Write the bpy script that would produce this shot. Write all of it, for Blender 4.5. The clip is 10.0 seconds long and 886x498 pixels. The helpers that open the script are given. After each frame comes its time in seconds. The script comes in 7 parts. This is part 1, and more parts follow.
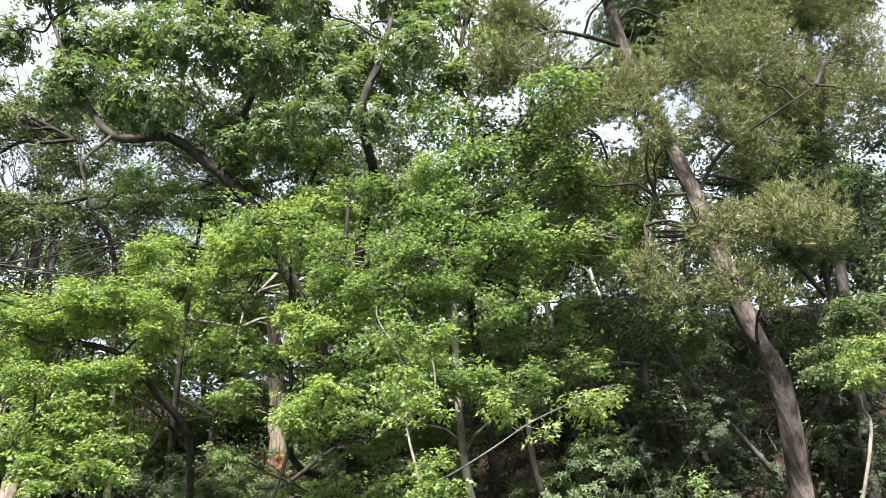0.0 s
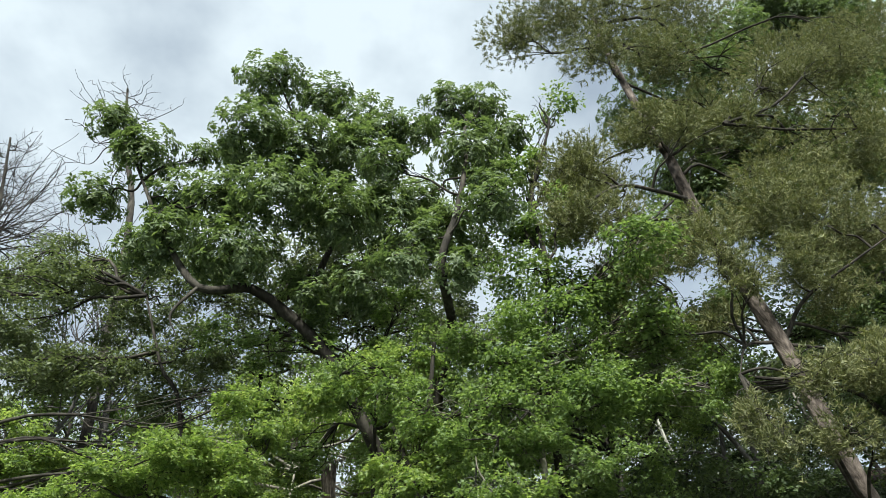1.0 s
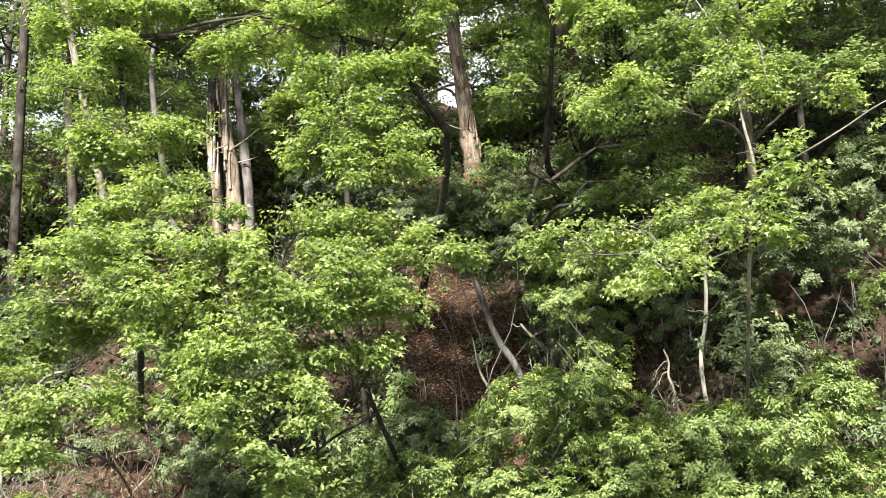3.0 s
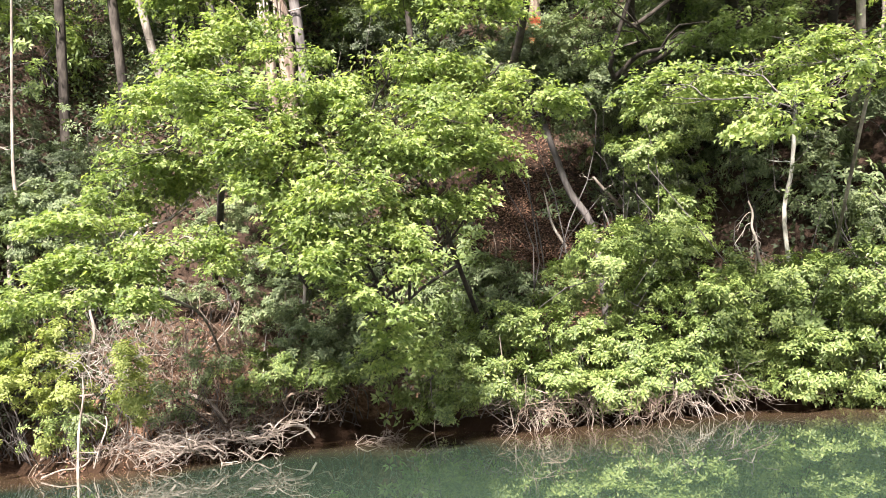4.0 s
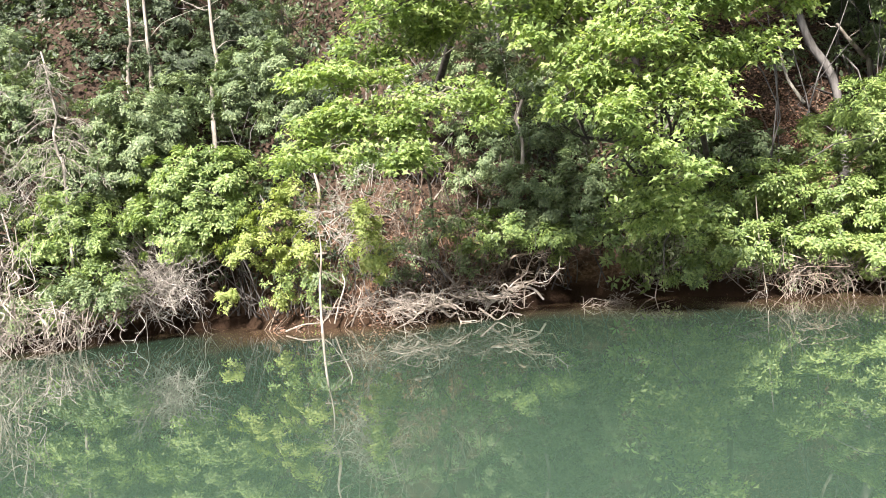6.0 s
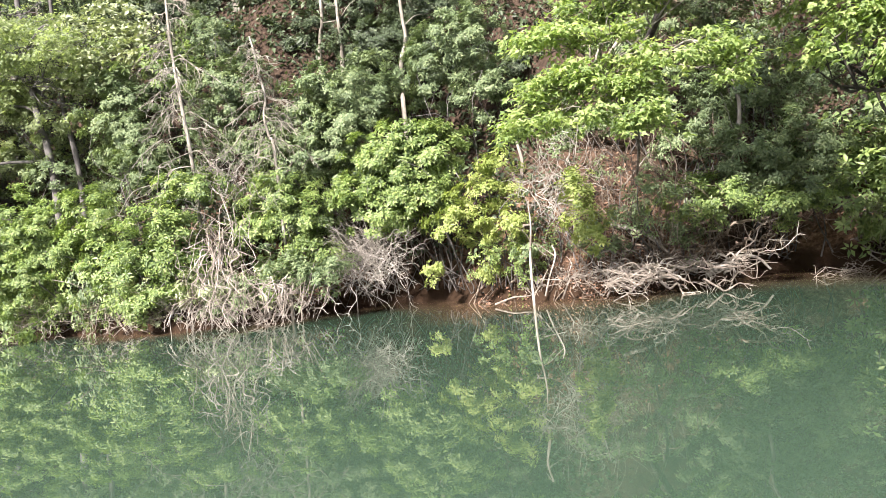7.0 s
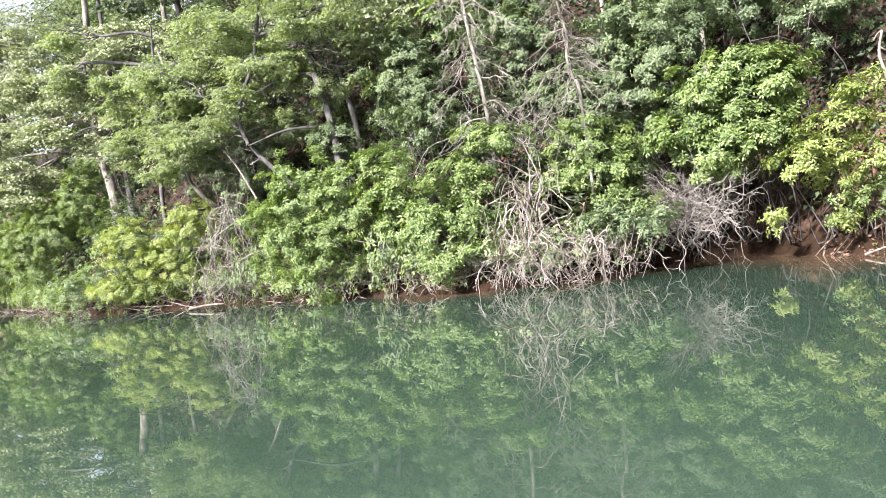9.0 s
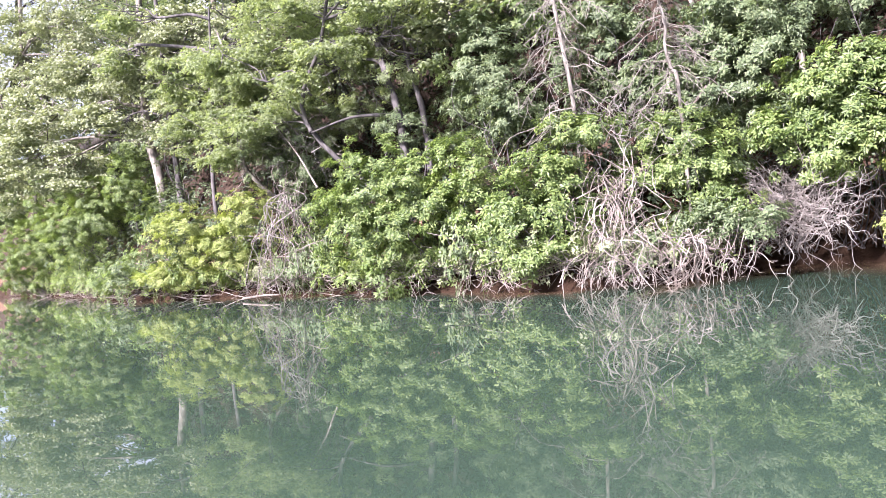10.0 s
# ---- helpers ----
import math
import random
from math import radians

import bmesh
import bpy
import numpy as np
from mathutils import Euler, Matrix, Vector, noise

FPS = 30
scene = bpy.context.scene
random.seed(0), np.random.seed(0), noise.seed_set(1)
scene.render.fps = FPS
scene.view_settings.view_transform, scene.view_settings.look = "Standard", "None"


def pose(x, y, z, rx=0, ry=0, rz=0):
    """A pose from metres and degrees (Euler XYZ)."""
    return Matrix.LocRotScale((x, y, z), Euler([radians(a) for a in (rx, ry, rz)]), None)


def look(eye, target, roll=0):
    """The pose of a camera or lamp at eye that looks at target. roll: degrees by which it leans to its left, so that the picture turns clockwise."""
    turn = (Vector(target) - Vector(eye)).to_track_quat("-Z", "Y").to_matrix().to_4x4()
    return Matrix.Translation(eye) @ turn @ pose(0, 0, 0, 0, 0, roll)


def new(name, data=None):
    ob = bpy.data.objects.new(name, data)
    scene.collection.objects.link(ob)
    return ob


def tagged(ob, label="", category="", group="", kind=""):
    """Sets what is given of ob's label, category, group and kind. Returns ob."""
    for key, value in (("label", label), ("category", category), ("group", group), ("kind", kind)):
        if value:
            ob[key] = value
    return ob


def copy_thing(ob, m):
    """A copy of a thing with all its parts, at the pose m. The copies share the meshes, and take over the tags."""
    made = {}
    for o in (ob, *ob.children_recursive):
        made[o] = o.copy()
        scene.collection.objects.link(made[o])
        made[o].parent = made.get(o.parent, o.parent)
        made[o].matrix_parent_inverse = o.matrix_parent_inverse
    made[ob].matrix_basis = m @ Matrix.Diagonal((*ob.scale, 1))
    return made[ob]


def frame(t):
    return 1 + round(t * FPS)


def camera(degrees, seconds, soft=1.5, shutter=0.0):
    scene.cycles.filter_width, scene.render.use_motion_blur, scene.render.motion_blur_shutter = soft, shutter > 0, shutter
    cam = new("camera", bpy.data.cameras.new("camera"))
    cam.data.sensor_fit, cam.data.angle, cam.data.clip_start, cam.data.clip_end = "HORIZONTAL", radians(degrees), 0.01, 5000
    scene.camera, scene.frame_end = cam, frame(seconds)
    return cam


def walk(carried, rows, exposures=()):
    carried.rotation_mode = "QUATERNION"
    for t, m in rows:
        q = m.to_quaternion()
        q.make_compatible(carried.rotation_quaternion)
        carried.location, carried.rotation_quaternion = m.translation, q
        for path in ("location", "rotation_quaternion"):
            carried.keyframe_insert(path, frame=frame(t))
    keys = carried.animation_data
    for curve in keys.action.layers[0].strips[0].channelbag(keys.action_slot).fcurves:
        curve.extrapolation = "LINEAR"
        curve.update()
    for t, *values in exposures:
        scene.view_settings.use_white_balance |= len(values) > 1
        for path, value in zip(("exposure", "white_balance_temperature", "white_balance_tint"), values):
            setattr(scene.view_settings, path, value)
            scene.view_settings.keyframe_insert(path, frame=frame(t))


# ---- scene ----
cam = camera(59.82, 10.0, soft=0.6)
PATH = [
    (0.0, 0.007, -0.000, 1.337, 127.75, 7.23, -5.69),
    (0.5, -0.687, 0.226, 1.337, 134.97, 6.93, -4.74),
    (1.0, -1.363, 0.444, 1.337, 140.09, 6.36, -4.30),
    (1.5, -2.025, 0.652, 1.337, 138.38, 5.92, -3.94),
    (2.0, -2.679, 0.849, 1.337, 128.62, 5.78, -3.00),
    (2.5, -3.330, 1.034, 1.337, 118.80, 5.46, -2.31),
    (3.0, -3.980, 1.205, 1.337, 109.14, 5.41, -0.47),
    (3.2, -4.240, 1.269, 1.337, 106.11, 5.94, 0.23),
    (4.3, -5.691, 1.580, 1.337, 97.01, 5.05, 1.02),
    (4.5, -5.959, 1.629, 1.337, 95.61, 4.90, 1.12),
    (5.0, -6.635, 1.739, 1.337, 92.94, 4.70, 1.57),
    (5.5, -7.321, 1.835, 1.337, 91.24, 4.29, 2.80),
    (6.0, -8.017, 1.915, 1.337, 90.27, 4.65, 7.87),
    (6.2, -8.299, 1.943, 1.337, 89.99, 5.05, 10.40),
    (7.3, -9.870, 2.059, 1.337, 89.37, 5.94, 19.74),
    (7.5, -10.160, 2.074, 1.337, 89.15, 6.12, 20.36),
    (8.0, -10.887, 2.104, 1.337, 88.27, 7.06, 22.92),
    (8.5, -11.616, 2.124, 1.337, 88.17, 7.48, 25.59),
    (9.0, -12.343, 2.137, 1.337, 88.66, 7.54, 32.03),
    (9.5, -13.065, 2.144, 1.337, 88.77, 6.83, 33.34),
    (10.0, -13.777, 2.148, 1.337, 88.87, 5.61, 33.57),
]
EXPOSURE = [(0.0, 1.72, 6300, 10), (0.5, 1.16, 6250, 6), (1.0, 0.8, 6250, 1), (1.5, 0.85, 6250, -2), (2.0, 1.52, 6450, -6), (2.5, 1.82, 6500, 1), (3.0, 1.88, 6800, 11),
            (4.5, 2.16, 6700, 21), (5.0, 2.16, 6550, 20), (6.0, 2.08, 6550, 15), (7.5, 2.08, 6500, 18), (9.0, 1.95, 6150, 19), (9.5, 1.74, 6150, 28), (10.0, 2.12, 5950, 34)]
walk(cam, [(t, pose(x, y, z, rx, ry, rz)) for t, x, y, z, rx, ry, rz in PATH], EXPOSURE)

# ---- light: a bright sky with thin broken cloud, hazy sun behind the boat ----
SUN_EL, SUN_AZ = radians(35), radians(191)
world = bpy.data.worlds.new("sky")
scene.world = world
world.use_nodes = True
wt = world.node_tree
wt.nodes.clear()
w_out = wt.nodes.new("ShaderNodeOutputWorld")
w_bg = wt.nodes.new("ShaderNodeBackground")
w_sky = wt.nodes.new("ShaderNodeTexSky")
w_sky.sky_type, w_sky.sun_disc = "NISHITA", False
w_sky.sun_elevation, w_sky.sun_rotation = SUN_EL, SUN_AZ
w_co = wt.nodes.new("ShaderNodeTexCoord")
w_map = wt.nodes.new("ShaderNodeMapping")
w_map.inputs["Scale"].default_value = (1.6, 1.6, 2.6)
w_map.inputs["Location"].default_value = (0.35, 0.1, 0.2)
w_noise = wt.nodes.new("ShaderNodeTexNoise")
w_noise.inputs["Scale"].default_value = 1.7
w_noise.inputs["Detail"].default_value = 6
w_noise.inputs["Roughness"].default_value = 0.5
w_ramp = wt.nodes.new("ShaderNodeValToRGB")
w_ramp.color_ramp.elements[0].position, w_ramp.color_ramp.elements[0].color = 0.38, (0.42, 0.42, 0.42, 1)
w_ramp.color_ramp.elements[1].position, w_ramp.color_ramp.elements[1].color = 0.58, (1, 1, 1, 1)
w_mix = wt.nodes.new("ShaderNodeMixRGB")
w_mix.inputs[2].default_value = (6.0, 6.35, 6.9, 1)
wt.links.new(w_co.outputs["Generated"], w_map.inputs["Vector"])
wt.links.new(w_map.outputs["Vector"], w_noise.inputs["Vector"])
wt.links.new(w_noise.outputs["Fac"], w_ramp.inputs["Fac"])
wt.links.new(w_ramp.outputs["Color"], w_mix.inputs[0])
wt.links.new(w_sky.outputs["Color"], w_mix.inputs[1])
wt.links.new(w_mix.outputs["Color"], w_bg.inputs["Color"])
w_bg.inputs["Strength"].default_value = 0.085
wt.links.new(w_bg.outputs["Background"], w_out.inputs["Surface"])
sun = new("sun", bpy.data.lights.new("sun", "SUN"))
sun.data.energy, sun.data.angle, sun.data.color = 5.0, radians(4.0), (1.0, 0.95, 0.86)
sun_dir = Vector((math.sin(SUN_AZ) * math.cos(SUN_EL), math.cos(SUN_AZ) * math.cos(SUN_EL), math.sin(SUN_EL)))
sun.matrix_world = look(sun_dir * 200, (0, 0, 0))


# ---- materials ----
def shader(name, rough=0.7, spec=0.3):
    m = bpy.data.materials.new(name)
    m.use_nodes = True
    nt = m.node_tree
    b = nt.nodes["Principled BSDF"]
    b.inputs["Roughness"].default_value = rough
    b.inputs["Specular IOR Level"].default_value = spec
    return m, nt, b


def ramp_node(nt, fac, stops):
    r = nt.nodes.new("ShaderNodeValToRGB")
    while len(r.color_ramp.elements) < len(stops):
        r.color_ramp.elements.new(0.5)
    for e, (p, c) in zip(r.color_ramp.elements, stops):
        e.position, e.color = p, (*c, 1)
    nt.links.new(fac, r.inputs["Fac"])
    return r.outputs["Color"]


def noise_node(nt, scale, detail=4, rough=0.55, stretch=(1, 1, 1)):
    co = nt.nodes.new("ShaderNodeTexCoord")
    mp = nt.nodes.new("ShaderNodeMapping")
    mp.inputs["Scale"].default_value = stretch
    n = nt.nodes.new("ShaderNodeTexNoise")
    n.inputs["Scale"].default_value, n.inputs["Detail"].default_value, n.inputs["Roughness"].default_value = scale, detail, rough
    nt.links.new(co.outputs["Object"], mp.inputs["Vector"])
    nt.links.new(mp.outputs["Vector"], n.inputs["Vector"])
    return n.outputs["Fac"]


def bump_node(nt, b, height, strength, dist):
    n = nt.nodes.new("ShaderNodeBump")
    n.inputs["Strength"].default_value, n.inputs["Distance"].default_value = strength, dist
    nt.links.new(height, n.inputs["Height"])
    nt.links.new(n.outputs["Normal"], b.inputs["Normal"])


def leaf_material(name, dark, mid, light, rough=0.45, through_light=0.35, spec=0.35):
    """Leaves: each one its own tone, with drifts of tone through the crown, and light that shines through."""
    m, nt, b = shader(name, rough, spec)
    geo = nt.nodes.new("ShaderNodeNewGeometry")
    drift = noise_node(nt, 0.9, 2)
    add = nt.nodes.new("ShaderNodeMath")
    add.operation = "MULTIPLY_ADD"
    add.inputs[1].default_value = 0.75
    half = nt.nodes.new("ShaderNodeMath")
    half.operation = "MULTIPLY_ADD"
    half.inputs[1].default_value, half.inputs[2].default_value = 0.8, -0.28
    nt.links.new(drift, half.inputs[0])
    nt.links.new(geo.outputs["Random Per Island"], add.inputs[0])
    nt.links.new(half.outputs[0], add.inputs[2])
    col = ramp_node(nt, add.outputs[0], [(0.0, dark), (0.45, mid), (1.0, light)])
    nt.links.new(col, b.inputs["Base Color"])
    tr = nt.nodes.new("ShaderNodeBsdfTranslucent")
    warm = nt.nodes.new("ShaderNodeMixRGB")
    warm.blend_type = "MULTIPLY"
    warm.inputs[0].default_value = 1
    warm.inputs[2].default_value = (1.2, 1.28, 0.58, 1)
    nt.links.new(col, warm.inputs[1])
    nt.links.new(warm.outputs["Color"], tr.inputs["Color"])
    mix = nt.nodes.new("ShaderNodeMixShader")
    mix.inputs[0].default_value = through_light
    nt.links.new(b.outputs["BSDF"], mix.inputs[1])
    nt.links.new(tr.outputs["BSDF"], mix.inputs[2])
    nt.links.new(mix.outputs["Shader"], nt.nodes["Material Output"].inputs["Surface"])
    return m


def bark_material(name, dark, mid, light, scale=9.0, depth=0.02, rough=0.85):
    m, nt, b = shader(name, rough, 0.2)
    grain = noise_node(nt, scale, 6, 0.65, (1, 1, 0.18))
    patch = noise_node(nt, 1.3, 3)
    mul = nt.nodes.new("ShaderNodeMath")
    mul.operation = "MULTIPLY_ADD"
    mul.inputs[1].default_value = 0.55
    hm = nt.nodes.new("ShaderNodeMath")
    hm.operation = "MULTIPLY"
    hm.inputs[1].default_value = 0.5
    nt.links.new(patch, hm.inputs[0])
    nt.links.new(grain, mul.inputs[0])
    nt.links.new(hm.outputs[0], mul.inputs[2])
    nt.links.new(ramp_node(nt, mul.outputs[0], [(0.37, dark), (0.5, mid), (0.63, light)]), b.inputs["Base Color"])
    bump_node(nt, b, grain, 0.9, depth)
    return m


LEAF_MAPLE = leaf_material("maple_leaf", (0.095, 0.145, 0.06), (0.215, 0.295, 0.105), (0.42, 0.48, 0.21), 0.5, 0.5)
LEAF_OAK = leaf_material("oak_leaf", (0.066, 0.095, 0.05), (0.122, 0.167, 0.086), (0.212, 0.265, 0.145), 0.45, 0.42)
LEAF_POPLAR = leaf_material("sapling_leaf", (0.08, 0.125, 0.05), (0.17, 0.24, 0.1), (0.31, 0.39, 0.18), 0.5, 0.5)
LEAF_RHODO = leaf_material("rhododendron_leaf", (0.05, 0.085, 0.033), (0.145, 0.212, 0.066), (0.31, 0.38, 0.14), 0.42, 0.35, 0.4)
LEAF_LAUREL = leaf_material("laurel_leaf", (0.06, 0.09, 0.045), (0.115, 0.16, 0.078), (0.225, 0.275, 0.145), 0.45, 0.25, 0.3)
LEAF_YELLOW = leaf_material("yellow_leaf", (0.14, 0.19, 0.055), (0.235, 0.29, 0.09), (0.38, 0.41, 0.16), 0.5, 0.4)
# distance haze is put into this pale grey-green; some bank scrub has it too
LEAF_GREY = leaf_material("grey_haze_leaf", (0.15, 0.18, 0.115), (0.255, 0.29, 0.17), (0.39, 0.42, 0.26), 0.5, 0.25)
NEEDLE = leaf_material("pine_needle", (0.075, 0.088, 0.042), (0.155, 0.168, 0.076), (0.28, 0.28, 0.13), 0.5, 0.25)
# haze down the shore is mixed into this paler leaf green
LEAF_SOFT = leaf_material("soft_haze_leaf", (0.14, 0.175, 0.1), (0.225, 0.275, 0.15), (0.36, 0.41, 0.235), 0.5, 0.5)
LEAF_DUSK = leaf_material("dull_leaf", (0.075, 0.094, 0.058), (0.135, 0.165, 0.098), (0.235, 0.27, 0.168), 0.5, 0.4)
# forest shade is put into this leaf colour, for growth on the wooded slope
LEAF_SHADE = leaf_material("shade_dark_leaf", (0.022, 0.034, 0.018), (0.045, 0.066, 0.034), (0.095, 0.125, 0.065), 0.5, 0.2)
BARK_OAK = bark_material("dark_bark", (0.014, 0.012, 0.011), (0.033, 0.029, 0.025), (0.075, 0.067, 0.057))
BARK_DEAD = bark_material("weathered_bark", (0.035, 0.032, 0.031), (0.075, 0.07, 0.067), (0.15, 0.14, 0.135))
BARK_PINE = bark_material("pine_bark", (0.014, 0.012, 0.011), (0.07, 0.056, 0.049), (0.21, 0.172, 0.152), 7, 0.09)
BARK_GREY = bark_material("grey_bark", (0.06, 0.054, 0.046), (0.15, 0.137, 0.115), (0.32, 0.295, 0.255), 8)
BARK_BIRCH = bark_material("pale_bark", (0.10, 0.10, 0.085), (0.30, 0.30, 0.26), (0.52, 0.52, 0.46), 7)
WOOD_SNAG = bark_material("rotten_wood", (0.028, 0.02, 0.016), (0.105, 0.08, 0.062), (0.25, 0.208, 0.168), 8, 0.04)
WOOD_RED = bark_material("red_rot", (0.10, 0.025, 0.01), (0.30, 0.09, 0.035), (0.45, 0.20, 0.09), 9, 0.03)
WOOD_GREY = bark_material("driftwood", (0.07, 0.056, 0.046), (0.175, 0.15, 0.127), (0.37, 0.335, 0.295), 10, 0.01)
WOOD_PALE = bark_material("bleached_twig", (0.075, 0.066, 0.058), (0.175, 0.158, 0.14), (0.33, 0.308, 0.278), 12, 0.006)
LEAF_DEAD = leaf_material("dead_leaf", (0.05, 0.026, 0.017), (0.15, 0.08, 0.053), (0.30, 0.185, 0.125), 0.7, 0.1)

# ground: leaf litter, red clay where the bank is steep and bare
GROUND, g_nt, g_b = shader("leaf_litter_and_clay", 0.95, 0.1)
g_fine = noise_node(g_nt, 9, 6, 0.7)
g_big = noise_node(g_nt, 0.55, 3)
g_litter = ramp_node(g_nt, g_fine, [(0.3, (0.018, 0.012, 0.009)), (0.5, (0.045, 0.031, 0.023)), (0.72, (0.105, 0.072, 0.053))])
g_clay = ramp_node(g_nt, g_fine, [(0.34, (0.045, 0.025, 0.015)), (0.52, (0.15, 0.092, 0.06)), (0.7, (0.31, 0.21, 0.145))])
g_geo = g_nt.nodes.new("ShaderNodeNewGeometry")
g_sep = g_nt.nodes.new("ShaderNodeSeparateXYZ")
g_nt.links.new(g_geo.outputs["Position"], g_sep.inputs[0])
g_h = g_nt.nodes.new("ShaderNodeMapRange")
g_h.inputs[1].default_value, g_h.inputs[2].default_value = 3.6, 1.2
g_nt.links.new(g_sep.outputs["Z"], g_h.inputs[0])
g_mul = g_nt.nodes.new("ShaderNodeMath")
g_mul.operation = "MULTIPLY"
g_patch = g_nt.nodes.new("ShaderNodeMapRange")
g_patch.inputs[1].default_value, g_patch.inputs[2].default_value = 0.42, 0.56
g_nt.links.new(g_big, g_patch.inputs[0])
g_nt.links.new(g_h.outputs[0], g_mul.inputs[0])
g_nt.links.new(g_patch.outputs[0], g_mul.inputs[1])
g_mix = g_nt.nodes.new("ShaderNodeMixRGB")
g_nt.links.new(g_mul.outputs[0], g_mix.inputs[0])
g_nt.links.new(g_litter, g_mix.inputs[1])
g_nt.links.new(g_clay, g_mix.inputs[2])
# undercut shade painted into the soil near the waterline, along with wet mud
g_wet_shade = g_nt.nodes.new("ShaderNodeMapRange")
g_wet_shade.inputs[1].default_value, g_wet_shade.inputs[2].default_value = 0.65, 0.3
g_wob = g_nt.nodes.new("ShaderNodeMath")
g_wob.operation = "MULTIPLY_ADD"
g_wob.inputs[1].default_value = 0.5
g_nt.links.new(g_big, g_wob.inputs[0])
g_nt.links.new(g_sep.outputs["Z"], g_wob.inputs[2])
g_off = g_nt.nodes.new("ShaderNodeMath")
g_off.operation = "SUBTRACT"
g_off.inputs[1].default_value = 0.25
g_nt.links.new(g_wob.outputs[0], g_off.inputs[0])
g_nt.links.new(g_off.outputs[0], g_wet_shade.inputs[0])
g_mud_shade = g_nt.nodes.new("ShaderNodeMixRGB")
g_mud_shade.inputs[2].default_value = (0.035, 0.021, 0.013, 1)
g_nt.links.new(g_wet_shade.outputs[0], g_mud_shade.inputs[0])
g_nt.links.new(g_mix.outputs["Color"], g_mud_shade.inputs[1])
g_nt.links.new(g_mud_shade.outputs["Color"], g_b.inputs["Base Color"])
bump_node(g_nt, g_b, g_fine, 1.0, 0.08)

# water: murky green, nearly still
WATER, w_nt, w_b = shader("murky_green_water", 0.0, 0.5)
w_b.inputs["IOR"].default_value = 1.55
w_murk = noise_node(w_nt, 0.12, 3)
# brown near the shore: silt, with the bank's reflection put into the colour
w_silt_mirror = w_nt.nodes.new("ShaderNodeAttribute")
w_silt_mirror.attribute_name = "silt_mirror"
w_col = w_nt.nodes.new("ShaderNodeMixRGB")
w_col.inputs[2].default_value = (0.1, 0.066, 0.04, 1)
w_nt.links.new(w_silt_mirror.outputs["Fac"], w_col.inputs[0])
w_nt.links.new(ramp_node(w_nt, w_murk, [(0.3, (0.026, 0.046, 0.031)), (0.7, (0.034, 0.058, 0.039))]), w_col.inputs[1])
w_nt.links.new(w_col.outputs["Color"], w_b.inputs["Base Color"])
w_rip = noise_node(w_nt, 1.1, 3, 0.5, (1, 1, 1))
bump_node(w_nt, w_b, w_rip, 0.05, 0.01)


# ---- shape tools ----
def unit(a):
    return a / np.maximum(np.linalg.norm(a, axis=-1, keepdims=True), 1e-9)


def mesh_part(name, verts, faces, material, parent=None, label="", smooth=False):
    """One mesh object from arrays of points and faces, under a thing where one is given."""
    me = bpy.data.meshes.new(name)
    verts = np.asarray(verts, dtype=np.float32)
    faces = np.asarray(faces, dtype=np.int32)
    n, k = faces.shape
    me.vertices.add(len(verts))
    me.vertices.foreach_set("co", verts.ravel())
    me.loops.add(n * k)
    me.loops.foreach_set("vertex_index", faces.ravel())
    me.polygons.add(n)
    me.polygons.foreach_set("loop_start", np.arange(n, dtype=np.int32) * k)
    me.update(calc_edges=True)
    if smooth:
        me.polygons.foreach_set("use_smooth", np.ones(n, dtype=bool))
    me.materials.append(material)
    ob = new(name, me)
    if parent is not None:
        ob.parent = parent
        ob.matrix_parent_inverse = parent.matrix_world.inverted()
    if label:
        ob["label"] = label
    return ob


def thing(name, at, label, category, group="", kind=""):
    ob = new(name)
    ob.empty_display_size = 0.2
    ob.matrix_world = Matrix.Translation(at)
    ob.location = at
    return tagged(ob, label, category, group, kind)


def smooth_line(points, per=5):
    """A Catmull-Rom line through the points."""
    p = np.array(points, dtype=float)
    q = np.vstack([2 * p[0] - p[1], p, 2 * p[-1] - p[-2]])
    out = []
    for i in range(1, len(q) - 2):
        for s in np.arange(per) / per:
            a, b, c, d = q[i - 1], q[i], q[i + 1], q[i + 2]
            out.append(0.5 * (2 * b + (c - a) * s + (2 * a - 5 * b + 4 * c - d) * s * s + (3 * b - a - 3 * c + d) * s ** 3))
    out.append(p[-1])
    return np.array(out)


def tube(points, r0, r1, sides=6, per=4, rough=0.0, seed=0):
    """A tapered, slightly uneven limb along the points: its vertices and its quads."""
    line = smooth_line(points, per) if per > 1 else np.array(points, dtype=float)
    n = len(line)
    tang = unit(np.gradient(line, axis=0))
    ref = np.array([0.31, 0.87, 0.38])
    side = unit(np.cross(tang, ref))
    other = np.cross(tang, side)
    ang = np.arange(sides) * 2 * math.pi / sides
    rad = np.linspace(r0, r1, n)[:, None] * np.ones((1, sides))
    if rough:
        g = np.random.default_rng(seed)
        rad = rad * (1 + rough * g.standard_normal((n, sides)) + 0.6 * rough * g.standard_normal((1, sides)))
    v = line[:, None, :] + rad[..., None] * (np.cos(ang)[None, :, None] * side[:, None, :] + np.sin(ang)[None, :, None] * other[:, None, :])
    i, j = np.meshgrid(np.arange(n - 1), np.arange(sides), indexing="ij")
    a = i * sides + j
    b = i * sides + (j + 1) % sides
    f = np.stack([a, b, b + sides, a + sides], -1).reshape(-1, 4)
    v = v.reshape(-1, 3)
    v = np.vstack([v, line[-1] + tang[-1] * r1])
    tip = len(v) - 1
    last = (n - 1) * sides
    cap = np.array([[last + k, last + (k + 1) % sides, tip, tip] for k in range(sides)])
    return v, f, cap


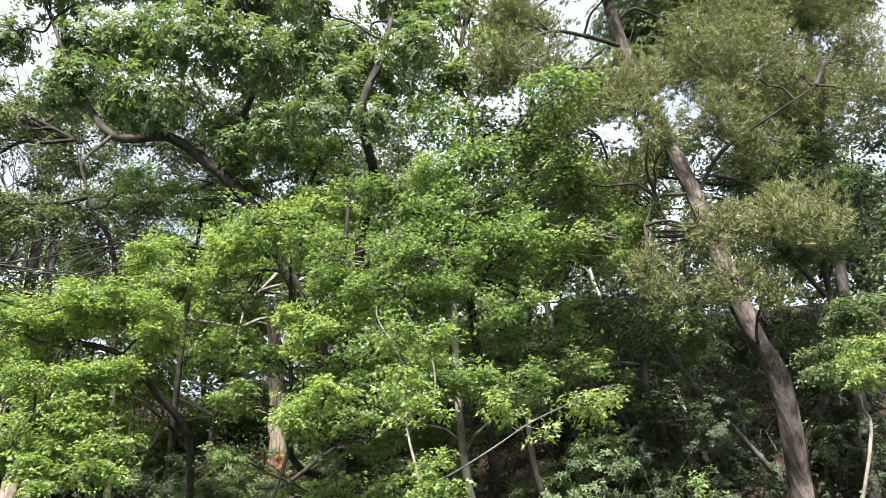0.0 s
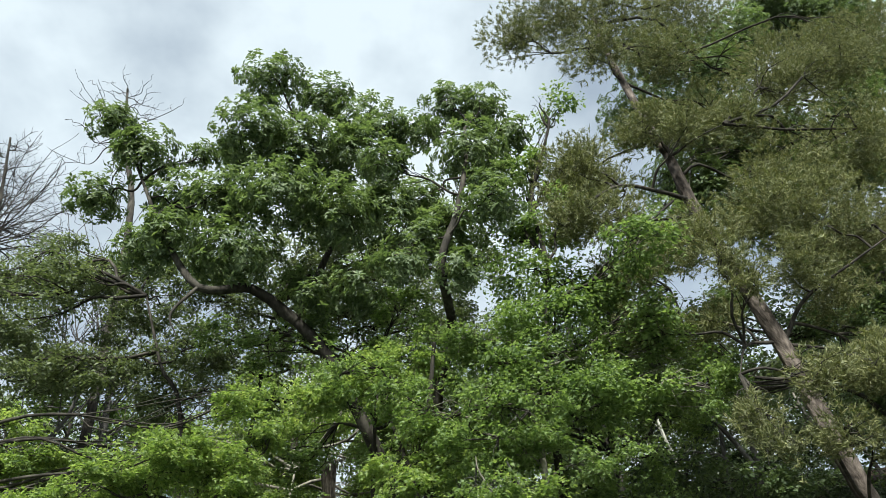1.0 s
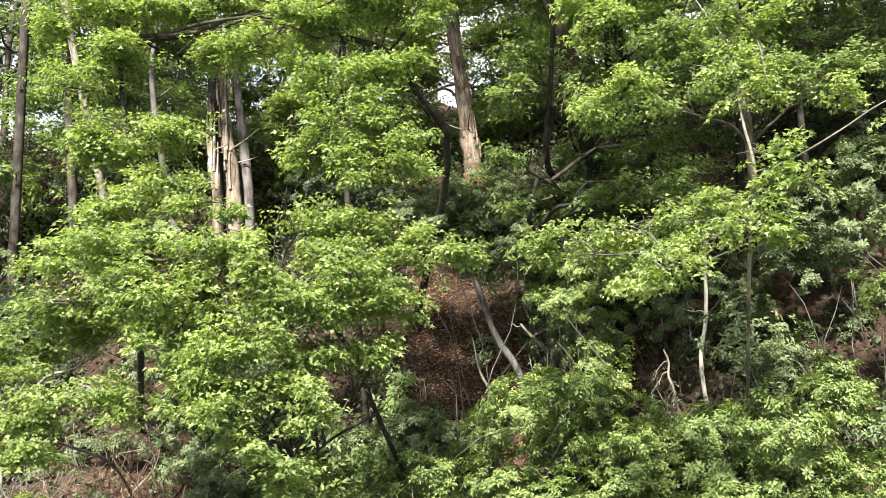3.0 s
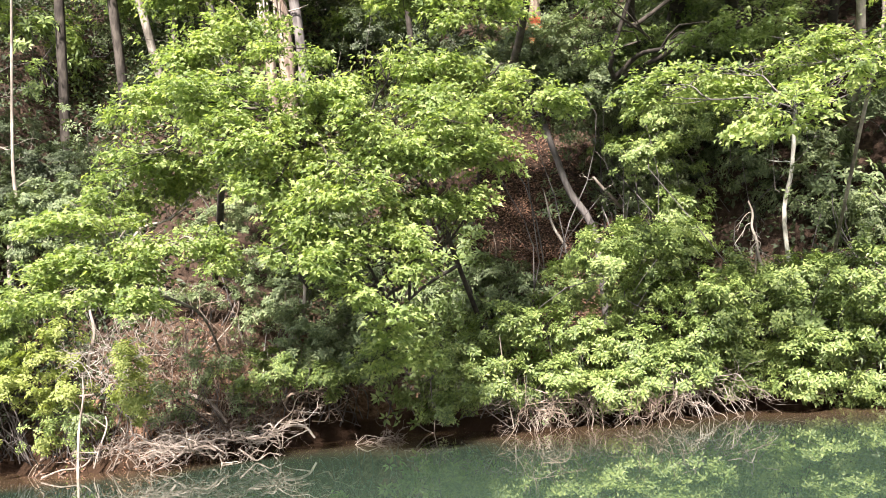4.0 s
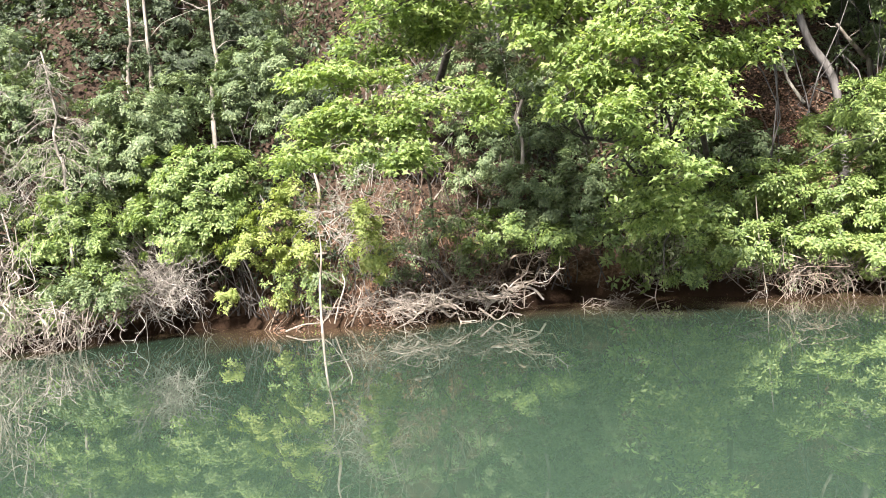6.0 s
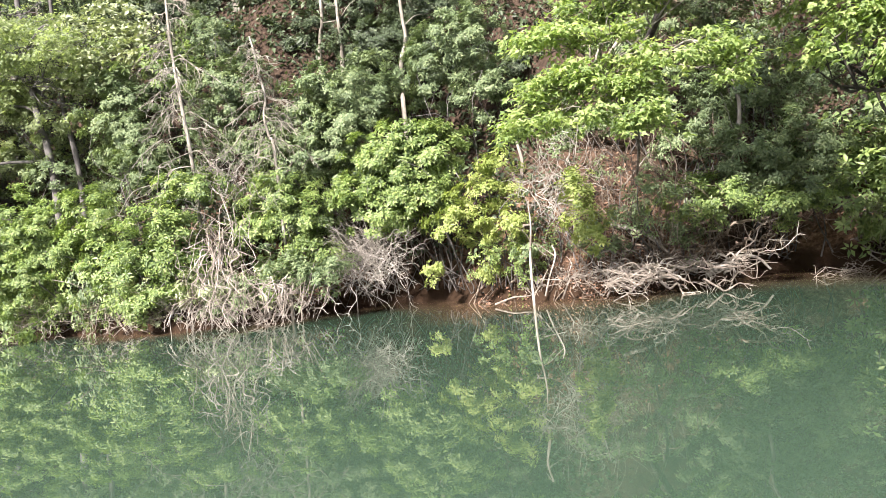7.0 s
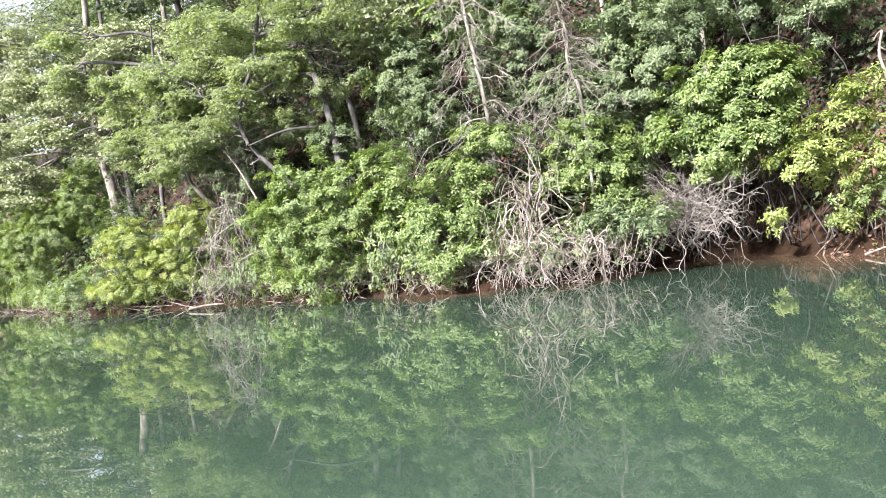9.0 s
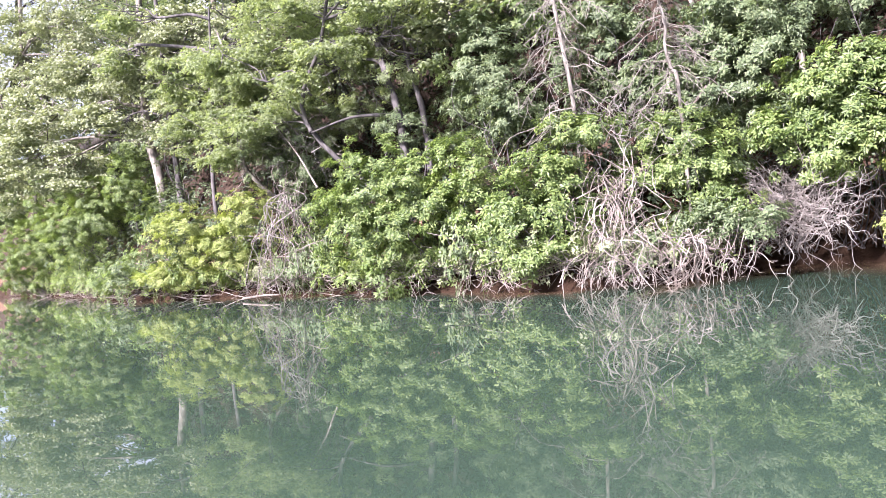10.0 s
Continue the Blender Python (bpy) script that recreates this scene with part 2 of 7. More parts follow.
def tubes_part(name, tubes, material, parent, label=""):
    """Several limbs as one mesh."""
    vs, fs, at = [], [], 0
    for v, f, cap in tubes:
        vs.append(v)
        fs.append(f + at)
        at += len(v)
    return mesh_part(name, np.vstack(vs), np.vstack(fs), material, parent, label, smooth=True)


OVAL = (np.array([[0, 0, 0], [0.42, 0.5, 0.12], [1, 0, -0.14], [0.42, -0.5, 0.12]]), np.array([[0, 1, 2], [0, 2, 3]]))
LANCE = (np.array([[0, 0, 0], [0.55, 0.5, 0.07], [1, 0, -0.2], [0.55, -0.5, 0.07]]), np.array([[0, 1, 2], [0, 2, 3]]))
LOBED = (np.array([[0, 0, 0], [0.34, 0.5, 0.08], [0.5, 0.17, 0.03], [1, 0, -0.2], [0.5, -0.17, 0.03], [0.34, -0.5, 0.08]]),
         np.array([[0, 1, 2], [0, 2, 3], [0, 3, 4], [0, 4, 5]]))
BLADE = (np.array([[0, 0.5, 0], [1, 0, 0], [0, -0.5, 0]]), np.array([[0, 1, 2]]))


def leaves_part(name, where, along, normal, length, width, shape, material, parent, label=""):
    """Many leaves as one mesh: each starts at its point, runs along its way and faces its normal."""
    pts, fac = shape
    along = unit(along)
    side = unit(np.cross(normal, along))
    up = np.cross(along, side)
    n, k = len(where), len(pts)
    v = (where[:, None, :] + (length[:, None] * pts[None, :, 0])[..., None] * along[:, None, :]
         + (width[:, None] * pts[None, :, 1])[..., None] * side[:, None, :] + (length[:, None] * pts[None, :, 2])[..., None] * up[:, None, :])
    f = fac[None] + (np.arange(n) * k)[:, None, None]
    ob = mesh_part(name, v.reshape(-1, 3), f.reshape(-1, 3), material, parent, label)
    ob["kind"] = "stuff"
    return ob


def in_blob(blob, n, g, grain=0.4, top=0.0, flat=0.7, loose=0.1):
    """n points in an uneven clump (x, y, z, rx, ry, rz): small tufts of leaves over its outside, shoots that stick out, and small gaps."""
    c, r = np.array(blob[:3]), np.array(blob[3:6])
    size = float(np.mean(r))
    k = max(9, int(5.5 * (size / grain) ** 2))
    d = unit(g.standard_normal((k, 3)) + np.array([0, -0.25, top]))
    lump = 1 + 0.16 * np.sin(d @ g.uniform(-5, 5, 3) + 6 * g.random()) + 0.1 * np.sin(d @ g.uniform(-9, 9, 3) + 6 * g.random())
    deep = np.where(g.random(k) < 0.62, g.uniform(0.82, 1.05, k), 0.25 + 0.6 * g.random(k)) * lump
    mid = c + d * deep[:, None] * np.where(g.random((k, 1)) < loose, 1.22, 1.0) * r * 1.08
    own = grain * g.uniform(0.4, 0.95, k)
    pick = g.choice(k, n, p=own ** 2 / np.sum(own ** 2))
    e = unit(g.standard_normal((n, 3))) * (0.25 + 0.75 * g.random((n, 1)))
    p = mid[pick] + e * own[pick][:, None] * np.array([1.15, 1.15, flat])
    return p, unit((p - c) / r)


def on_shelves(blob, n, g, thick=0.07, loose=0.1):
    """n places in a clump, gathered on a few ragged, drooping shelves with air between them."""
    c, r = np.array(blob[:3]), np.array(blob[3:6])
    size = float(np.mean(r))
    k = max(6, int(6 * size ** 2 + 5))
    d = unit(g.standard_normal((k, 3)))
    mid = c + d * (g.random((k, 1)) ** 0.45) * r * np.array([0.85, 0.85, 0.95])
    own = g.uniform(0.18, 0.46, k) * size
    pick = np.where(g.random(n) < loose, -1, g.choice(k, n, p=own ** 1.6 / np.sum(own ** 1.6)))
    ang, rad = g.uniform(0, 2 * math.pi, n), np.sqrt(g.random(n)) * own[pick]
    p = mid[pick] + np.stack([np.cos(ang) * rad, np.sin(ang) * rad, thick * g.standard_normal(n) - 0.3 * rad ** 2 / own[pick]], -1)
    free = c + unit(g.standard_normal((n, 3))) * (g.random((n, 1)) ** 0.4) * 1.12 * r
    p = np.where((pick < 0)[:, None], free, p)
    return p, unit((p - c) / r)


def puffs(y, places, seed, flat=0.8, deep=0.7):
    """Leaf clumps (x, z, r) of one crown near the depth y, each a little nearer or further."""
    g = np.random.default_rng(seed)
    return [(x, y + deep * float(g.normal()), z, r * 1.05, r * 0.95, r * flat) for x, z, r in places]


def sprays(blobs, density, size, g, per=24, long=0.42, wide=0.17, flat=0.45, droop=0.35):
    """Leaves in flat sprays along thin twigs, as on maples: places, ways, normals, lengths."""
    w, a, m, s = [], [], [], []
    for b in blobs:
        area = (b[3] * b[4] + b[3] * b[5] + b[4] * b[5]) / 3 * 12.6
        n = max(5, int(area * density * g.uniform(0.7, 1.25) / per))
        c, d = on_shelves(b, n, g)
        o = unit((d + 0.7 * g.standard_normal((n, 3)) + np.array([0, -0.3, 0])) * np.array([1, 1, 0.12]))
        side = unit(np.cross(np.array([0, 0, 1.0]), o))
        tilt = unit(np.cross(o, side) + np.array([0, -0.42, 0]) + 0.28 * g.standard_normal((n, 3)))
        sc = g.uniform(0.6, 1.35, n)
        c, o, side, tilt, sc = (np.repeat(v, per, 0) for v in (c, o, side, tilt, sc))
        u = g.uniform(-0.5, 1, n * per)
        v = g.standard_normal(n * per) * wide * (1 - 0.5 * np.abs(u))
        w.append(c + o * (u * long * sc)[:, None] + side * (v * sc)[:, None] + tilt * (0.03 * g.standard_normal(n * per) - droop * long * u * u)[:, None])
        a.append(o * 0.6 + side * np.sign(v)[:, None] * 0.8 + np.array([0, 0, -0.3]) + 0.35 * g.standard_normal((n * per, 3)))
        m.append(tilt + flat * g.standard_normal((n * per, 3)))
        s.append(size * g.uniform(0.55, 1.25, n * per))
    return np.vstack(w), np.vstack(a), np.vstack(m), np.concatenate(s)


def whorls(blobs, density, size, g, per=8, top=0.35, hollow=0.38, open_crown=False):
    """Leaves in rosettes at the twig ends, as on rhododendrons."""
    w, a, m, s = [], [], [], []
    for b in blobs:
        area = (b[3] * b[4] + b[3] * b[5] + b[4] * b[5]) / 3 * 12.6
        n = max(5, int(area * density / per))
        c, d = on_shelves(b, n, g, 0.2, 0.6) if open_crown else in_blob(b, n, g, hollow, top)
        axis = unit(d * np.array([1, 1, 0.7]) + np.array([0, 0, 0.65]) + 0.25 * g.standard_normal((n, 3)))
        s1 = unit(np.cross(axis, g.standard_normal((n, 3))))
        s2 = np.cross(axis, s1)
        for k in range(per):
            t = 2 * math.pi * (k + g.uniform(-0.3, 0.3, n)) / per
            out = s1 * np.cos(t)[:, None] + s2 * np.sin(t)[:, None]
            lift = g.uniform(-0.35, 0.55, n)[:, None]
            w.append(c + 0.015 * out + axis * g.uniform(-0.05, 0.03, n)[:, None])
            a.append(out + axis * lift)
            m.append(axis - out * lift)
            s.append(size * g.uniform(0.65, 1.2, n))
    return np.vstack(w), np.vstack(a), np.vstack(m), np.concatenate(s)


def tufts(blobs, density, size, g, per=14):
    """Bunches of pine needles on upturned twig ends, in flat plates."""
    w, a, m, s = [], [], [], []
    for b in blobs:
        area = (b[3] * b[4] + b[3] * b[5] + b[4] * b[5]) / 3 * 12.6
        n = max(8, int(area * density / per))
        c, d = on_shelves(b, n, g, 0.18, 0.55)
        axis = unit(d * np.array([1, 1, 0.3]) + np.array([0, 0, 0.6]) + 0.3 * g.standard_normal((n, 3)))
        c = np.repeat(c, per, 0)
        axis = np.repeat(axis, per, 0)
        w.append(c + axis * g.uniform(-0.1, 0.03, n * per)[:, None])
        a.append(axis * 0.75 + 0.62 * g.standard_normal((n * per, 3)))
        m.append(g.standard_normal((n * per, 3)))
        s.append(size * g.uniform(0.7, 1.2, n * per))
    return np.vstack(w), np.vstack(a), np.vstack(m), np.concatenate(s)


def crown_part(kind, blobs, density, material, parent, g, name="crown", label=""):
    if kind == "maple":
        w, a, m, s = sprays(blobs, density * 1.75, 0.1, g, 22, 0.3, 0.11, 0.5)
        return leaves_part(name, w, a, m, s, s * 0.8, LOBED, material, parent, label)
    if kind == "oak":
        w, a, m, s = whorls(blobs, density * 0.74, 0.155, g, 8, 0.35, 0.38, True)
        return leaves_part(name, w, a, m, s, s * 0.45, OVAL, material, parent, label)
    if kind == "fine":
        w, a, m, s = sprays(blobs, density * 0.8, 0.125, g, 16, 0.36, 0.16, 0.6)
        return leaves_part(name, w, a, m, s, s * 0.6, OVAL, material, parent, label)
    if kind == "far":
        w, a, m, s = sprays(blobs, density * 1.4, 0.15, g, 14, 0.4, 0.18, 0.6)
        return leaves_part(name, w, a, m, s, s * 0.6, OVAL, material, parent, label)
    if kind == "wood":
        w, a, m, s = sprays(blobs, density, 0.22, g, 9, 0.5, 0.25, 0.7)
        return leaves_part(name, w, a, m, s, s * 0.6, OVAL, material, parent, label)
    if kind == "scrub":
        w, a, m, s = whorls(blobs, density, 0.14, g, 6, 0.25, 0.28)
        return leaves_part(name, w, a, m, s, s * 0.42, OVAL, material, parent, label)
    if kind == "rhodo":
        w, a, m, s = whorls(blobs, density * 1.4, 0.092, g, 8, 0.35, 0.22)
        return leaves_part(name, w, a, m, s, s * 0.4, LANCE, material, parent, label)
    if kind == "laurel":
        w, a, m, s = whorls(blobs, density * 1.1, 0.085, g, 7, 0.25, 0.22)
        return leaves_part(name, w, a, m, s, s * 0.42, OVAL, material, parent, label)
    w, a, m, s = tufts(blobs, density, 0.14, g)
    return leaves_part(name, w, a, m, s, s * 0 + 0.022, BLADE, material, parent, label)


def crooked(a, b, g, wobble=0.12, n=4, sag=0.0):
    """A wavering line from a to b."""
    a, b = np.array(a, dtype=float), np.array(b, dtype=float)
    t = np.linspace(0, 1, n)[:, None]
    p = a + (b - a) * t
    span = np.linalg.norm(b - a)
    p[1:-1] += g.standard_normal((n - 2, 3)) * wobble * span / n * 1.6
    p[:, 2] += (4 * t * (1 - t))[:, 0] * sag * span
    return p


def boughs(skeleton_lines, blobs, g, r=0.05, subs=7, sides=5):
    """Boughs from the nearest wood out to each leaf clump, and twigs within it."""
    wood = np.vstack([smooth_line(l, 6) for l in skeleton_lines])
    out = []
    for b in blobs:
        c, rad = np.array(b[:3]), np.array(b[3:6])
        off = np.linalg.norm(wood - c, axis=1) + 0.9 * np.maximum(0, wood[:, 2] - c[2])
        start = wood[np.argmin(off)]
        line = crooked(start, c + rad * g.uniform(-0.3, 0.3, 3), g, 0.16, 5, 0.06)
        reach = np.linalg.norm(line[-1] - start)
        rr = r * (0.5 + 0.25 * min(reach, 4))
        out.append(tube(line, rr, rr * 0.35, sides, 3))
        for _ in range(subs):
            k = g.integers(2, len(line))
            d = unit(g.standard_normal(3) + np.array([0, 0, 0.25]))
            end = c + d * rad * g.uniform(0.7, 1.0)
            out.append(tube(crooked(line[k], end, g, 0.2, 4), rr * 0.35, 0.004, 4, 2))
    return out


def tree(label, category, trunk, r0, r1, bark, kind, leaf, density, blobs, limbs=(), group="", seed=1, subs=11, bough=0.05, name="tree", sides=8, limb_bark=None):
    """A tree: a tapered trunk, its limbs, its thinner branches and a crown of many leaves."""
    g = np.random.default_rng(seed)
    base = trunk[0]
    ob = thing(name, base, label, category, group)
    foot = [base[0] + 0.02, base[1] + 0.05, min(base[2] - 0.5, float(hill(base[0], base[1])) - 0.3)]
    tubes_part("trunk", [tube([foot, *trunk], r0 * 1.15, r1, sides, 5, 0.05, seed)], bark, ob)
    for pts, a, b in limbs:
        tubes_part("limb", [tube(pts, a, b, 7, 5, 0.05, seed + 3)], limb_bark or bark, ob)
    if blobs:
        lines = [trunk[1:] if len(trunk) > 2 else trunk, *[l[0] for l in limbs]]
        tubes_part("branchwork", boughs(lines, blobs, g, bough, subs), limb_bark or bark, ob)["kind"] = "stuff"
        crown_part(kind, blobs, density, leaf, ob, g)
    return ob


def shrub(label, blobs, kind="rhodo", leaf=None, density=470, group="", seed=1, name="rhododendron_bush", category="shrub", wood=None, stems=6):
    """A bush: crooked stems from its foot in the bank, and a dense coat of leaves."""
    g = np.random.default_rng(seed)
    feet = []
    for b in blobs:
        y = b[1] + 0.2
        while hill(b[0], y) < min(0.3, b[2]) and y < b[1] + 4:
            y += 0.1
        feet.append(np.array([b[0], y, min(float(hill(b[0], y)), b[2] + 0.3) - 0.1]))
    ob = thing(name, tuple(feet[0] + np.array([0, 0, 0.1])), label, category, group)
    tubes = []
    for b, f in zip(blobs, feet):
        far = np.linalg.norm(np.array(b[:3]) - f) > 1.3
        for _ in range(2 if far else stems):
            d = unit(g.standard_normal(3) + np.array([0, -0.3, 0.2]))
            end = np.array(b[:3]) + d * np.array(b[3:6]) * g.uniform(0.8, 1.2)
            tubes.append(tube(crooked(f + np.array([g.normal() * 0.2, 0, 0]), end, g, 0.3, 5, 0.05), g.uniform(0.012, 0.022), 0.005, 4, 2))
    tubes_part("stemwork", tubes, wood or BARK_DEAD, ob)["kind"] = "stuff"
    crown_part(kind, blobs, density, leaf or LEAF_RHODO, ob, g, "foliage")
    return ob


def bare_tree(label, trunk, r0, r1, bark, n, reach, droop=0.0, seed=1, start=0.3, name="dead_tree", category="dead tree", twigs=5, up=0.5, fine_r=0.012):
    """A leafless tree: trunk, limbs and fine dead twigs."""
    g = np.random.default_rng(seed)
    ob = thing(name, trunk[0], label, category)
    trunk = crooked(trunk[0], trunk[-1], g, 0.05, 7) if len(trunk) == 3 else np.array(trunk) + g.normal(size=(len(trunk), 3)) * r0 * 0.5
    foot = [trunk[0][0], trunk[0][1] + 0.05, min(trunk[0][2] - 0.5, float(hill(trunk[0][0], trunk[0][1])) - 0.3)]
    tubes_part("trunk", [tube([foot, *trunk], r0, r1, 9, 5, 0.05, seed)], bark, ob)
    line = smooth_line(trunk, 12)
    fine = []
    for i in range(n):
        f = start + (1 - start) * (i + g.random()) / n
        p = line[int(f * (len(line) - 1))]
        a = g.uniform(0, 6.28)
        l = reach * (1.15 - 0.75 * (f - start) / (1 - start)) * g.uniform(0.6, 1.2)
        tip = p + np.array([math.cos(a) * l, math.sin(a) * l, (up - droop * 1.5) * l])
        b = crooked(p, tip, g, 0.16, 5, 0.12 if droop else -0.05)
        rr = max(fine_r, (r0 + (r1 - r0) * f) * 0.3)
        fine.append(tube(b, rr, fine_r * 0.5, 5, 3))
        for _ in range(twigs):
            k = g.integers(1, 5)
            d = unit(g.standard_normal(3) * np.array([1, 1, 0.5]) + (tip - p) / l * 0.8 + np.array([0, 0, 0.3 - 1.6 * droop]))
            fine.append(tube(crooked(b[k], b[k] + d * l * g.uniform(0.2, 0.5), g, 0.2, 4), rr * 0.4, fine_r * 0.35, 4, 2))
    tubes_part("branchwork", fine, bark, ob)["kind"] = "stuff"
    return ob


# ---- the shore: ground and water ----
SHORE_X = (-600.0, -140.0, -67.0, -51.0, -38.0, -30.0, -24.0, -20.0, -18.0, -17.0, -15.0, -13.8, -12.0, -10.5, -9.3, -7.2, -5.6, -4.0, -2.0, -0.0, 2.5, 6.0, 10.0, 20.0, 60.0, 600.0)
SHORE_Y = (180.0, 60.0, 29.2, 24.0, 18.8, 18.2, 16.8, 15.7, 17.0, 19.3, 18.8, 17.3, 16.9, 17.6, 18.8, 20.0, 19.3, 17.2, 17.8, 17.5, 15.8, 14.5, 14.0, 13.5, 10.0, 0.0)


def hill(x, y):
    """Height of the ground: lake bed, undercut clay bank, then a steep wooded slope."""
    d = y - np.interp(x, SHORE_X, SHORE_Y)
    h = np.interp(d, (-12, -2, -0.3, 0, 0.24, 0.75, 2.8, 3.9, 5.6, 9.4, 15, 38, 300), (-3, -1.2, -0.3, -0.08, 0.33, 0.7, 3.35, 5.65, 8.7, 13.4, 18, 33, 80))
    far = np.interp(-y, (55, 70, 120, 400), (0, 3, 26, 60))
    lump = 0.22 * np.sin(1.3 * x + 0.7 * y) * np.sin(0.9 * y - 0.5 * x) + 0.13 * np.sin(3.1 * x - 1.1 * y) + 0.08 * np.sin(5.3 * y + 2.3 * x)
    return h + np.where(d > 0.5, lump, lump * 0.15) + np.where(y < -50, far + 3, 0)


gx = np.concatenate([np.linspace(-600, -75, 24), np.arange(-70, 30, 0.45), np.linspace(34, 600, 24)])
gy = np.concatenate([np.linspace(-600, -60, 20), np.linspace(-55, 9, 12), np.arange(10, 44, 0.4), np.linspace(46, 600, 26)])
GX, GY = np.meshgrid(gx, gy, indexing="ij")
GZ = hill(GX, GY)
gi, gj = np.meshgrid(np.arange(len(gx) - 1), np.arange(len(gy) - 1), indexing="ij")
ga = gi * len(gy) + gj
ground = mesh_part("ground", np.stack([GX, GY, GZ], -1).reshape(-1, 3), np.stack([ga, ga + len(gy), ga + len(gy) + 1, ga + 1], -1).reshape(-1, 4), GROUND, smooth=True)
tagged(ground, "steep wooded hillside of brown leaf litter over red clay bank", "ground", kind="structure")
wx = np.concatenate([np.linspace(-600, -60, 16), np.arange(-50, 16, 0.5), np.linspace(20, 600, 16)])
wy = np.concatenate([np.linspace(-600, -5, 16), np.arange(0, 24, 0.3), np.linspace(28, 600, 16)])
WX, WY = np.meshgrid(wx, wy, indexing="ij")
wi, wj = np.meshgrid(np.arange(len(wx) - 1), np.arange(len(wy) - 1), indexing="ij")
wa = wi * len(wy) + wj
water = mesh_part("water", np.stack([WX, WY, WX * 0], -1).reshape(-1, 3), np.stack([wa, wa + len(wy), wa + len(wy) + 1, wa + 1], -1).reshape(-1, 4), WATER)
# width of the brown water: real silt and the painted reflection of the bank
reach = np.where(WX < -18, 1.0, 2.8) + 1.8 * (WX > -9) + 0.7 * np.sin(1.7 * WX) + 0.3 * np.sin(4.1 * WX + 1)
silt_mirror = np.clip(np.clip(1 - (np.interp(WX, SHORE_X, SHORE_Y) - WY) / reach, 0, 1) * 1.3, 0, 0.95)
water.data.attributes.new("silt_mirror", "FLOAT", "POINT").data.foreach_set("value", silt_mirror.ravel().astype(np.float32))
tagged(water, "still murky green lake water mirroring the wooded bank", "water", kind="structure")


def snag(line, r0, r1, label, seed=1, red=0):
    """A broken trunk: ragged, split, with splinters at its top and, at times, red rot at its foot."""
    g = np.random.default_rng(seed)
    ob = thing("snag", line[0], label, "dead trunk")
    foot = [line[0][0], line[0][1] + 0.1, min(line[0][2] - 1.2, float(hill(line[0][0], line[0][1])) - 0.3)]
    tubes_part("trunk", [tube([foot, *line], r0 * 1.1, r1, 14, 7, 0.11, seed)], WOOD_SNAG, ob)
    top = np.array(line[-1])
    sp = []
    for k in range(9):
        a = g.uniform(0, 6.28)
        p = top + np.array([math.cos(a), math.sin(a), 0]) * r1 * 0.75
        h = g.uniform(0.2, 0.8)
        sp.append(tube([p - np.array([0, 0, 0.3]), p + np.array([g.normal() * 0.03, g.normal() * 0.03, h * 0.5]), p + np.array([g.normal() * 0.06, g.normal() * 0.06, h])], r1 * 0.34, 0.01, 5, 2, 0.12, seed + k))
    for t in sp:
        tubes_part("splinter", [t], WOOD_SNAG, ob, "pale splinter of the broken top")
    st = []
    axis = smooth_line(line, 6)
    for k in range(11):
        p = axis[g.integers(1, len(axis) - 2)]
        a = g.uniform(3.4, 6.0)
        d = np.array([math.cos(a), math.sin(a), 0])
        q = p + d * r0 * 0.95
        st.append(tube([q + np.array([0, 0, -0.5 * g.random()]), q + d * 0.03 + np.array([0, 0, 0.25]), q + d * 0.02 + np.array([0, 0, 0.5 + 0.5 * g.random()])], 0.05, 0.02, 5, 2, 0.2, seed + k))
    for t in st:
        tubes_part("bark_strip", [t], BARK_GREY if not red else WOOD_SNAG, ob, "loose hanging strip of bark")
    tw = []
    for k in range(4):
        p = axis[g.integers(1, len(axis))]
        a = g.uniform(0, 6.28)
        tw.append(tube(crooked(p, p + np.array([math.cos(a), math.sin(a), g.uniform(0.1, 0.7)]) * g.uniform(0.8, 1.6), g, 0.15, 4), 0.035, 0.01, 5, 2))
    for t in tw:
        tubes_part("dead_twig", [t], WOOD_GREY, ob)
    if red:
        b = np.array(line[0])
        up = unit(np.array(line[1]) - b)
        tubes_part("rotten_base", [tube([b - 0.6 * up, b, b + 0.3 * up, b + 0.55 * up], r0 * 1.22, r0 * 0.8, 12, 4, 0.16, seed + 5)], WOOD_RED, ob, "orange-red crumbling rotten wood")
    return ob



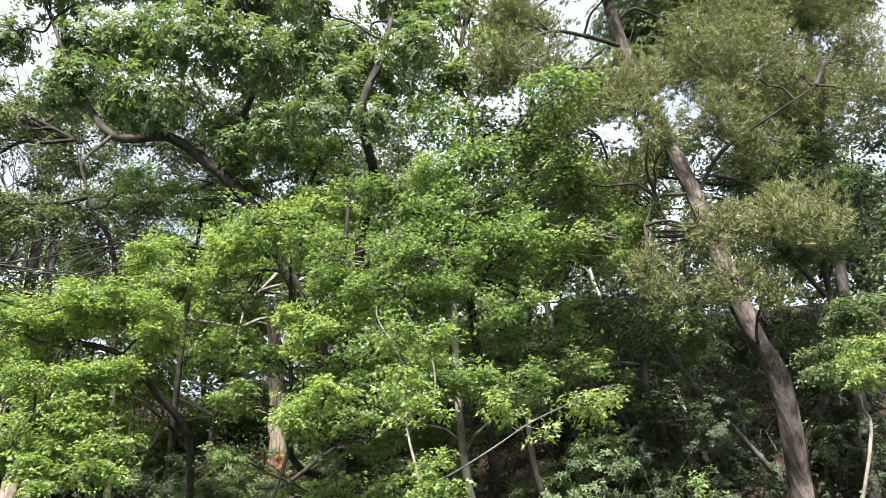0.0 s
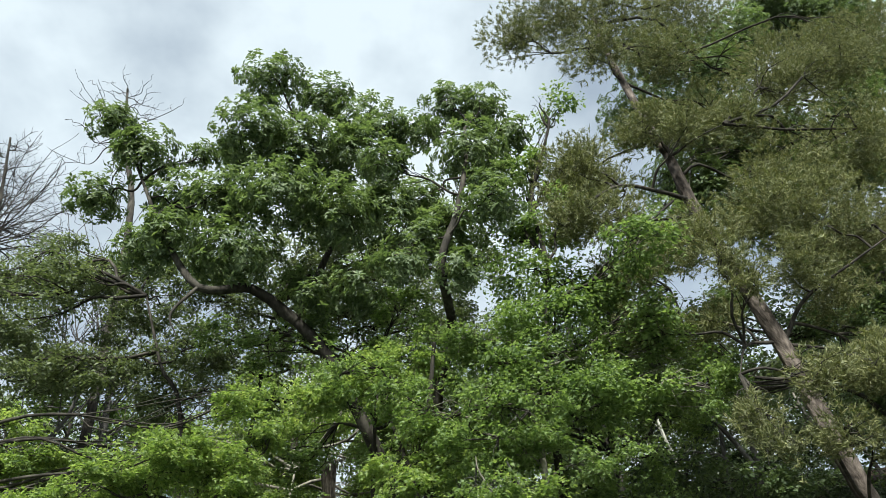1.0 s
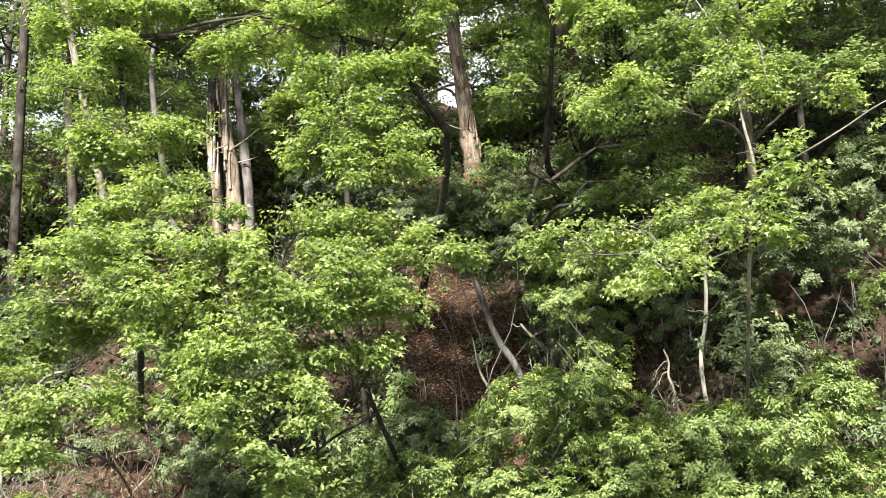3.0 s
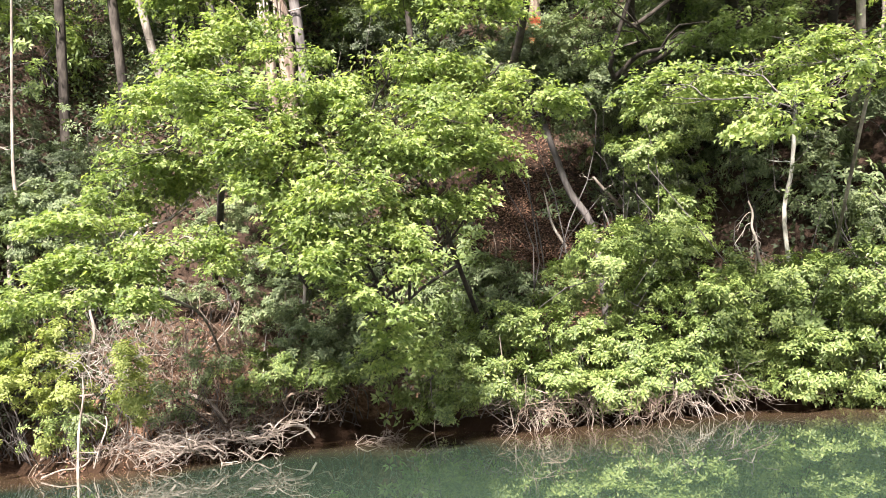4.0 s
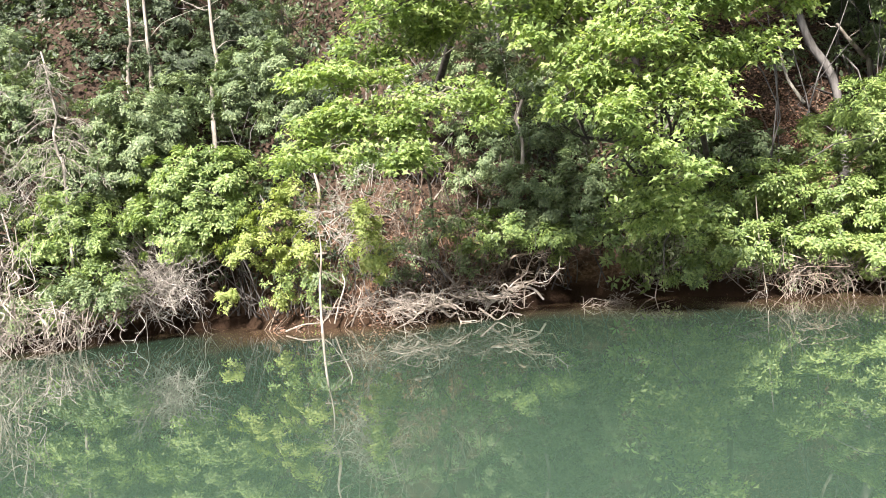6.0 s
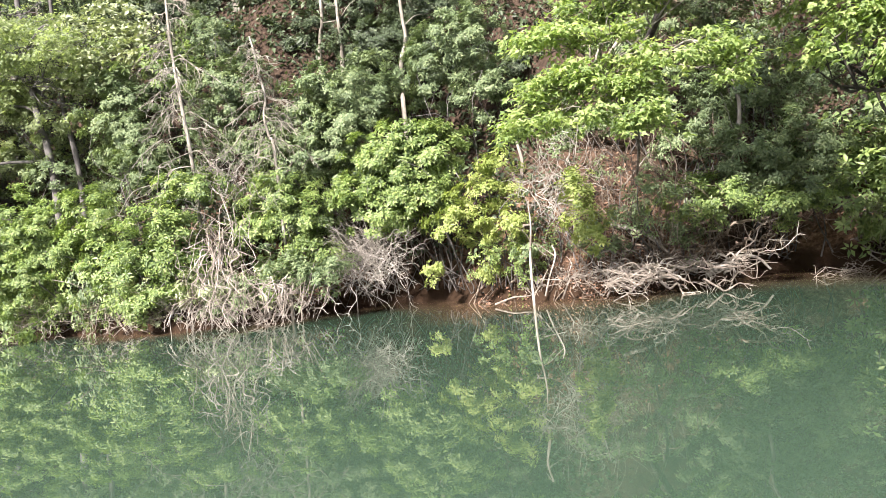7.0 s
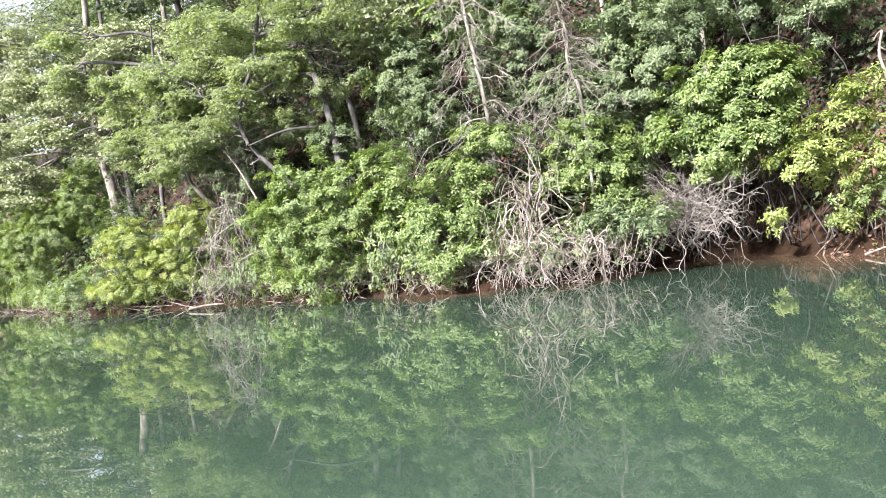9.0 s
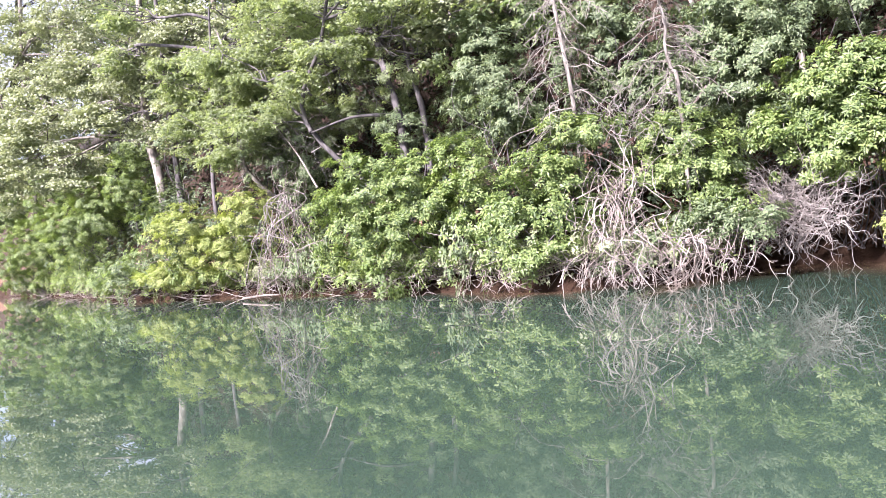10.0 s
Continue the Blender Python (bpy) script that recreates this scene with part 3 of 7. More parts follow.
# tall trees that lean out over the water
tree('tall leaning pine with scaly grey-pink bark and olive needle plates', 'pine tree', [(9.62, 16.67, 2.48), (10.11, 14.82, 8.07), (9.51, 13.99, 9.61), (8.84, 12.96, 13.04), (8.29, 12.45, 16.98), (8.3, 12.24, 19.83), (8.07, 12.04, 20.27), (8.19, 12.04, 25.84), (8.65, 12.14, 30.06)], 0.25, 0.08, BARK_PINE, 'pine', NEEDLE, 640, puffs(10.9, [(7.3, 19.4, 0.82), (8.4, 20.2, 0.82), (7.1, 13.6, 0.56), (7.4, 13.0, 0.55), (7.6, 18.3, 0.58)], 509, flat=0.7) + puffs(12.4, [(18.9, 29.1, 1.85), (20.0, 27.6, 1.79), (15.6, 27.4, 1.74), (17.4, 21.9, 1.7), (15.9, 18.3, 1.51), (14.1, 15.2, 1.34), (5.2, 18.9, 0.96), (4.3, 16.1, 0.72), (5.9, 16.8, 0.9), (7.2, 20.1, 0.85), (12.4, 13.0, 1.07)], 508, flat=0.7) + puffs(12.14, [(4.7, 26.6, 1.22), (6.7, 28.8, 1.73), (9.2, 29.6, 2.00), (12.6, 30.6, 2.19), (7.1, 24.7, 1.15), (10.0, 25.8, 1.41), (5.9, 20.7, 1.18), (4.9, 18.3, 1.16), (6.2, 18.6, 1.03), (4.9, 16.2, 0.94), (5.9, 15.8, 0.85), (11.5, 23.9, 1.53), (13.2, 23.2, 1.62), (15.9, 24.6, 1.70), (10.8, 20.6, 1.04), (11.6, 18.8, 1.47), (14.0, 19.8, 1.45), (7.4, 15.2, 1.12), (9.4, 16.1, 1.25), (11.0, 16.2, 1.41), (12.7, 16.4, 1.22), (6.1, 13.8, 0.92), (7.5, 13.6, 0.78), (6.0, 15.0, 0.75), (9.4, 14.2, 0.95), (10.9, 14.3, 1.03)], 511, flat=0.7) + puffs(11.52, [(6.6, 10.1, 0.54), (7.7, 10.2, 0.71), (8.9, 10.3, 0.72), (10.0, 10.2, 0.66), (6.6, 9.2, 0.52), (7.8, 9.2, 0.62), (8.8, 9.1, 0.51), (6.2, 9.6, 0.37), (8.3, 10.7, 0.50), (9.5, 11.0, 0.58)], 510, flat=0.6), [([(8.28, 12.35, 17.61), (7.3, 12.14, 17.77), (6.07, 11.83, 17.59), (4.77, 11.52, 16.39)], 0.07, 0.03), ([(8.14, 12.35, 16.98), (6.98, 12.04, 16.38), (5.64, 11.73, 15.92)], 0.06, 0.02), ([(7.71, 12.35, 17.59), (6.47, 12.04, 16.17), (5.51, 11.73, 14.69)], 0.04, 0.01), ([(9.01, 12.96, 12.92), (9.81, 12.55, 13.84), (11.07, 11.93, 14.41), (12.31, 11.52, 15.02)], 0.06, 0.02), ([(8.63, 12.96, 12.82), (7.64, 12.55, 12.36), (6.85, 12.14, 11.2)], 0.05, 0.01), ([(9.03, 12.96, 12.73), (9.36, 12.35, 12.03), (9.36, 11.93, 11.43)], 0.05, 0.01), ([(8.3, 12.14, 19.53), (9.05, 11.73, 19.85), (9.85, 11.32, 20)], 0.05, 0.01)], seed=11, name='pine_tree', bough=0.04, sides=12, limb_bark=BARK_OAK)
tree('large dark-trunked oak with a twisted limb over the water', 'oak tree', [(3.13, 23.47, 11.14), (0.54, 18.01, 9.03), (-0, 16.47, 10.63), (-0.62, 15.44, 12.22), (-1.64, 14.41, 14.03), (-2.43, 13.89, 14.86)], 0.19, 0.13, BARK_OAK, 'oak', LEAF_OAK, 300, puffs(12.96, [(-7.8, 19.1, 0.76), (-6.6, 20.0, 0.93), (-5.2, 20.6, 0.45), (-4.5, 23.1, 0.75), (-3.4, 23.6, 1.00), (-1.9, 24.1, 1.02), (-0.7, 23.1, 0.87), (-3.7, 20.1, 1.05), (-2.4, 20.3, 1.23), (-1.1, 20.3, 1.07), (0.0, 21.6, 0.78), (-4.4, 18.2, 0.98), (-2.8, 17.6, 1.18), (-1.4, 17.1, 1.10), (-0.2, 17.7, 0.91), (-3.9, 16.2, 1.05), (-2.2, 15.5, 0.82), (-1.0, 15.3, 0.75), (-5.6, 18.7, 0.83), (-6.4, 17.5, 0.79), (-5.4, 16.5, 0.77), (-7.6, 20.9, 0.65)], 512), [([(-2.43, 13.89, 14.86), (-3.5, 13.38, 15.47), (-4.63, 12.86, 15.02), (-5.64, 12.66, 16.74), (-6.56, 12.66, 19.06)], 0.15, 0.04), ([(-2.43, 13.89, 14.86), (-1.28, 13.38, 18.63), (-1.92, 13.38, 21.49)], 0.1, 0.03), ([(-4.63, 12.86, 15.02), (-5.02, 12.55, 13.86), (-4.75, 12.35, 12.97)], 0.05, 0.01)], seed=12, name='oak_tree', bough=0.04)
tree('slender dark oak with a leafy open crown', 'oak tree', [(3.54, 22.13, 9.68), (1.01, 15.95, 12.57), (1.34, 13.99, 14.46), (1.03, 12.35, 15.11), (1.65, 12.35, 17.13), (2.22, 12.35, 19.53), (2.44, 12.35, 21.39)], 0.15, 0.05, BARK_OAK, 'oak', LEAF_OAK, 260, puffs(12.35, [(0.9, 21.3, 0.76), (2.1, 23.1, 0.81), (3.1, 22.8, 0.90), (3.7, 20.6, 0.67), (2.3, 19.8, 1.06), (0.9, 18.9, 0.94), (-0.2, 18.6, 0.76), (2.8, 18.2, 0.84), (1.7, 17.2, 0.96), (0.6, 16.4, 0.85), (2.4, 16.2, 0.71), (0.0, 14.7, 0.66), (1.4, 14.7, 0.60), (2.9, 20.8, 0.84)], 513), [], seed=13, name='oak_tree', bough=0.04)
tree('young leafy tree with bright green crown', 'tree', [(4.35, 20.08, 6.49), (3.43, 14.93, 11.03), (3.48, 13.8, 13.35), (3.99, 13.18, 16.11)], 0.12, 0.04, BARK_OAK, 'fine', LEAF_POPLAR, 230, puffs(13.18, [(4.1, 19.6, 0.75), (4.4, 17.6, 1.01), (3.4, 17.3, 0.76), (3.4, 15.6, 1.08), (4.7, 15.3, 1.00), (5.4, 14.5, 0.83), (2.7, 13.9, 0.67), (3.7, 13.7, 1.00), (4.7, 12.9, 0.91), (2.2, 12.6, 0.69), (3.0, 12.0, 0.85), (3.9, 11.5, 0.91), (5.6, 13.3, 0.79), (5.3, 11.8, 0.74), (4.9, 21.2, 0.62)], 514, flat=0.6), [], seed=14)
tree('dense green broadleaf tree behind the pine', 'tree', [(10.81, 19.05, 6.86), (13.35, 17, 9.95), (14.18, 15.96, 13.88), (14.98, 15.45, 16.77)], 0.16, 0.05, BARK_OAK, 'fine', LEAF_OAK, 300, [(14.68, 15.66, 16.24, 1.88, 1.31, 1.19), (16.94, 15.66, 19.64, 1.7, 1.21, 1.13), (14.35, 15.66, 18.21, 1.44, 1.07, 1.08), (12.21, 15.66, 15.99, 1.17, 0.85, 0.83), (9.68, 15.66, 16.41, 1.5, 1.06, 1), (7.77, 15.66, 14.25, 1.56, 1.05, 0.93), (6.78, 15.66, 15.7, 1.45, 1.03, 0.97), (13.74, 15.66, 13.64, 1.59, 1.08, 0.95), (6.06, 15.66, 13.66, 1.36, 0.96, 0.91), (15.53, 15.66, 25.3, 1.92, 1.27, 1.06), (17.24, 15.66, 23.33, 2.27, 1.58, 1.44), (12.43, 15.66, 9.57, 1.25, 0.89, 0.83), (13.65, 15.66, 10.85, 0.88, 0.74, 0.88)], [], seed=15)
tree('broadleaf tree with dark leaves beside the pine', 'tree', [(12.92, 18.01, 5.01), (19.67, 16.47, 26.63), (24.64, 16.47, 37.72), (28.55, 16.47, 46.04)], 0.18, 0.07, BARK_OAK, 'oak', LEAF_OAK, 330, puffs(15.9, [(24.6, 39.4, 2.64), (23.0, 32.8, 1.54), (22.6, 40.7, 2.39), (18.6, 36.7, 1.92), (15.9, 32.8, 2.01), (13.0, 27.6, 1.76), (14.4, 26.4, 1.94), (13.7, 34.3, 1.81), (11.0, 28.4, 1.56), (17.4, 27.0, 1.76), (11.1, 23.6, 1.38), (26.8, 39.7, 1.77), (21.0, 29.0, 1.65), (25.3, 34.2, 1.6)], 880, flat=0.85, deep=0.15) + puffs(15.9, [(20.8, 25.9, 1.3), (11.9, 22.2, 1.53), (13.8, 21.6, 1.51), (9.5, 20.6, 1.44), (15.2, 19.8, 1.45)], 894, flat=0.83, deep=0.15), [], seed=16)
tree('airy dull-green broadleaf tree high on the bank', 'tree', [(-5.57, 22.02, 2.76), (-5.7, 18.43, 14.47), (-6.62, 17.92, 17.3), (-7.34, 17.4, 19.67)], 0.1, 0.03, BARK_OAK, 'fine', LEAF_DUSK, 210, puffs(18.43, [(-11.9, 21.8, 1.14), (-10.9, 22.7, 1.08), (-9.7, 22.8, 1.18), (-8.1, 21.9, 1.07), (-10.9, 19.6, 1.16), (-9.7, 20.2, 1.10), (-8.2, 19.7, 1.09), (-7.1, 20.3, 0.92), (-10.7, 17.8, 1.10), (-9.4, 17.8, 1.01), (-7.7, 17.5, 1.10), (-6.5, 18.0, 1.04), (-5.4, 17.5, 0.94), (-11.9, 19.6, 0.89), (-6.5, 16.3, 0.97), (-4.9, 16.1, 0.90)], 517), [], seed=17)
tree('leafy woodland maple filling in below the oak limb', 'maple tree', [(3.04, 24.07, 11.45), (0.99, 17.92, 9.81), (0.17, 15.87, 11.86), (-0.55, 15.15, 13.91)], 0.1, 0.04, BARK_OAK, 'maple', LEAF_POPLAR, 150, puffs(14.84, [(-4.2, 15.4, 0.72), (-3.0, 14.8, 0.85), (-1.9, 15.2, 0.80), (-0.9, 14.9, 0.86), (0.2, 15.6, 0.82), (-0.2, 14.1, 0.97), (0.9, 13.8, 0.76), (-1.3, 13.6, 0.95), (-2.4, 13.1, 0.86), (-3.4, 13.6, 0.81), (1.7, 12.4, 0.92), (0.6, 12.4, 0.91), (-0.5, 12.3, 0.84), (2.2, 11.4, 0.76), (3.1, 11.9, 0.78), (1.2, 11.1, 0.75)], 540, flat=0.55), [], seed=540, name='maple_tree')
tree('leafy young tree with fresh green crown', 'tree', [(2.53, 22.53, 9.77), (0.45, 14.84, 11.05), (0.5, 13.3, 11.82), (0.67, 12.79, 12.96)], 0.1, 0.04, BARK_OAK, 'maple', LEAF_POPLAR, 115, [(-1.3, 12.59, 12.13, 0.94, 0.63, 0.52), (-0.37, 12.59, 11.67, 0.92, 0.58, 0.46), (1.9, 12.59, 11.22, 0.92, 0.6, 0.51), (0.49, 12.59, 10.81, 1, 0.61, 0.44), (2.51, 12.59, 10.65, 1, 0.65, 0.5), (1.42, 12.59, 10.13, 0.97, 0.59, 0.43)], [], seed=18)
tree('leafy young tree with fresh green crown', 'tree', [(5.77, 18.85, 5.07), (4.44, 15.96, 7.48), (4.57, 15.45, 9.68), (4.96, 15.24, 11.41)], 0.1, 0.04, BARK_OAK, 'maple', LEAF_POPLAR, 115, [(4.7, 15.24, 12.43, 1.28, 0.84, 0.71), (5.66, 15.24, 11.4, 1.1, 0.76, 0.69), (3.78, 15.24, 10.95, 1.07, 0.74, 0.67), (4.75, 15.24, 10.16, 1.18, 0.78, 0.66), (6.68, 15.24, 12.77, 1.02, 0.74, 0.72), (3.82, 15.24, 9.31, 1.01, 0.65, 0.5), (5.8, 15.24, 9.98, 0.92, 0.62, 0.53), (4, 15.24, 13.71, 1.03, 0.75, 0.73), (3.12, 15.24, 12.44, 0.84, 0.66, 0.7)], [], seed=19)
tree('low maple with bright fresh leaves below the pine', 'maple tree', [(8.45, 16.07, 1.49), (10.36, 13.39, 6.19), (10.46, 12.98, 7.17)], 0.06, 0.02, BARK_GREY, 'maple', LEAF_MAPLE, 220, [(10.52, 12.77, 7.8, 0.57, 0.52, 0.34), (11.12, 12.77, 8.29, 0.46, 0.52, 0.35)], [], seed=20, name='maple_tree', bough=0.03)
tree('shaded dark-leaved tree under the pine', 'tree', [(9.78, 20.39, 9.15), (8.53, 18.02, 10.21), (8.93, 17.72, 12.46), (9.21, 17.51, 13.86)], 0.12, 0.05, BARK_DEAD, 'fine', LEAF_LAUREL, 150, [(8.59, 17.51, 11.78, 1.21, 0.83, 0.75), (7.52, 17.51, 12.37, 1.07, 0.78, 0.76), (9.63, 17.51, 11.22, 1.19, 0.82, 0.74), (6.1, 17.51, 11.35, 1.03, 0.72, 0.66), (8.25, 17.51, 10.11, 1.14, 0.73, 0.58), (11.05, 17.51, 12.25, 0.93, 0.72, 0.77), (6.97, 17.51, 10.31, 1.14, 0.73, 0.58)], [], seed=21)
tree('shaded dark-leaved tree under the pine', 'tree', [(12.36, 19.05, 6.99), (9.03, 16.99, 10.63), (9.09, 16.48, 11.58)], 0.1, 0.04, BARK_DEAD, 'fine', LEAF_OAK, 170, [(8.37, 16.27, 11.45, 1.11, 0.74, 0.63), (9.68, 16.27, 11.1, 0.97, 0.68, 0.62), (7.33, 16.27, 11.79, 0.98, 0.66, 0.56), (7.32, 15.45, 17.81, 1.18, 0.87, 0.84), (5.89, 15.45, 16.6, 1.14, 0.83, 0.81)], [], seed=22)
tree('young tree with mid-green leaves above the thicket', 'tree', [(2.92, 23.03, 10.7), (-1.13, 17.83, 7.34), (-0.76, 16.3, 9.02), (-0.58, 15.28, 9.83)], 0.07, 0.03, BARK_OAK, 'maple', LEAF_POPLAR, 150, [(0.77, 14.87, 8.19, 0.91, 0.58, 0.46), (1.29, 14.87, 7.17, 0.78, 0.51, 0.39), (0.14, 14.87, 7, 0.78, 0.51, 0.34)], [], seed=23)
tree('dull-leaved tree at the top of the slope', 'tree', [(-13.26, 24.07, 10.07), (-14.1, 20.99, 18.06), (-14.23, 20.99, 20.98), (-14.58, 20.99, 24.25)], 0.14, 0.06, BARK_GREY, 'far', LEAF_DUSK, 80, [(-14.71, 20.79, 22.1, 1.55, 1.07, 0.97), (-15.03, 20.79, 19.8, 1.3, 0.9, 0.83), (-12.91, 20.79, 21.26, 1.54, 1.01, 0.86), (-11.26, 20.79, 19.94, 1.32, 0.92, 0.85), (-13.12, 20.79, 19.02, 1.11, 0.74, 0.65), (-15.77, 20.79, 23.76, 1.59, 1.1, 0.99), (-12.91, 20.79, 23.99, 1.81, 1.2, 1)], [], seed=24)
tree('open woodland tree on the slope behind the oak', 'tree', [(-5.3, 25.22, 10.62), (-4.68, 22.64, 15.62), (-4.16, 21.1, 18.71), (-3.65, 19.55, 21.46)], 0.12, 0.04, BARK_OAK, 'fine', LEAF_DUSK, 150, puffs(18.4, [(-4.4, 22.8, 1.53), (-2.6, 22.9, 1.54), (-0.8, 22.9, 1.55), (0.8, 23.0, 1.37), (2.2, 22.1, 1.34), (3.6, 22.1, 1.16), (-1.9, 25.3, 1.44), (0.3, 25.7, 1.47), (2.9, 24.7, 1.45), (-4.8, 21.0, 1.45), (-1.0, 20.5, 1.45), (1.3, 20, 1.44), (-6.7, 21.2, 1.69), (-5, 21.8, 1.54)], 880, flat=0.68, deep=0.15) + puffs(19.9, [(-3.0, 21.2, 1.71), (-1.4, 21.2, 1.54), (0.2, 21.2, 1.55), (-2.7, 23.3, 1.42), (-0.6, 23.1, 1.42), (1.4, 20.1, 1.32), (-4.0, 19.1, 1.61), (-1.4, 19.1, 1.63), (-5.8, 19.1, 1.42), (2.7, 21.3, 1.18), (3.7, 19.6, 1.12)], 894, flat=0.70, deep=0.15), [], seed=25)

# light green maples
tree('slender understory maple with mid-green sprays', 'maple tree', [(0.68, 21.4, 5.57), (0.24, 18.75, 7.93), (0.64, 18.14, 9.48), (1.16, 17.73, 10.52)], 0.07, 0.02, BARK_OAK, 'maple', LEAF_POPLAR, 150, [(0.53, 17.63, 9.23, 1.1, 0.7, 0.55), (2.11, 17.63, 9.46, 1.11, 0.7, 0.56), (-0.3, 17.63, 8.1, 1.06, 0.67, 0.53), (2.44, 17.63, 8.24, 1.08, 0.68, 0.54), (1.46, 17.63, 10.78, 1, 0.67, 0.57), (3.81, 17.63, 9.38, 0.84, 0.59, 0.56)] + puffs(17, [(-0.3, 12.3, 0.6), (0.7, 12.9, 0.7), (1.4, 11.7, 0.71), (0.2, 10.6, 0.66), (1.6, 9.9, 0.61), (2.5, 10.8, 0.67), (2.7, 13.0, 0.73), (2.6, 9.3, 0.56), (3.6, 11.7, 0.64)], 651, flat=0.6) + puffs(15.5, [(-1.6, 10.2, 0.58), (-0.8, 10.7, 0.59), (-0.1, 9.5, 0.5), (-1.95, 9.0, 0.5), (-2.0, 8.1, 0.44), (0.3, 10.1, 0.55), (-2.0, 7.3, 0.41)], 652, flat=0.6), [], seed=26, name='maple_tree', bough=0.03)
tree('maple with layered light green sprays and dark crooked trunk', 'maple tree', [(-4.22, 22.01, 6.06), (-3.05, 16.81, 8.74), (-3.61, 15.28, 9.66), (-4.13, 14.26, 10.03), (-4.97, 13.65, 10.07), (-5.05, 13.44, 10.27)], 0.1, 0.04, BARK_OAK, 'maple', LEAF_MAPLE, 220, [(-4.84, 13.44, 10.6, 1.23, 0.73, 0.5), (-5.92, 13.44, 10.1, 1.09, 0.65, 0.44), (-3.73, 13.44, 10.42, 0.9, 0.62, 0.56), (-2.91, 13.44, 11.23, 0.58, 0.51, 0.35), (-5.24, 13.44, 9.17, 0.96, 0.63, 0.53), (-4.19, 13.44, 8.87, 0.96, 0.63, 0.53), (-5, 13.44, 8.18, 1.03, 0.66, 0.52), (-4.08, 13.44, 7.91, 0.72, 0.51, 0.46), (-4.49, 13.44, 7.25, 0.91, 0.57, 0.45), (-5.58, 13.44, 7.53, 0.7, 0.51, 0.41), (-6.66, 13.44, 9.87, 0.65, 0.51, 0.38)], [], seed=27, name='maple_tree', bough=0.03)
tree('maple with bright yellow-green leaves beside a broken snag', 'maple tree', [(1.6, 24.07, 10.88), (-0.69, 17.4, 8.6), (-0.77, 15.35, 9.85), (-0.68, 13.51, 11.5)], 0.1, 0.04, BARK_OAK, 'maple', LEAF_MAPLE, 220, [(-0.72, 13.2, 12.46, 1.08, 0.69, 0.53), (-1.61, 13.2, 11.88, 0.93, 0.59, 0.47), (0.07, 13.2, 12.92, 0.85, 0.56, 0.48), (-0, 13.2, 9.82, 0.88, 0.66, 0.67), (0.8, 13.2, 10.62, 1.03, 0.68, 0.57), (-0.25, 13.2, 8.05, 0.83, 0.55, 0.47)], [], seed=28, name='maple_tree', bough=0.03)
tree('maple with fine mid-green leaves over pale twisted stems', 'maple tree', [(4.74, 19.57, 5.77), (2.74, 14.93, 6.8), (2.86, 13.8, 11.59), (2.64, 13.39, 13.51)], 0.11, 0.04, BARK_GREY, 'maple', LEAF_POPLAR, 150, [(0.94, 13.29, 13.45, 1.12, 0.74, 0.62), (0.09, 13.29, 11.87, 0.82, 0.61, 0.59), (2.2, 13.29, 13.42, 1.38, 0.85, 0.63), (3.54, 13.29, 13.05, 1.37, 0.84, 0.63), (2.05, 13.29, 11.96, 1.19, 0.76, 0.6), (3.45, 13.29, 11.61, 1.19, 0.76, 0.6), (4.73, 13.29, 12.2, 1.1, 0.73, 0.61), (0.99, 13.29, 9.42, 0.99, 0.7, 0.66), (2.34, 13.29, 10.47, 1.14, 0.73, 0.58), (3.8, 13.29, 10.13, 0.92, 0.63, 0.58), (1.48, 13.29, 8.5, 1.07, 0.68, 0.54), (0.55, 13.29, 8.17, 0.95, 0.63, 0.53), (2.68, 13.29, 8.44, 0.97, 0.62, 0.48), (6.35, 13.29, 13.31, 1.14, 0.81, 0.76), (6.65, 13.29, 11.82, 0.98, 0.68, 0.61), (3.72, 13.29, 8.14, 0.85, 0.55, 0.43)], [], seed=29, name='maple_tree', bough=0.03)
tree('pale-barked twisted sapling reaching out over the bank', 'sapling', [(2.72, 17.93, 2.11), (1.38, 12.83, 4.84), (1.42, 12.12, 5.82), (1.29, 11.81, 6.68), (1.29, 11.71, 7.26), (1.33, 11.71, 7.92), (0.97, 11.71, 8.86), (0.94, 11.71, 9.22)], 0.03, 0.01, BARK_GREY, 'maple', LEAF_MAPLE, 150, puffs(11.7, [(4.5, 7.0, 0.44), (3.6, 6.5, 0.27), (2.9, 7.0, 0.44), (5.0, 7.2, 0.36), (1.3, 7.6, 0.46), (1.9, 8.4, 0.47), (1.0, 8.5, 0.47), (1.3, 4.9, 0.56), (1.1, 5.2, 0.41), (0.4, 4.8, 0.64), (-0.5, 4.4, 0.62), (1.7, 5.5, 0.5), (1.4, 6.0, 0.43), (1.4, 7.0, 0.45)], 880, flat=0.48, deep=0.15) + puffs(13.2, [(1.1, 9.1, 0.57), (1.9, 8.8, 0.48), (-1.5, 5.4, 0.8), (-0.5, 5.6, 0.8), (0.5, 5.7, 0.89), (1.2, 5.9, 0.7), (-0.3, 5.0, 0.62)], 894, flat=0.34, deep=0.15), [([(1.35, 12.63, 4.96), (0.33, 12.22, 4.57), (-0.27, 12.02, 4.42)], 0.01, 0.01), ([(1.4, 12.12, 5.92), (1.86, 11.81, 5.95), (2.61, 11.61, 6.27), (3.32, 11.51, 6.63), (4.23, 11.4, 6.95)], 0.02, 0.01), ([(1.24, 11.81, 6.68), (1.74, 11.81, 7.18), (1.86, 11.81, 7.96), (1.66, 11.81, 8.6), (1.47, 11.71, 9.08)], 0.02, 0.01)], seed=30, name='sapling', bough=0.02, limb_bark=BARK_DEAD)
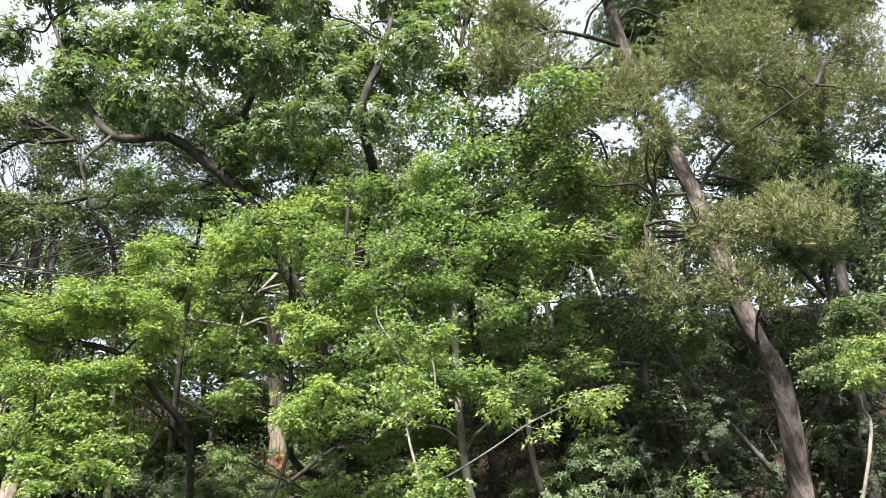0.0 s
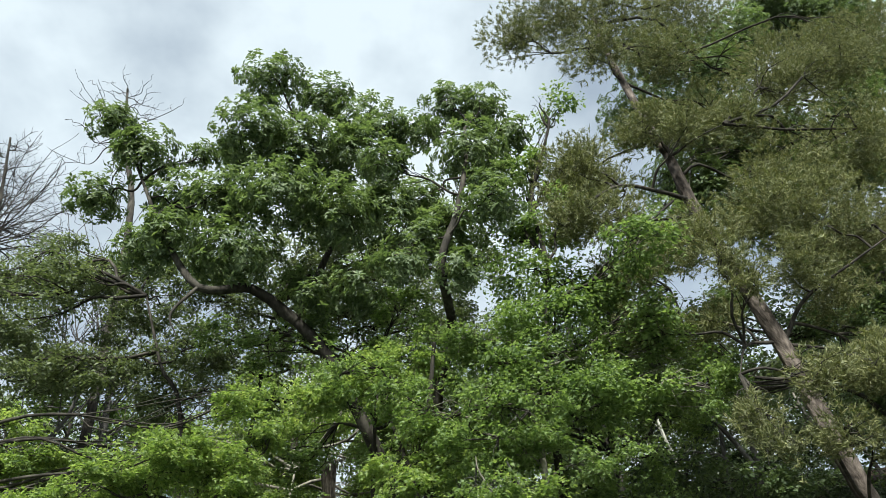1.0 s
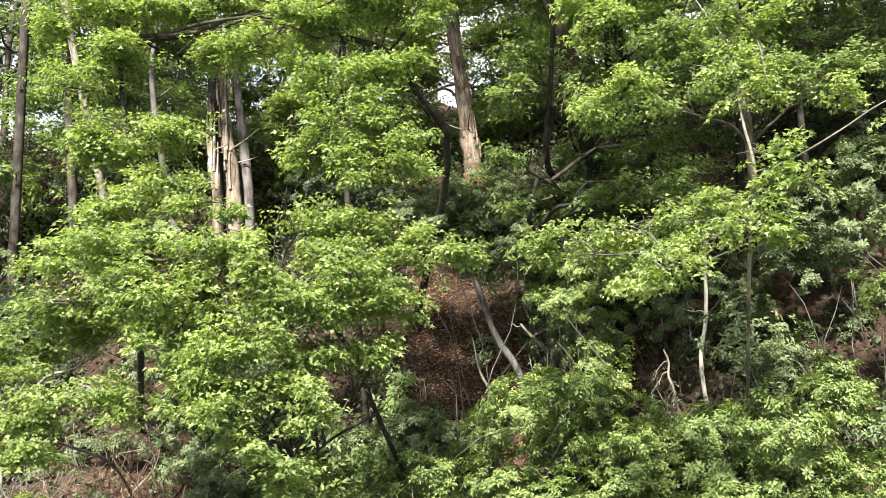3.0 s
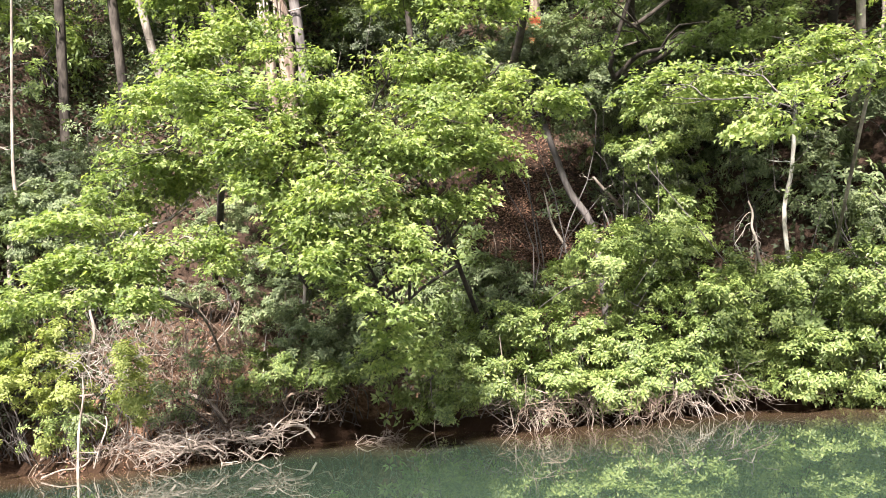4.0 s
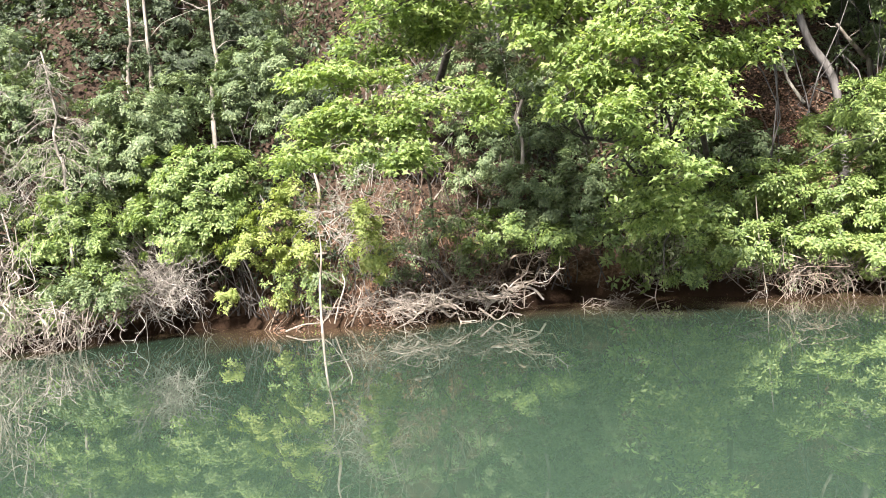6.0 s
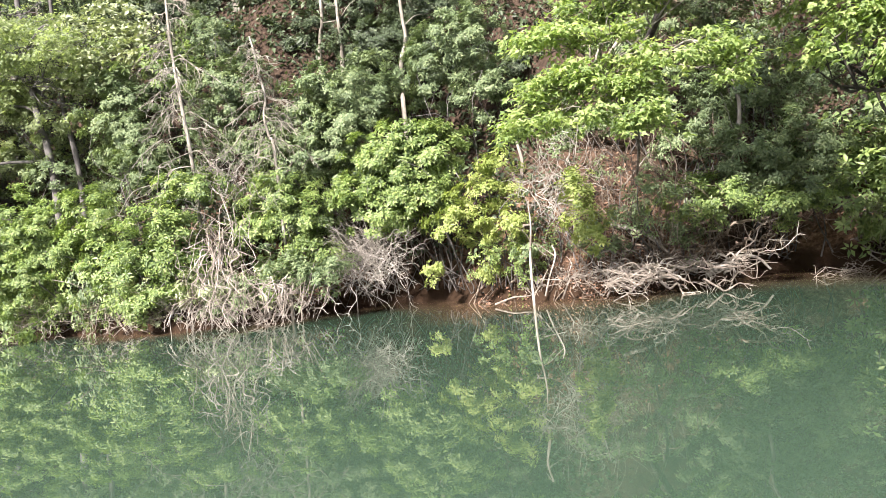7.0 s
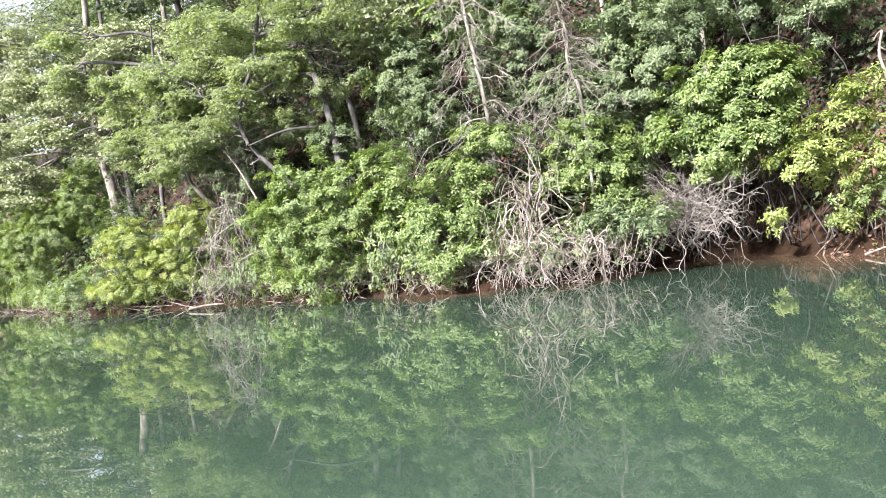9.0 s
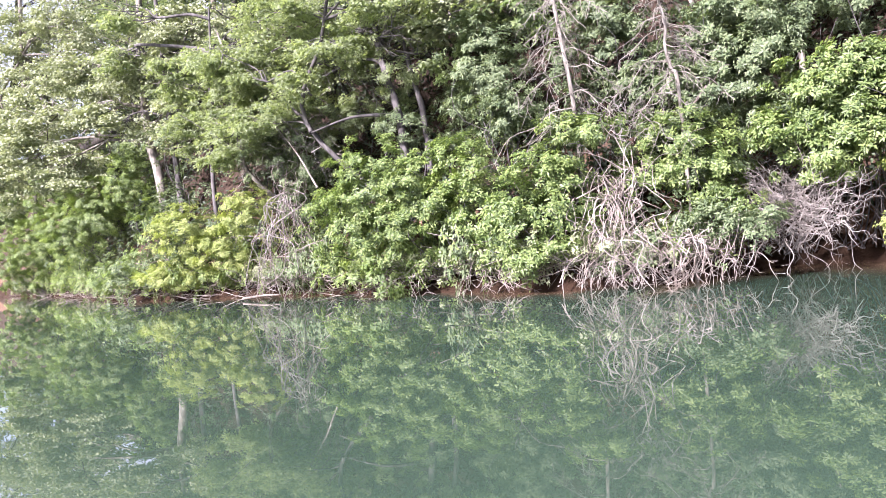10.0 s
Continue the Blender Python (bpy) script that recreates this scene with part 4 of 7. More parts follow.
tree('maple with light green sprays in front of bare grey trunks', 'maple tree', [(-11.15, 20.89, 3.93), (-9.21, 15.28, 5.83), (-9.27, 14.26, 9.34), (-9.3, 13.85, 11.21)], 0.09, 0.03, BARK_OAK, 'maple', LEAF_MAPLE, 220, [(-9.54, 13.85, 12.09, 0.94, 0.6, 0.47), (-10.07, 13.85, 11.24, 1.02, 0.65, 0.51), (-8.63, 13.85, 11.18, 0.92, 0.58, 0.46), (-9.37, 13.85, 10.25, 1, 0.63, 0.5), (-10, 13.85, 9.63, 0.87, 0.57, 0.49), (-8.28, 13.85, 8.45, 1.05, 0.62, 0.42), (-9.28, 13.85, 8.38, 1.04, 0.64, 0.47), (-8.46, 13.85, 7.53, 1.12, 0.65, 0.41), (-9.35, 13.85, 7.04, 0.9, 0.57, 0.45), (-7.7, 13.85, 6.95, 0.7, 0.51, 0.4)] + puffs(14.0, [(-7.6, 11.5, 0.74), (-6.7, 11.7, 0.75), (-5.6, 11.5, 0.81), (-4.4, 11.5, 0.76), (-7.3, 10.5, 0.71), (-6.0, 10.6, 0.77), (-4.7, 10.5, 0.78), (-3.5, 10.8, 0.68), (-8.2, 12.5, 0.53), (-3.4, 11.8, 0.6)], 606, flat=0.6), [], seed=31, name='maple_tree', bough=0.03)
tree('broad maple with pale green sprays hanging over the water', 'maple tree', [(-4.4, 19.2, 1.62), (-5, 17, 3.41), (-5.47, 15.3, 4.68), (-6.39, 14, 5.03), (-7.2, 13, 4.99)], 0.06, 0.03, BARK_OAK, 'maple', LEAF_MAPLE, 220, puffs(12.6, [(-7.5, 5.5, 0.72), (-6.8, 5.8, 0.65), (-6.3, 5.2, 0.72), (-7.2, 4.8, 0.8), (-5.8, 4.7, 0.64), (-7.7, 4.3, 0.71), (-6.5, 4.1, 0.71), (-7.2, 3.7, 0.63), (-7.6, 3.3, 0.39), (-6.4, 3.5, 0.55), (-6.8, 3.0, 0.48), (-6.6, 2.5, 0.31), (-8.2, 5.0, 0.64), (-8.8, 5.7, 0.76)], 880, flat=0.51, deep=0.15) + puffs(13.5, [(-9.6, 5.3, 0.76), (-8.3, 6.1, 0.68), (-9.1, 6.3, 0.69), (-10.3, 5.1, 0.68), (-9.8, 5.9, 0.59), (-5.2, 5.6, 0.7), (-4.5, 5.2, 0.7), (-3.9, 5.6, 0.61), (-3.3, 5.5, 0.44), (-5.0, 4.7, 0.7), (-4.2, 6.0, 0.52), (-5.7, 6.4, 0.62), (-5.0, 6.4, 0.62), (-5.7, 4.0, 0.6)], 894, flat=0.49, deep=0.15) + puffs(14.5, [(-5.0, 4.1, 0.51), (-6.2, 2.1, 0.56), (-5.8, 1.6, 0.47), (-6.5, 1.7, 0.37)], 908, flat=0.71, deep=0.15) + puffs(13.2, [(-7.6, 3.6, 0.42), (-7.1, 3.1, 0.38), (-6.1, 3.3, 0.51), (-6.3, 2.0, 0.35), (-6.0, 2.2, 0.34), (-6.6, 2.6, 0.35), (-7.8, 4.1, 0.38), (-5.7, 3.0, 0.38), (-6.7, 4.7, 0.51), (-5.7, 4.6, 0.51), (-7.4, 5.1, 0.51), (-4.9, 4.0, 0.42), (-5.9, 4.0, 0.47), (-5.1, 5.0, 0.51), (-4.1, 4.8, 0.42), (-8.1, 4.8, 0.43)], 605, flat=0.6), [([(-5, 17, 3.41), (-5.74, 15.5, 2.84), (-6.39, 15, 2.24)], 0.04, 0.01)], seed=32, name='maple_tree', bough=0.03)
tree('low maple branches fanned out over the red clay bank', 'maple tree', [(-10.6, 19.4, 2.11), (-10.34, 17.2, 2.93), (-10.53, 15, 3.24), (-10.6, 14, 3.62)], 0.03, 0.02, BARK_GREY, 'maple', LEAF_MAPLE, 220, [(-11.14, 13.3, 4.07, 0.65, 0.5, 0.24), (-10.43, 13.3, 4.11, 0.64, 0.5, 0.24), (-9.78, 13.3, 3.75, 0.62, 0.5, 0.23), (-9.14, 13.3, 3.71, 0.61, 0.5, 0.23), (-8.74, 13.3, 3.42, 0.45, 0.5, 0.23), (-10.79, 13.3, 3.53, 0.72, 0.5, 0.24), (-10.11, 13.3, 3.34, 0.71, 0.5, 0.24), (-11.53, 13.3, 3.32, 0.58, 0.5, 0.23), (-10.83, 13.3, 2.97, 0.65, 0.5, 0.23), (-10.08, 13.3, 2.86, 0.55, 0.5, 0.22), (-11.73, 13.3, 2.93, 0.42, 0.5, 0.21), (-9.3, 14.2, 4.95, 0.77, 0.5, 0.33), (-10.26, 14.2, 4.74, 0.86, 0.5, 0.29), (-11.13, 14.2, 4.62, 0.76, 0.5, 0.29)], [], seed=33, name='maple_tree', bough=0.03)

tree('light green maple on the slope behind the broken trunk', 'maple tree', [(-4.32, 26.91, 12.83), (-4.12, 26.7, 14.76), (-3.61, 26.7, 16.8), (-3.2, 26.5, 19.35)], 0.12, 0.04, BARK_GREY, 'far', LEAF_MAPLE, 130, puffs(27.01, [(-8.8, 19.0, 1.36), (-7.6, 21.8, 1.42), (-5.6, 19.8, 1.61), (-6.6, 16.6, 1.53), (-4.2, 22.0, 1.44), (-3.9, 17.5, 1.35), (-5.0, 15.0, 1.29), (-3.5, 15.0, 1.07), (0.1, 21.5, 1.44), (1.0, 18.6, 1.61), (0.1, 16.0, 1.55), (1.8, 15.9, 1.33), (-2.3, 21.9, 1.20), (-0.7, 24.0, 1.24), (-8.2, 15.9, 1.30), (-6.9, 14.2, 1.26), (0.7, 13.7, 1.29), (-1.0, 14.8, 0.97)], 541) + puffs(27.5, [(-0.7, 18.8, 0.98), (-0.6, 16.9, 1.02), (-0.7, 20.8, 0.96), (-2.6, 19.8, 0.99), (-3.0, 17.3, 0.95), (-2.8, 15.3, 0.99), (-1.0, 15.1, 0.92), (1.0, 21.0, 1.09), (1.0, 23.5, 1.13), (-3.9, 19.9, 1.06), (-1.8, 23.4, 0.99), (2.1, 22.5, 1.11), (-3.2, 24.7, 1.13), (0.2, 25.9, 1.03), (-4.7, 24.8, 1.13)], 621), [], seed=541, name='maple_tree')
tree('fine-leaved maple on the shaded slope', 'maple tree', [(5.36, 26.78, 14.17), (5.15, 26.26, 16.44), (4.94, 25.96, 18.5)], 0.12, 0.04, BARK_OAK, 'far', LEAF_MAPLE, 110, puffs(25.75, [(2.7, 17.7, 1.54), (4.7, 19.5, 1.60), (3.7, 15.8, 1.50), (5.9, 17.1, 1.65), (8.0, 19.6, 1.62), (7.6, 15.6, 1.51), (9.9, 17.7, 1.68), (12.3, 20.0, 1.64), (11.4, 15.5, 1.64), (4.7, 14.1, 1.46), (8.8, 13.9, 1.27), (2.5, 13.5, 1.24), (13.9, 17.5, 1.59)], 542), [], seed=542, name='maple_tree')
tree('light green maple between bare grey trunks', 'maple tree', [(-13.7, 25.99, 12.42), (-13.4, 25.79, 15.27), (-12.99, 25.68, 18.33)], 0.12, 0.04, BARK_GREY, 'far', LEAF_POPLAR, 110, puffs(25.48, [(-16.3, 20.4, 1.52), (-14.8, 21.7, 1.34), (-12.7, 18.9, 1.29), (-13.3, 17.0, 1.45), (-15.3, 17.0, 1.44), (-15.6, 14.8, 1.18), (-11.9, 15.3, 1.20), (-9.3, 21.0, 1.11), (-12.2, 21.6, 1.01), (-14.1, 14.7, 1.18), (-13.3, 24.0, 1.15), (-16.9, 23.8, 1.25)], 543) + puffs(27, [(-17.4, 17.3, 1.29), (-17.0, 19.6, 1.11), (-11.3, 16.6, 0.86), (-9.6, 17.3, 0.98), (-9.5, 19.9, 0.91), (-12.2, 19.3, 0.9), (-8.9, 15.2, 0.95), (-10.2, 14.8, 0.84)], 622), [], seed=543, name='maple_tree')

# dead trunks and snags on the slope
snag([(-1.7, 24.97, 11.84), (-1.76, 24.87, 14.64), (-1.88, 24.77, 17.87)], 0.3, 0.24, 'broken rotten trunk with split bark and red crumbling base', seed=34, red=1)
snag([(3.49, 27.52, 12.91), (3.64, 27.52, 14.6)], 0.3, 0.2, 'short broken stump of pale splintered wood', seed=35)
snag([(-9.42, 23.44, 11.49), (-9.65, 23.44, 13.59), (-9.77, 23.44, 15.65)], 0.22, 0.15, 'shredded brown broken trunk beside a grey trunk', seed=36)
snag([(-9.84, 23.12, 11.37), (-10.03, 23.12, 12.84), (-10.06, 23.12, 14.28)], 0.15, 0.1, 'thin broken grey stump', seed=37)
bare_tree('grey bare dead tree with upswept limbs', [(-9.18, 23.76, 11.7), (-9.62, 23.76, 16.65), (-9.94, 23.76, 21.51), (-10.54, 23.76, 22.61), (-11.03, 23.76, 25.12)], 0.19, 0.05, BARK_DEAD, 30, 4.2, seed=38, start=0.35, up=1.6, twigs=7, fine_r=0.024)
bare_tree('leafless dead tree with fine upswept twigs', [(-10.44, 22.93, 7.13), (-11.64, 22.42, 15.48), (-10.63, 22.42, 20.06), (-12.43, 22.42, 24.37)], 0.15, 0.03, BARK_DEAD, 28, 4.5, seed=39, start=0.3, up=1.5, twigs=7, fine_r=0.024)
bare_tree('tall dead tree with bare grey top', [(-9.72, 24.19, 7.56), (-10.68, 22.64, 28.97), (-12.26, 22.64, 36.96), (-13.19, 22.64, 42.78)], 0.26, 0.06, BARK_OAK, 30, 3.2, seed=40, start=0.6, up=0.25, twigs=4, fine_r=0.024)
bare_tree('bare dead tree with many fine upright branches', [(-14.87, 25.22, 10.05), (-15.54, 22.64, 25.88), (-16.39, 22.64, 30.44), (-17.78, 22.64, 37.16)], 0.2, 0.05, BARK_OAK, 44, 2.9, seed=41, start=0.4, up=1, twigs=11, fine_r=0.024)
bare_tree('bare dead tree with dark twigs', [(-16.85, 25.09, 8.33), (-16.31, 22.53, 25.76), (-17.48, 22.53, 30.26), (-19.2, 22.53, 37.45)], 0.2, 0.05, BARK_OAK, 44, 2.9, seed=42, start=0.4, up=1, twigs=11, fine_r=0.024)
tree('mottled grey leaning trunk above the leaf-covered slope', 'tree', [(-1.68, 19.4, 4.09), (-2.15, 19.4, 5.23), (-2.39, 19.4, 6.17), (-2.6, 19.4, 7.13), (-2.79, 19.4, 8.05), (-2.87, 19.4, 8.99)], 0.085, 0.055, BARK_DEAD, 'laurel', LEAF_LAUREL, 500, [(-2.93, 18.86, 8.46, 1.13, 0.77, 0.7), (-1.55, 18.86, 8.08, 1.26, 0.89, 0.84), (-2.07, 18.86, 8.71, 0.99, 0.72, 0.71)], [], seed=43, subs=4)
bare_tree('forked dead branch stuck in the slope', [(-0.79, 19.88, 4.68), (-1.2, 19.67, 5.16), (-1.54, 19.47, 5.55)], 0.06, 0.03, WOOD_GREY, 3, 0.8, seed=44, name='dead_branch', category='dead branch', twigs=1)
bare_tree('slender pale bare stem on the dark slope', [(9.48, 21.11, 12.25), (9.3, 20.81, 15.5), (9.08, 20.6, 16.55)], 0.1, 0.05, BARK_BIRCH, 5, 1.2, seed=45, name='bare_stem', category='dead tree', twigs=2)
bare_tree('slender pale bare stem on the dark slope', [(10.8, 21.11, 9.25), (10.81, 20.81, 12.05), (10.86, 20.6, 13.78)], 0.1, 0.05, BARK_BIRCH, 5, 1.2, seed=46, name='bare_stem', category='dead tree', twigs=2)
bare_tree('slender pale bare stem on the dark slope', [(9.98, 21.11, 13.47), (9.92, 20.81, 14.37), (9.91, 20.6, 15.36)], 0.1, 0.05, BARK_BIRCH, 5, 1.2, seed=47, name='bare_stem', category='dead tree', twigs=2)
bare_tree('thin pale stem hung with dead vines', [(1.91, 17.44, 3.69), (2.11, 17.24, 4.84), (2.3, 17.03, 6.1), (2.35, 16.83, 6.75)], 0.05, 0.03, BARK_BIRCH, 5, 0.8, seed=48, name='bare_stem', twigs=2)
bare_tree('thin bare stem with drooping dead twigs', [(1.21, 17.24, 2.54), (1.13, 17.14, 3.59), (1.04, 17.03, 4.17)], 0.04, 0.02, BARK_GREY, 8, 0.7, 0.9, seed=49, name='bare_stem', twigs=5)
bare_tree('dark bare shrub with drooping dead twigs on the shaded slope', [(9.42, 19.78, 9.77), (9.6, 19.57, 11.25), (9.8, 19.36, 12.85)], 0.06, 0.03, BARK_DEAD, 16, 1.6, 0.5, seed=50, start=0.05, name='dead_shrub', category='dead shrub', twigs=6)
bare_tree('dark bare shrub with drooping dead twigs on the shaded slope', [(10.94, 19.78, 9.2), (11.16, 19.57, 10.65), (11.41, 19.36, 12.22)], 0.06, 0.03, BARK_DEAD, 16, 1.6, 0.5, seed=51, start=0.05, name='dead_shrub', category='dead shrub', twigs=6)
bare_tree('dark bare shrub with drooping dead twigs on the shaded slope', [(8.44, 19.78, 10.49), (8.62, 19.57, 11.84), (8.82, 19.36, 13.27)], 0.06, 0.03, BARK_DEAD, 16, 1.6, 0.5, seed=52, start=0.05, name='dead_shrub', category='dead shrub', twigs=6)
bare_tree('dark bare shrub with drooping dead twigs on the shaded slope', [(11.6, 19.78, 8.67), (11.87, 19.57, 9.92), (12.16, 19.36, 11.24)], 0.06, 0.03, BARK_DEAD, 16, 1.6, 0.5, seed=53, start=0.05, name='dead_shrub', category='dead shrub', twigs=6)
bare_tree('slender grey trunk standing on the shady slope', [(-16.26, 20.8, 5.61), (-16.05, 20.6, 6.56), (-15.97, 20.4, 7.92), (-15.9, 20.2, 15)], 0.07, 0.03, BARK_GREY, 6, 1.5, seed=54, name='grey_trunk', category='tree', twigs=3, start=0.5)
bare_tree('slender grey trunk standing on the shady slope', [(-17.89, 20.8, 6.18), (-17.81, 20.6, 6.87), (-17.77, 20.4, 8), (-17.68, 20.2, 15)], 0.07, 0.03, BARK_GREY, 6, 1.5, seed=55, name='grey_trunk', category='tree', twigs=3, start=0.5)
bare_tree('slender grey trunk standing on the shady slope', [(-18.53, 20.8, 6.44), (-18.4, 20.6, 7.13), (-18.23, 20.4, 8.24), (-18.14, 20.2, 15)], 0.07, 0.03, BARK_GREY, 6, 1.5, seed=56, name='grey_trunk', category='tree', twigs=3, start=0.5)
tree('slanting grey trunk with a bare side branch', 'tree', [(-25.53, 18.4, 4.23), (-26.07, 18.6, 5.94), (-26.66, 19, 8), (-27.02, 19.2, 9.89)], 0.1, 0.07, BARK_DEAD, 'maple', LEAF_SOFT, 110, [(-28.13, 18.5, 6.16, 1.45, 0.96, 0.81), (-30.02, 18.5, 5.67, 1.52, 1.01, 0.85), (-26.77, 18.5, 6.99, 1.4, 0.93, 0.78), (-28.38, 18.5, 7.66, 1.46, 0.97, 0.81), (-25.21, 18.5, 6.96, 1.2, 0.83, 0.75), (-26.2, 18.5, 8.4, 1.84, 1.11, 0.77)], [([(-25.59, 18.4, 4.54), (-26.65, 17.8, 4.59), (-27.75, 17.4, 4.34)], 0.05, 0.02)], seed=57)
tree('grey trunk beside a slanting one', 'tree', [(-25.06, 18.8, 4.34), (-25.51, 19, 5.89), (-25.98, 19.4, 7.92), (-25.98, 19.4, 9.65)], 0.08, 0.05, BARK_DEAD, 'far', LEAF_GREY, 110, [(-24.13, 19.2, 7.89, 1.79, 1.08, 0.75), (-22.8, 19.2, 7.41, 1.3, 0.86, 0.72), (-24.61, 19.2, 6.8, 0.91, 0.64, 0.61)], [], seed=58)
bare_tree('dead hemlock with pale drooping twigs', [(-20.01, 16.8, 3.43), (-20.22, 16.9, 5.21), (-20.4, 17, 6.59), (-20.42, 17, 8.52)], 0.05, 0.03, BARK_GREY, 46, 1.3, 0.7, seed=59, start=0.02, name='dead_hemlock', twigs=13)
bare_tree('dead hemlock with pale drooping twigs', [(-17.9, 16.8, 3.49), (-18.1, 16.9, 4.87), (-18.36, 17, 6.29)], 0.04, 0.02, BARK_GREY, 40, 1, 0.7, seed=60, start=0.02, name='dead_hemlock', twigs=13)
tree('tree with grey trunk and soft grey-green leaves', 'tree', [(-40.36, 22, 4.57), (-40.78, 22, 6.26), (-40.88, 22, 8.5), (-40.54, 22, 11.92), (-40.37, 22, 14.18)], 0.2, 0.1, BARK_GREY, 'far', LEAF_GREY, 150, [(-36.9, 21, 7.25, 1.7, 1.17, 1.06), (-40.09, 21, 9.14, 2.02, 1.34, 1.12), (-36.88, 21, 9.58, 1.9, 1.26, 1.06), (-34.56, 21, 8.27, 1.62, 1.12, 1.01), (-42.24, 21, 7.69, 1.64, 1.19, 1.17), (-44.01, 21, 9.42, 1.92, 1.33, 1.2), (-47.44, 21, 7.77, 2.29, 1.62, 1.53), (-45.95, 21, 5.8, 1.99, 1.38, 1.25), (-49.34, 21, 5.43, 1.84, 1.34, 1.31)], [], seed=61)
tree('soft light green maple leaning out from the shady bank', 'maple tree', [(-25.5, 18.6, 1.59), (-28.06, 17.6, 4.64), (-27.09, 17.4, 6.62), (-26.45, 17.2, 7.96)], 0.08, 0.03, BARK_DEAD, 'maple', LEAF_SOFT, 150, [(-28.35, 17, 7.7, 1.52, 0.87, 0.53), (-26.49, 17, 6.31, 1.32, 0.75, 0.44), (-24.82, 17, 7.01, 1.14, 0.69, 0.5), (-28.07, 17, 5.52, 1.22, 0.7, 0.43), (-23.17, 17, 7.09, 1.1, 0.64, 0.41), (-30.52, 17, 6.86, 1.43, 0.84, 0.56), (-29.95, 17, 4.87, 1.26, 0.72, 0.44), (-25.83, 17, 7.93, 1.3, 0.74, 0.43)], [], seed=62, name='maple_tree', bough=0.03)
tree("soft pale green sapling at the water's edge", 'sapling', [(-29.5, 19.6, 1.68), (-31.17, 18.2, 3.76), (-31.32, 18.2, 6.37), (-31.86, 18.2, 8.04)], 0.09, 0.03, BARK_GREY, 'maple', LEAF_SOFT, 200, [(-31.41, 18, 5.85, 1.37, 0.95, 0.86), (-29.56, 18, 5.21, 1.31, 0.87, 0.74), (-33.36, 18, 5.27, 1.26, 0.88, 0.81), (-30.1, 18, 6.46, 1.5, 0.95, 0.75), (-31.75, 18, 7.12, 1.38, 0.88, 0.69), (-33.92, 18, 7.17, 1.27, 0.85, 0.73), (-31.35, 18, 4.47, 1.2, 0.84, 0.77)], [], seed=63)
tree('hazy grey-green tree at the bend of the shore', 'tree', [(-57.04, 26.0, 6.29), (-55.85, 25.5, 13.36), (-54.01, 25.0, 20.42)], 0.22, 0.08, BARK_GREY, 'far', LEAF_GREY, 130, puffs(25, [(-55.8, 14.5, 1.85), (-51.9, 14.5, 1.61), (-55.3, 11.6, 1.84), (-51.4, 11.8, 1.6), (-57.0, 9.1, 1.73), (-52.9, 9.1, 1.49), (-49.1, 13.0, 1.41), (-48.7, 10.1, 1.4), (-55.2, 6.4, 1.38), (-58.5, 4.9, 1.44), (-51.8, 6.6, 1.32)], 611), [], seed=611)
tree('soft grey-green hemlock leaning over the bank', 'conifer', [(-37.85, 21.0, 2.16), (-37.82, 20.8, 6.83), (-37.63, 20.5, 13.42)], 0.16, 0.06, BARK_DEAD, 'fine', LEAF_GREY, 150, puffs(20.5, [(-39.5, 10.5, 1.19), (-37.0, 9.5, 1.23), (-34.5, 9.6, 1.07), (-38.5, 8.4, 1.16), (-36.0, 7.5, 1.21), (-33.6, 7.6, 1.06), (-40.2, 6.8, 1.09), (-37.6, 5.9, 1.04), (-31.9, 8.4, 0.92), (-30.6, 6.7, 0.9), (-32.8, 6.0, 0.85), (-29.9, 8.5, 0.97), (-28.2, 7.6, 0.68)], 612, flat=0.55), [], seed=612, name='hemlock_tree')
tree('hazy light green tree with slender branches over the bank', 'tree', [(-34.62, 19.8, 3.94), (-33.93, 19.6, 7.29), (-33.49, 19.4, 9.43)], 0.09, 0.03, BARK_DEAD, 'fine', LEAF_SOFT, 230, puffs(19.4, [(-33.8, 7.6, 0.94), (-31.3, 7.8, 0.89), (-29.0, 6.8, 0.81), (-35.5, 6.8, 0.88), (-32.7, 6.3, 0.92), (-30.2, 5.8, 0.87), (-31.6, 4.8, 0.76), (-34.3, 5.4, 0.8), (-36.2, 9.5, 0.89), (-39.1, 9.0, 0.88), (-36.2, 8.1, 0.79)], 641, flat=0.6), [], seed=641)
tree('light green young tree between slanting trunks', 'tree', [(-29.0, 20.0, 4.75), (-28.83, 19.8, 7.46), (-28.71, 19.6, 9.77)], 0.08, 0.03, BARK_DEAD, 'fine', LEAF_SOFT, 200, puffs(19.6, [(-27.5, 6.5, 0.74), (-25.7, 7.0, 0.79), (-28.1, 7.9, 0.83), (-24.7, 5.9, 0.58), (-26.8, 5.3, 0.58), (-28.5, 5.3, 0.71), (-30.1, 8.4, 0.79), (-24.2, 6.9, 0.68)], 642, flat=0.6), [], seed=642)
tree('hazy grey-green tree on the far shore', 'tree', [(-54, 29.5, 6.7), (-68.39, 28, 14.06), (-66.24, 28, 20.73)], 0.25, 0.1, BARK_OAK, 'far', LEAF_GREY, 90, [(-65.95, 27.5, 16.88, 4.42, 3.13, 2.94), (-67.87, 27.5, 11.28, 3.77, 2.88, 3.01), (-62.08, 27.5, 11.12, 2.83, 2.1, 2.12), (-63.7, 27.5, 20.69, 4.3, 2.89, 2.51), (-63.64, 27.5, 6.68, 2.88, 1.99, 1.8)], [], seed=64)
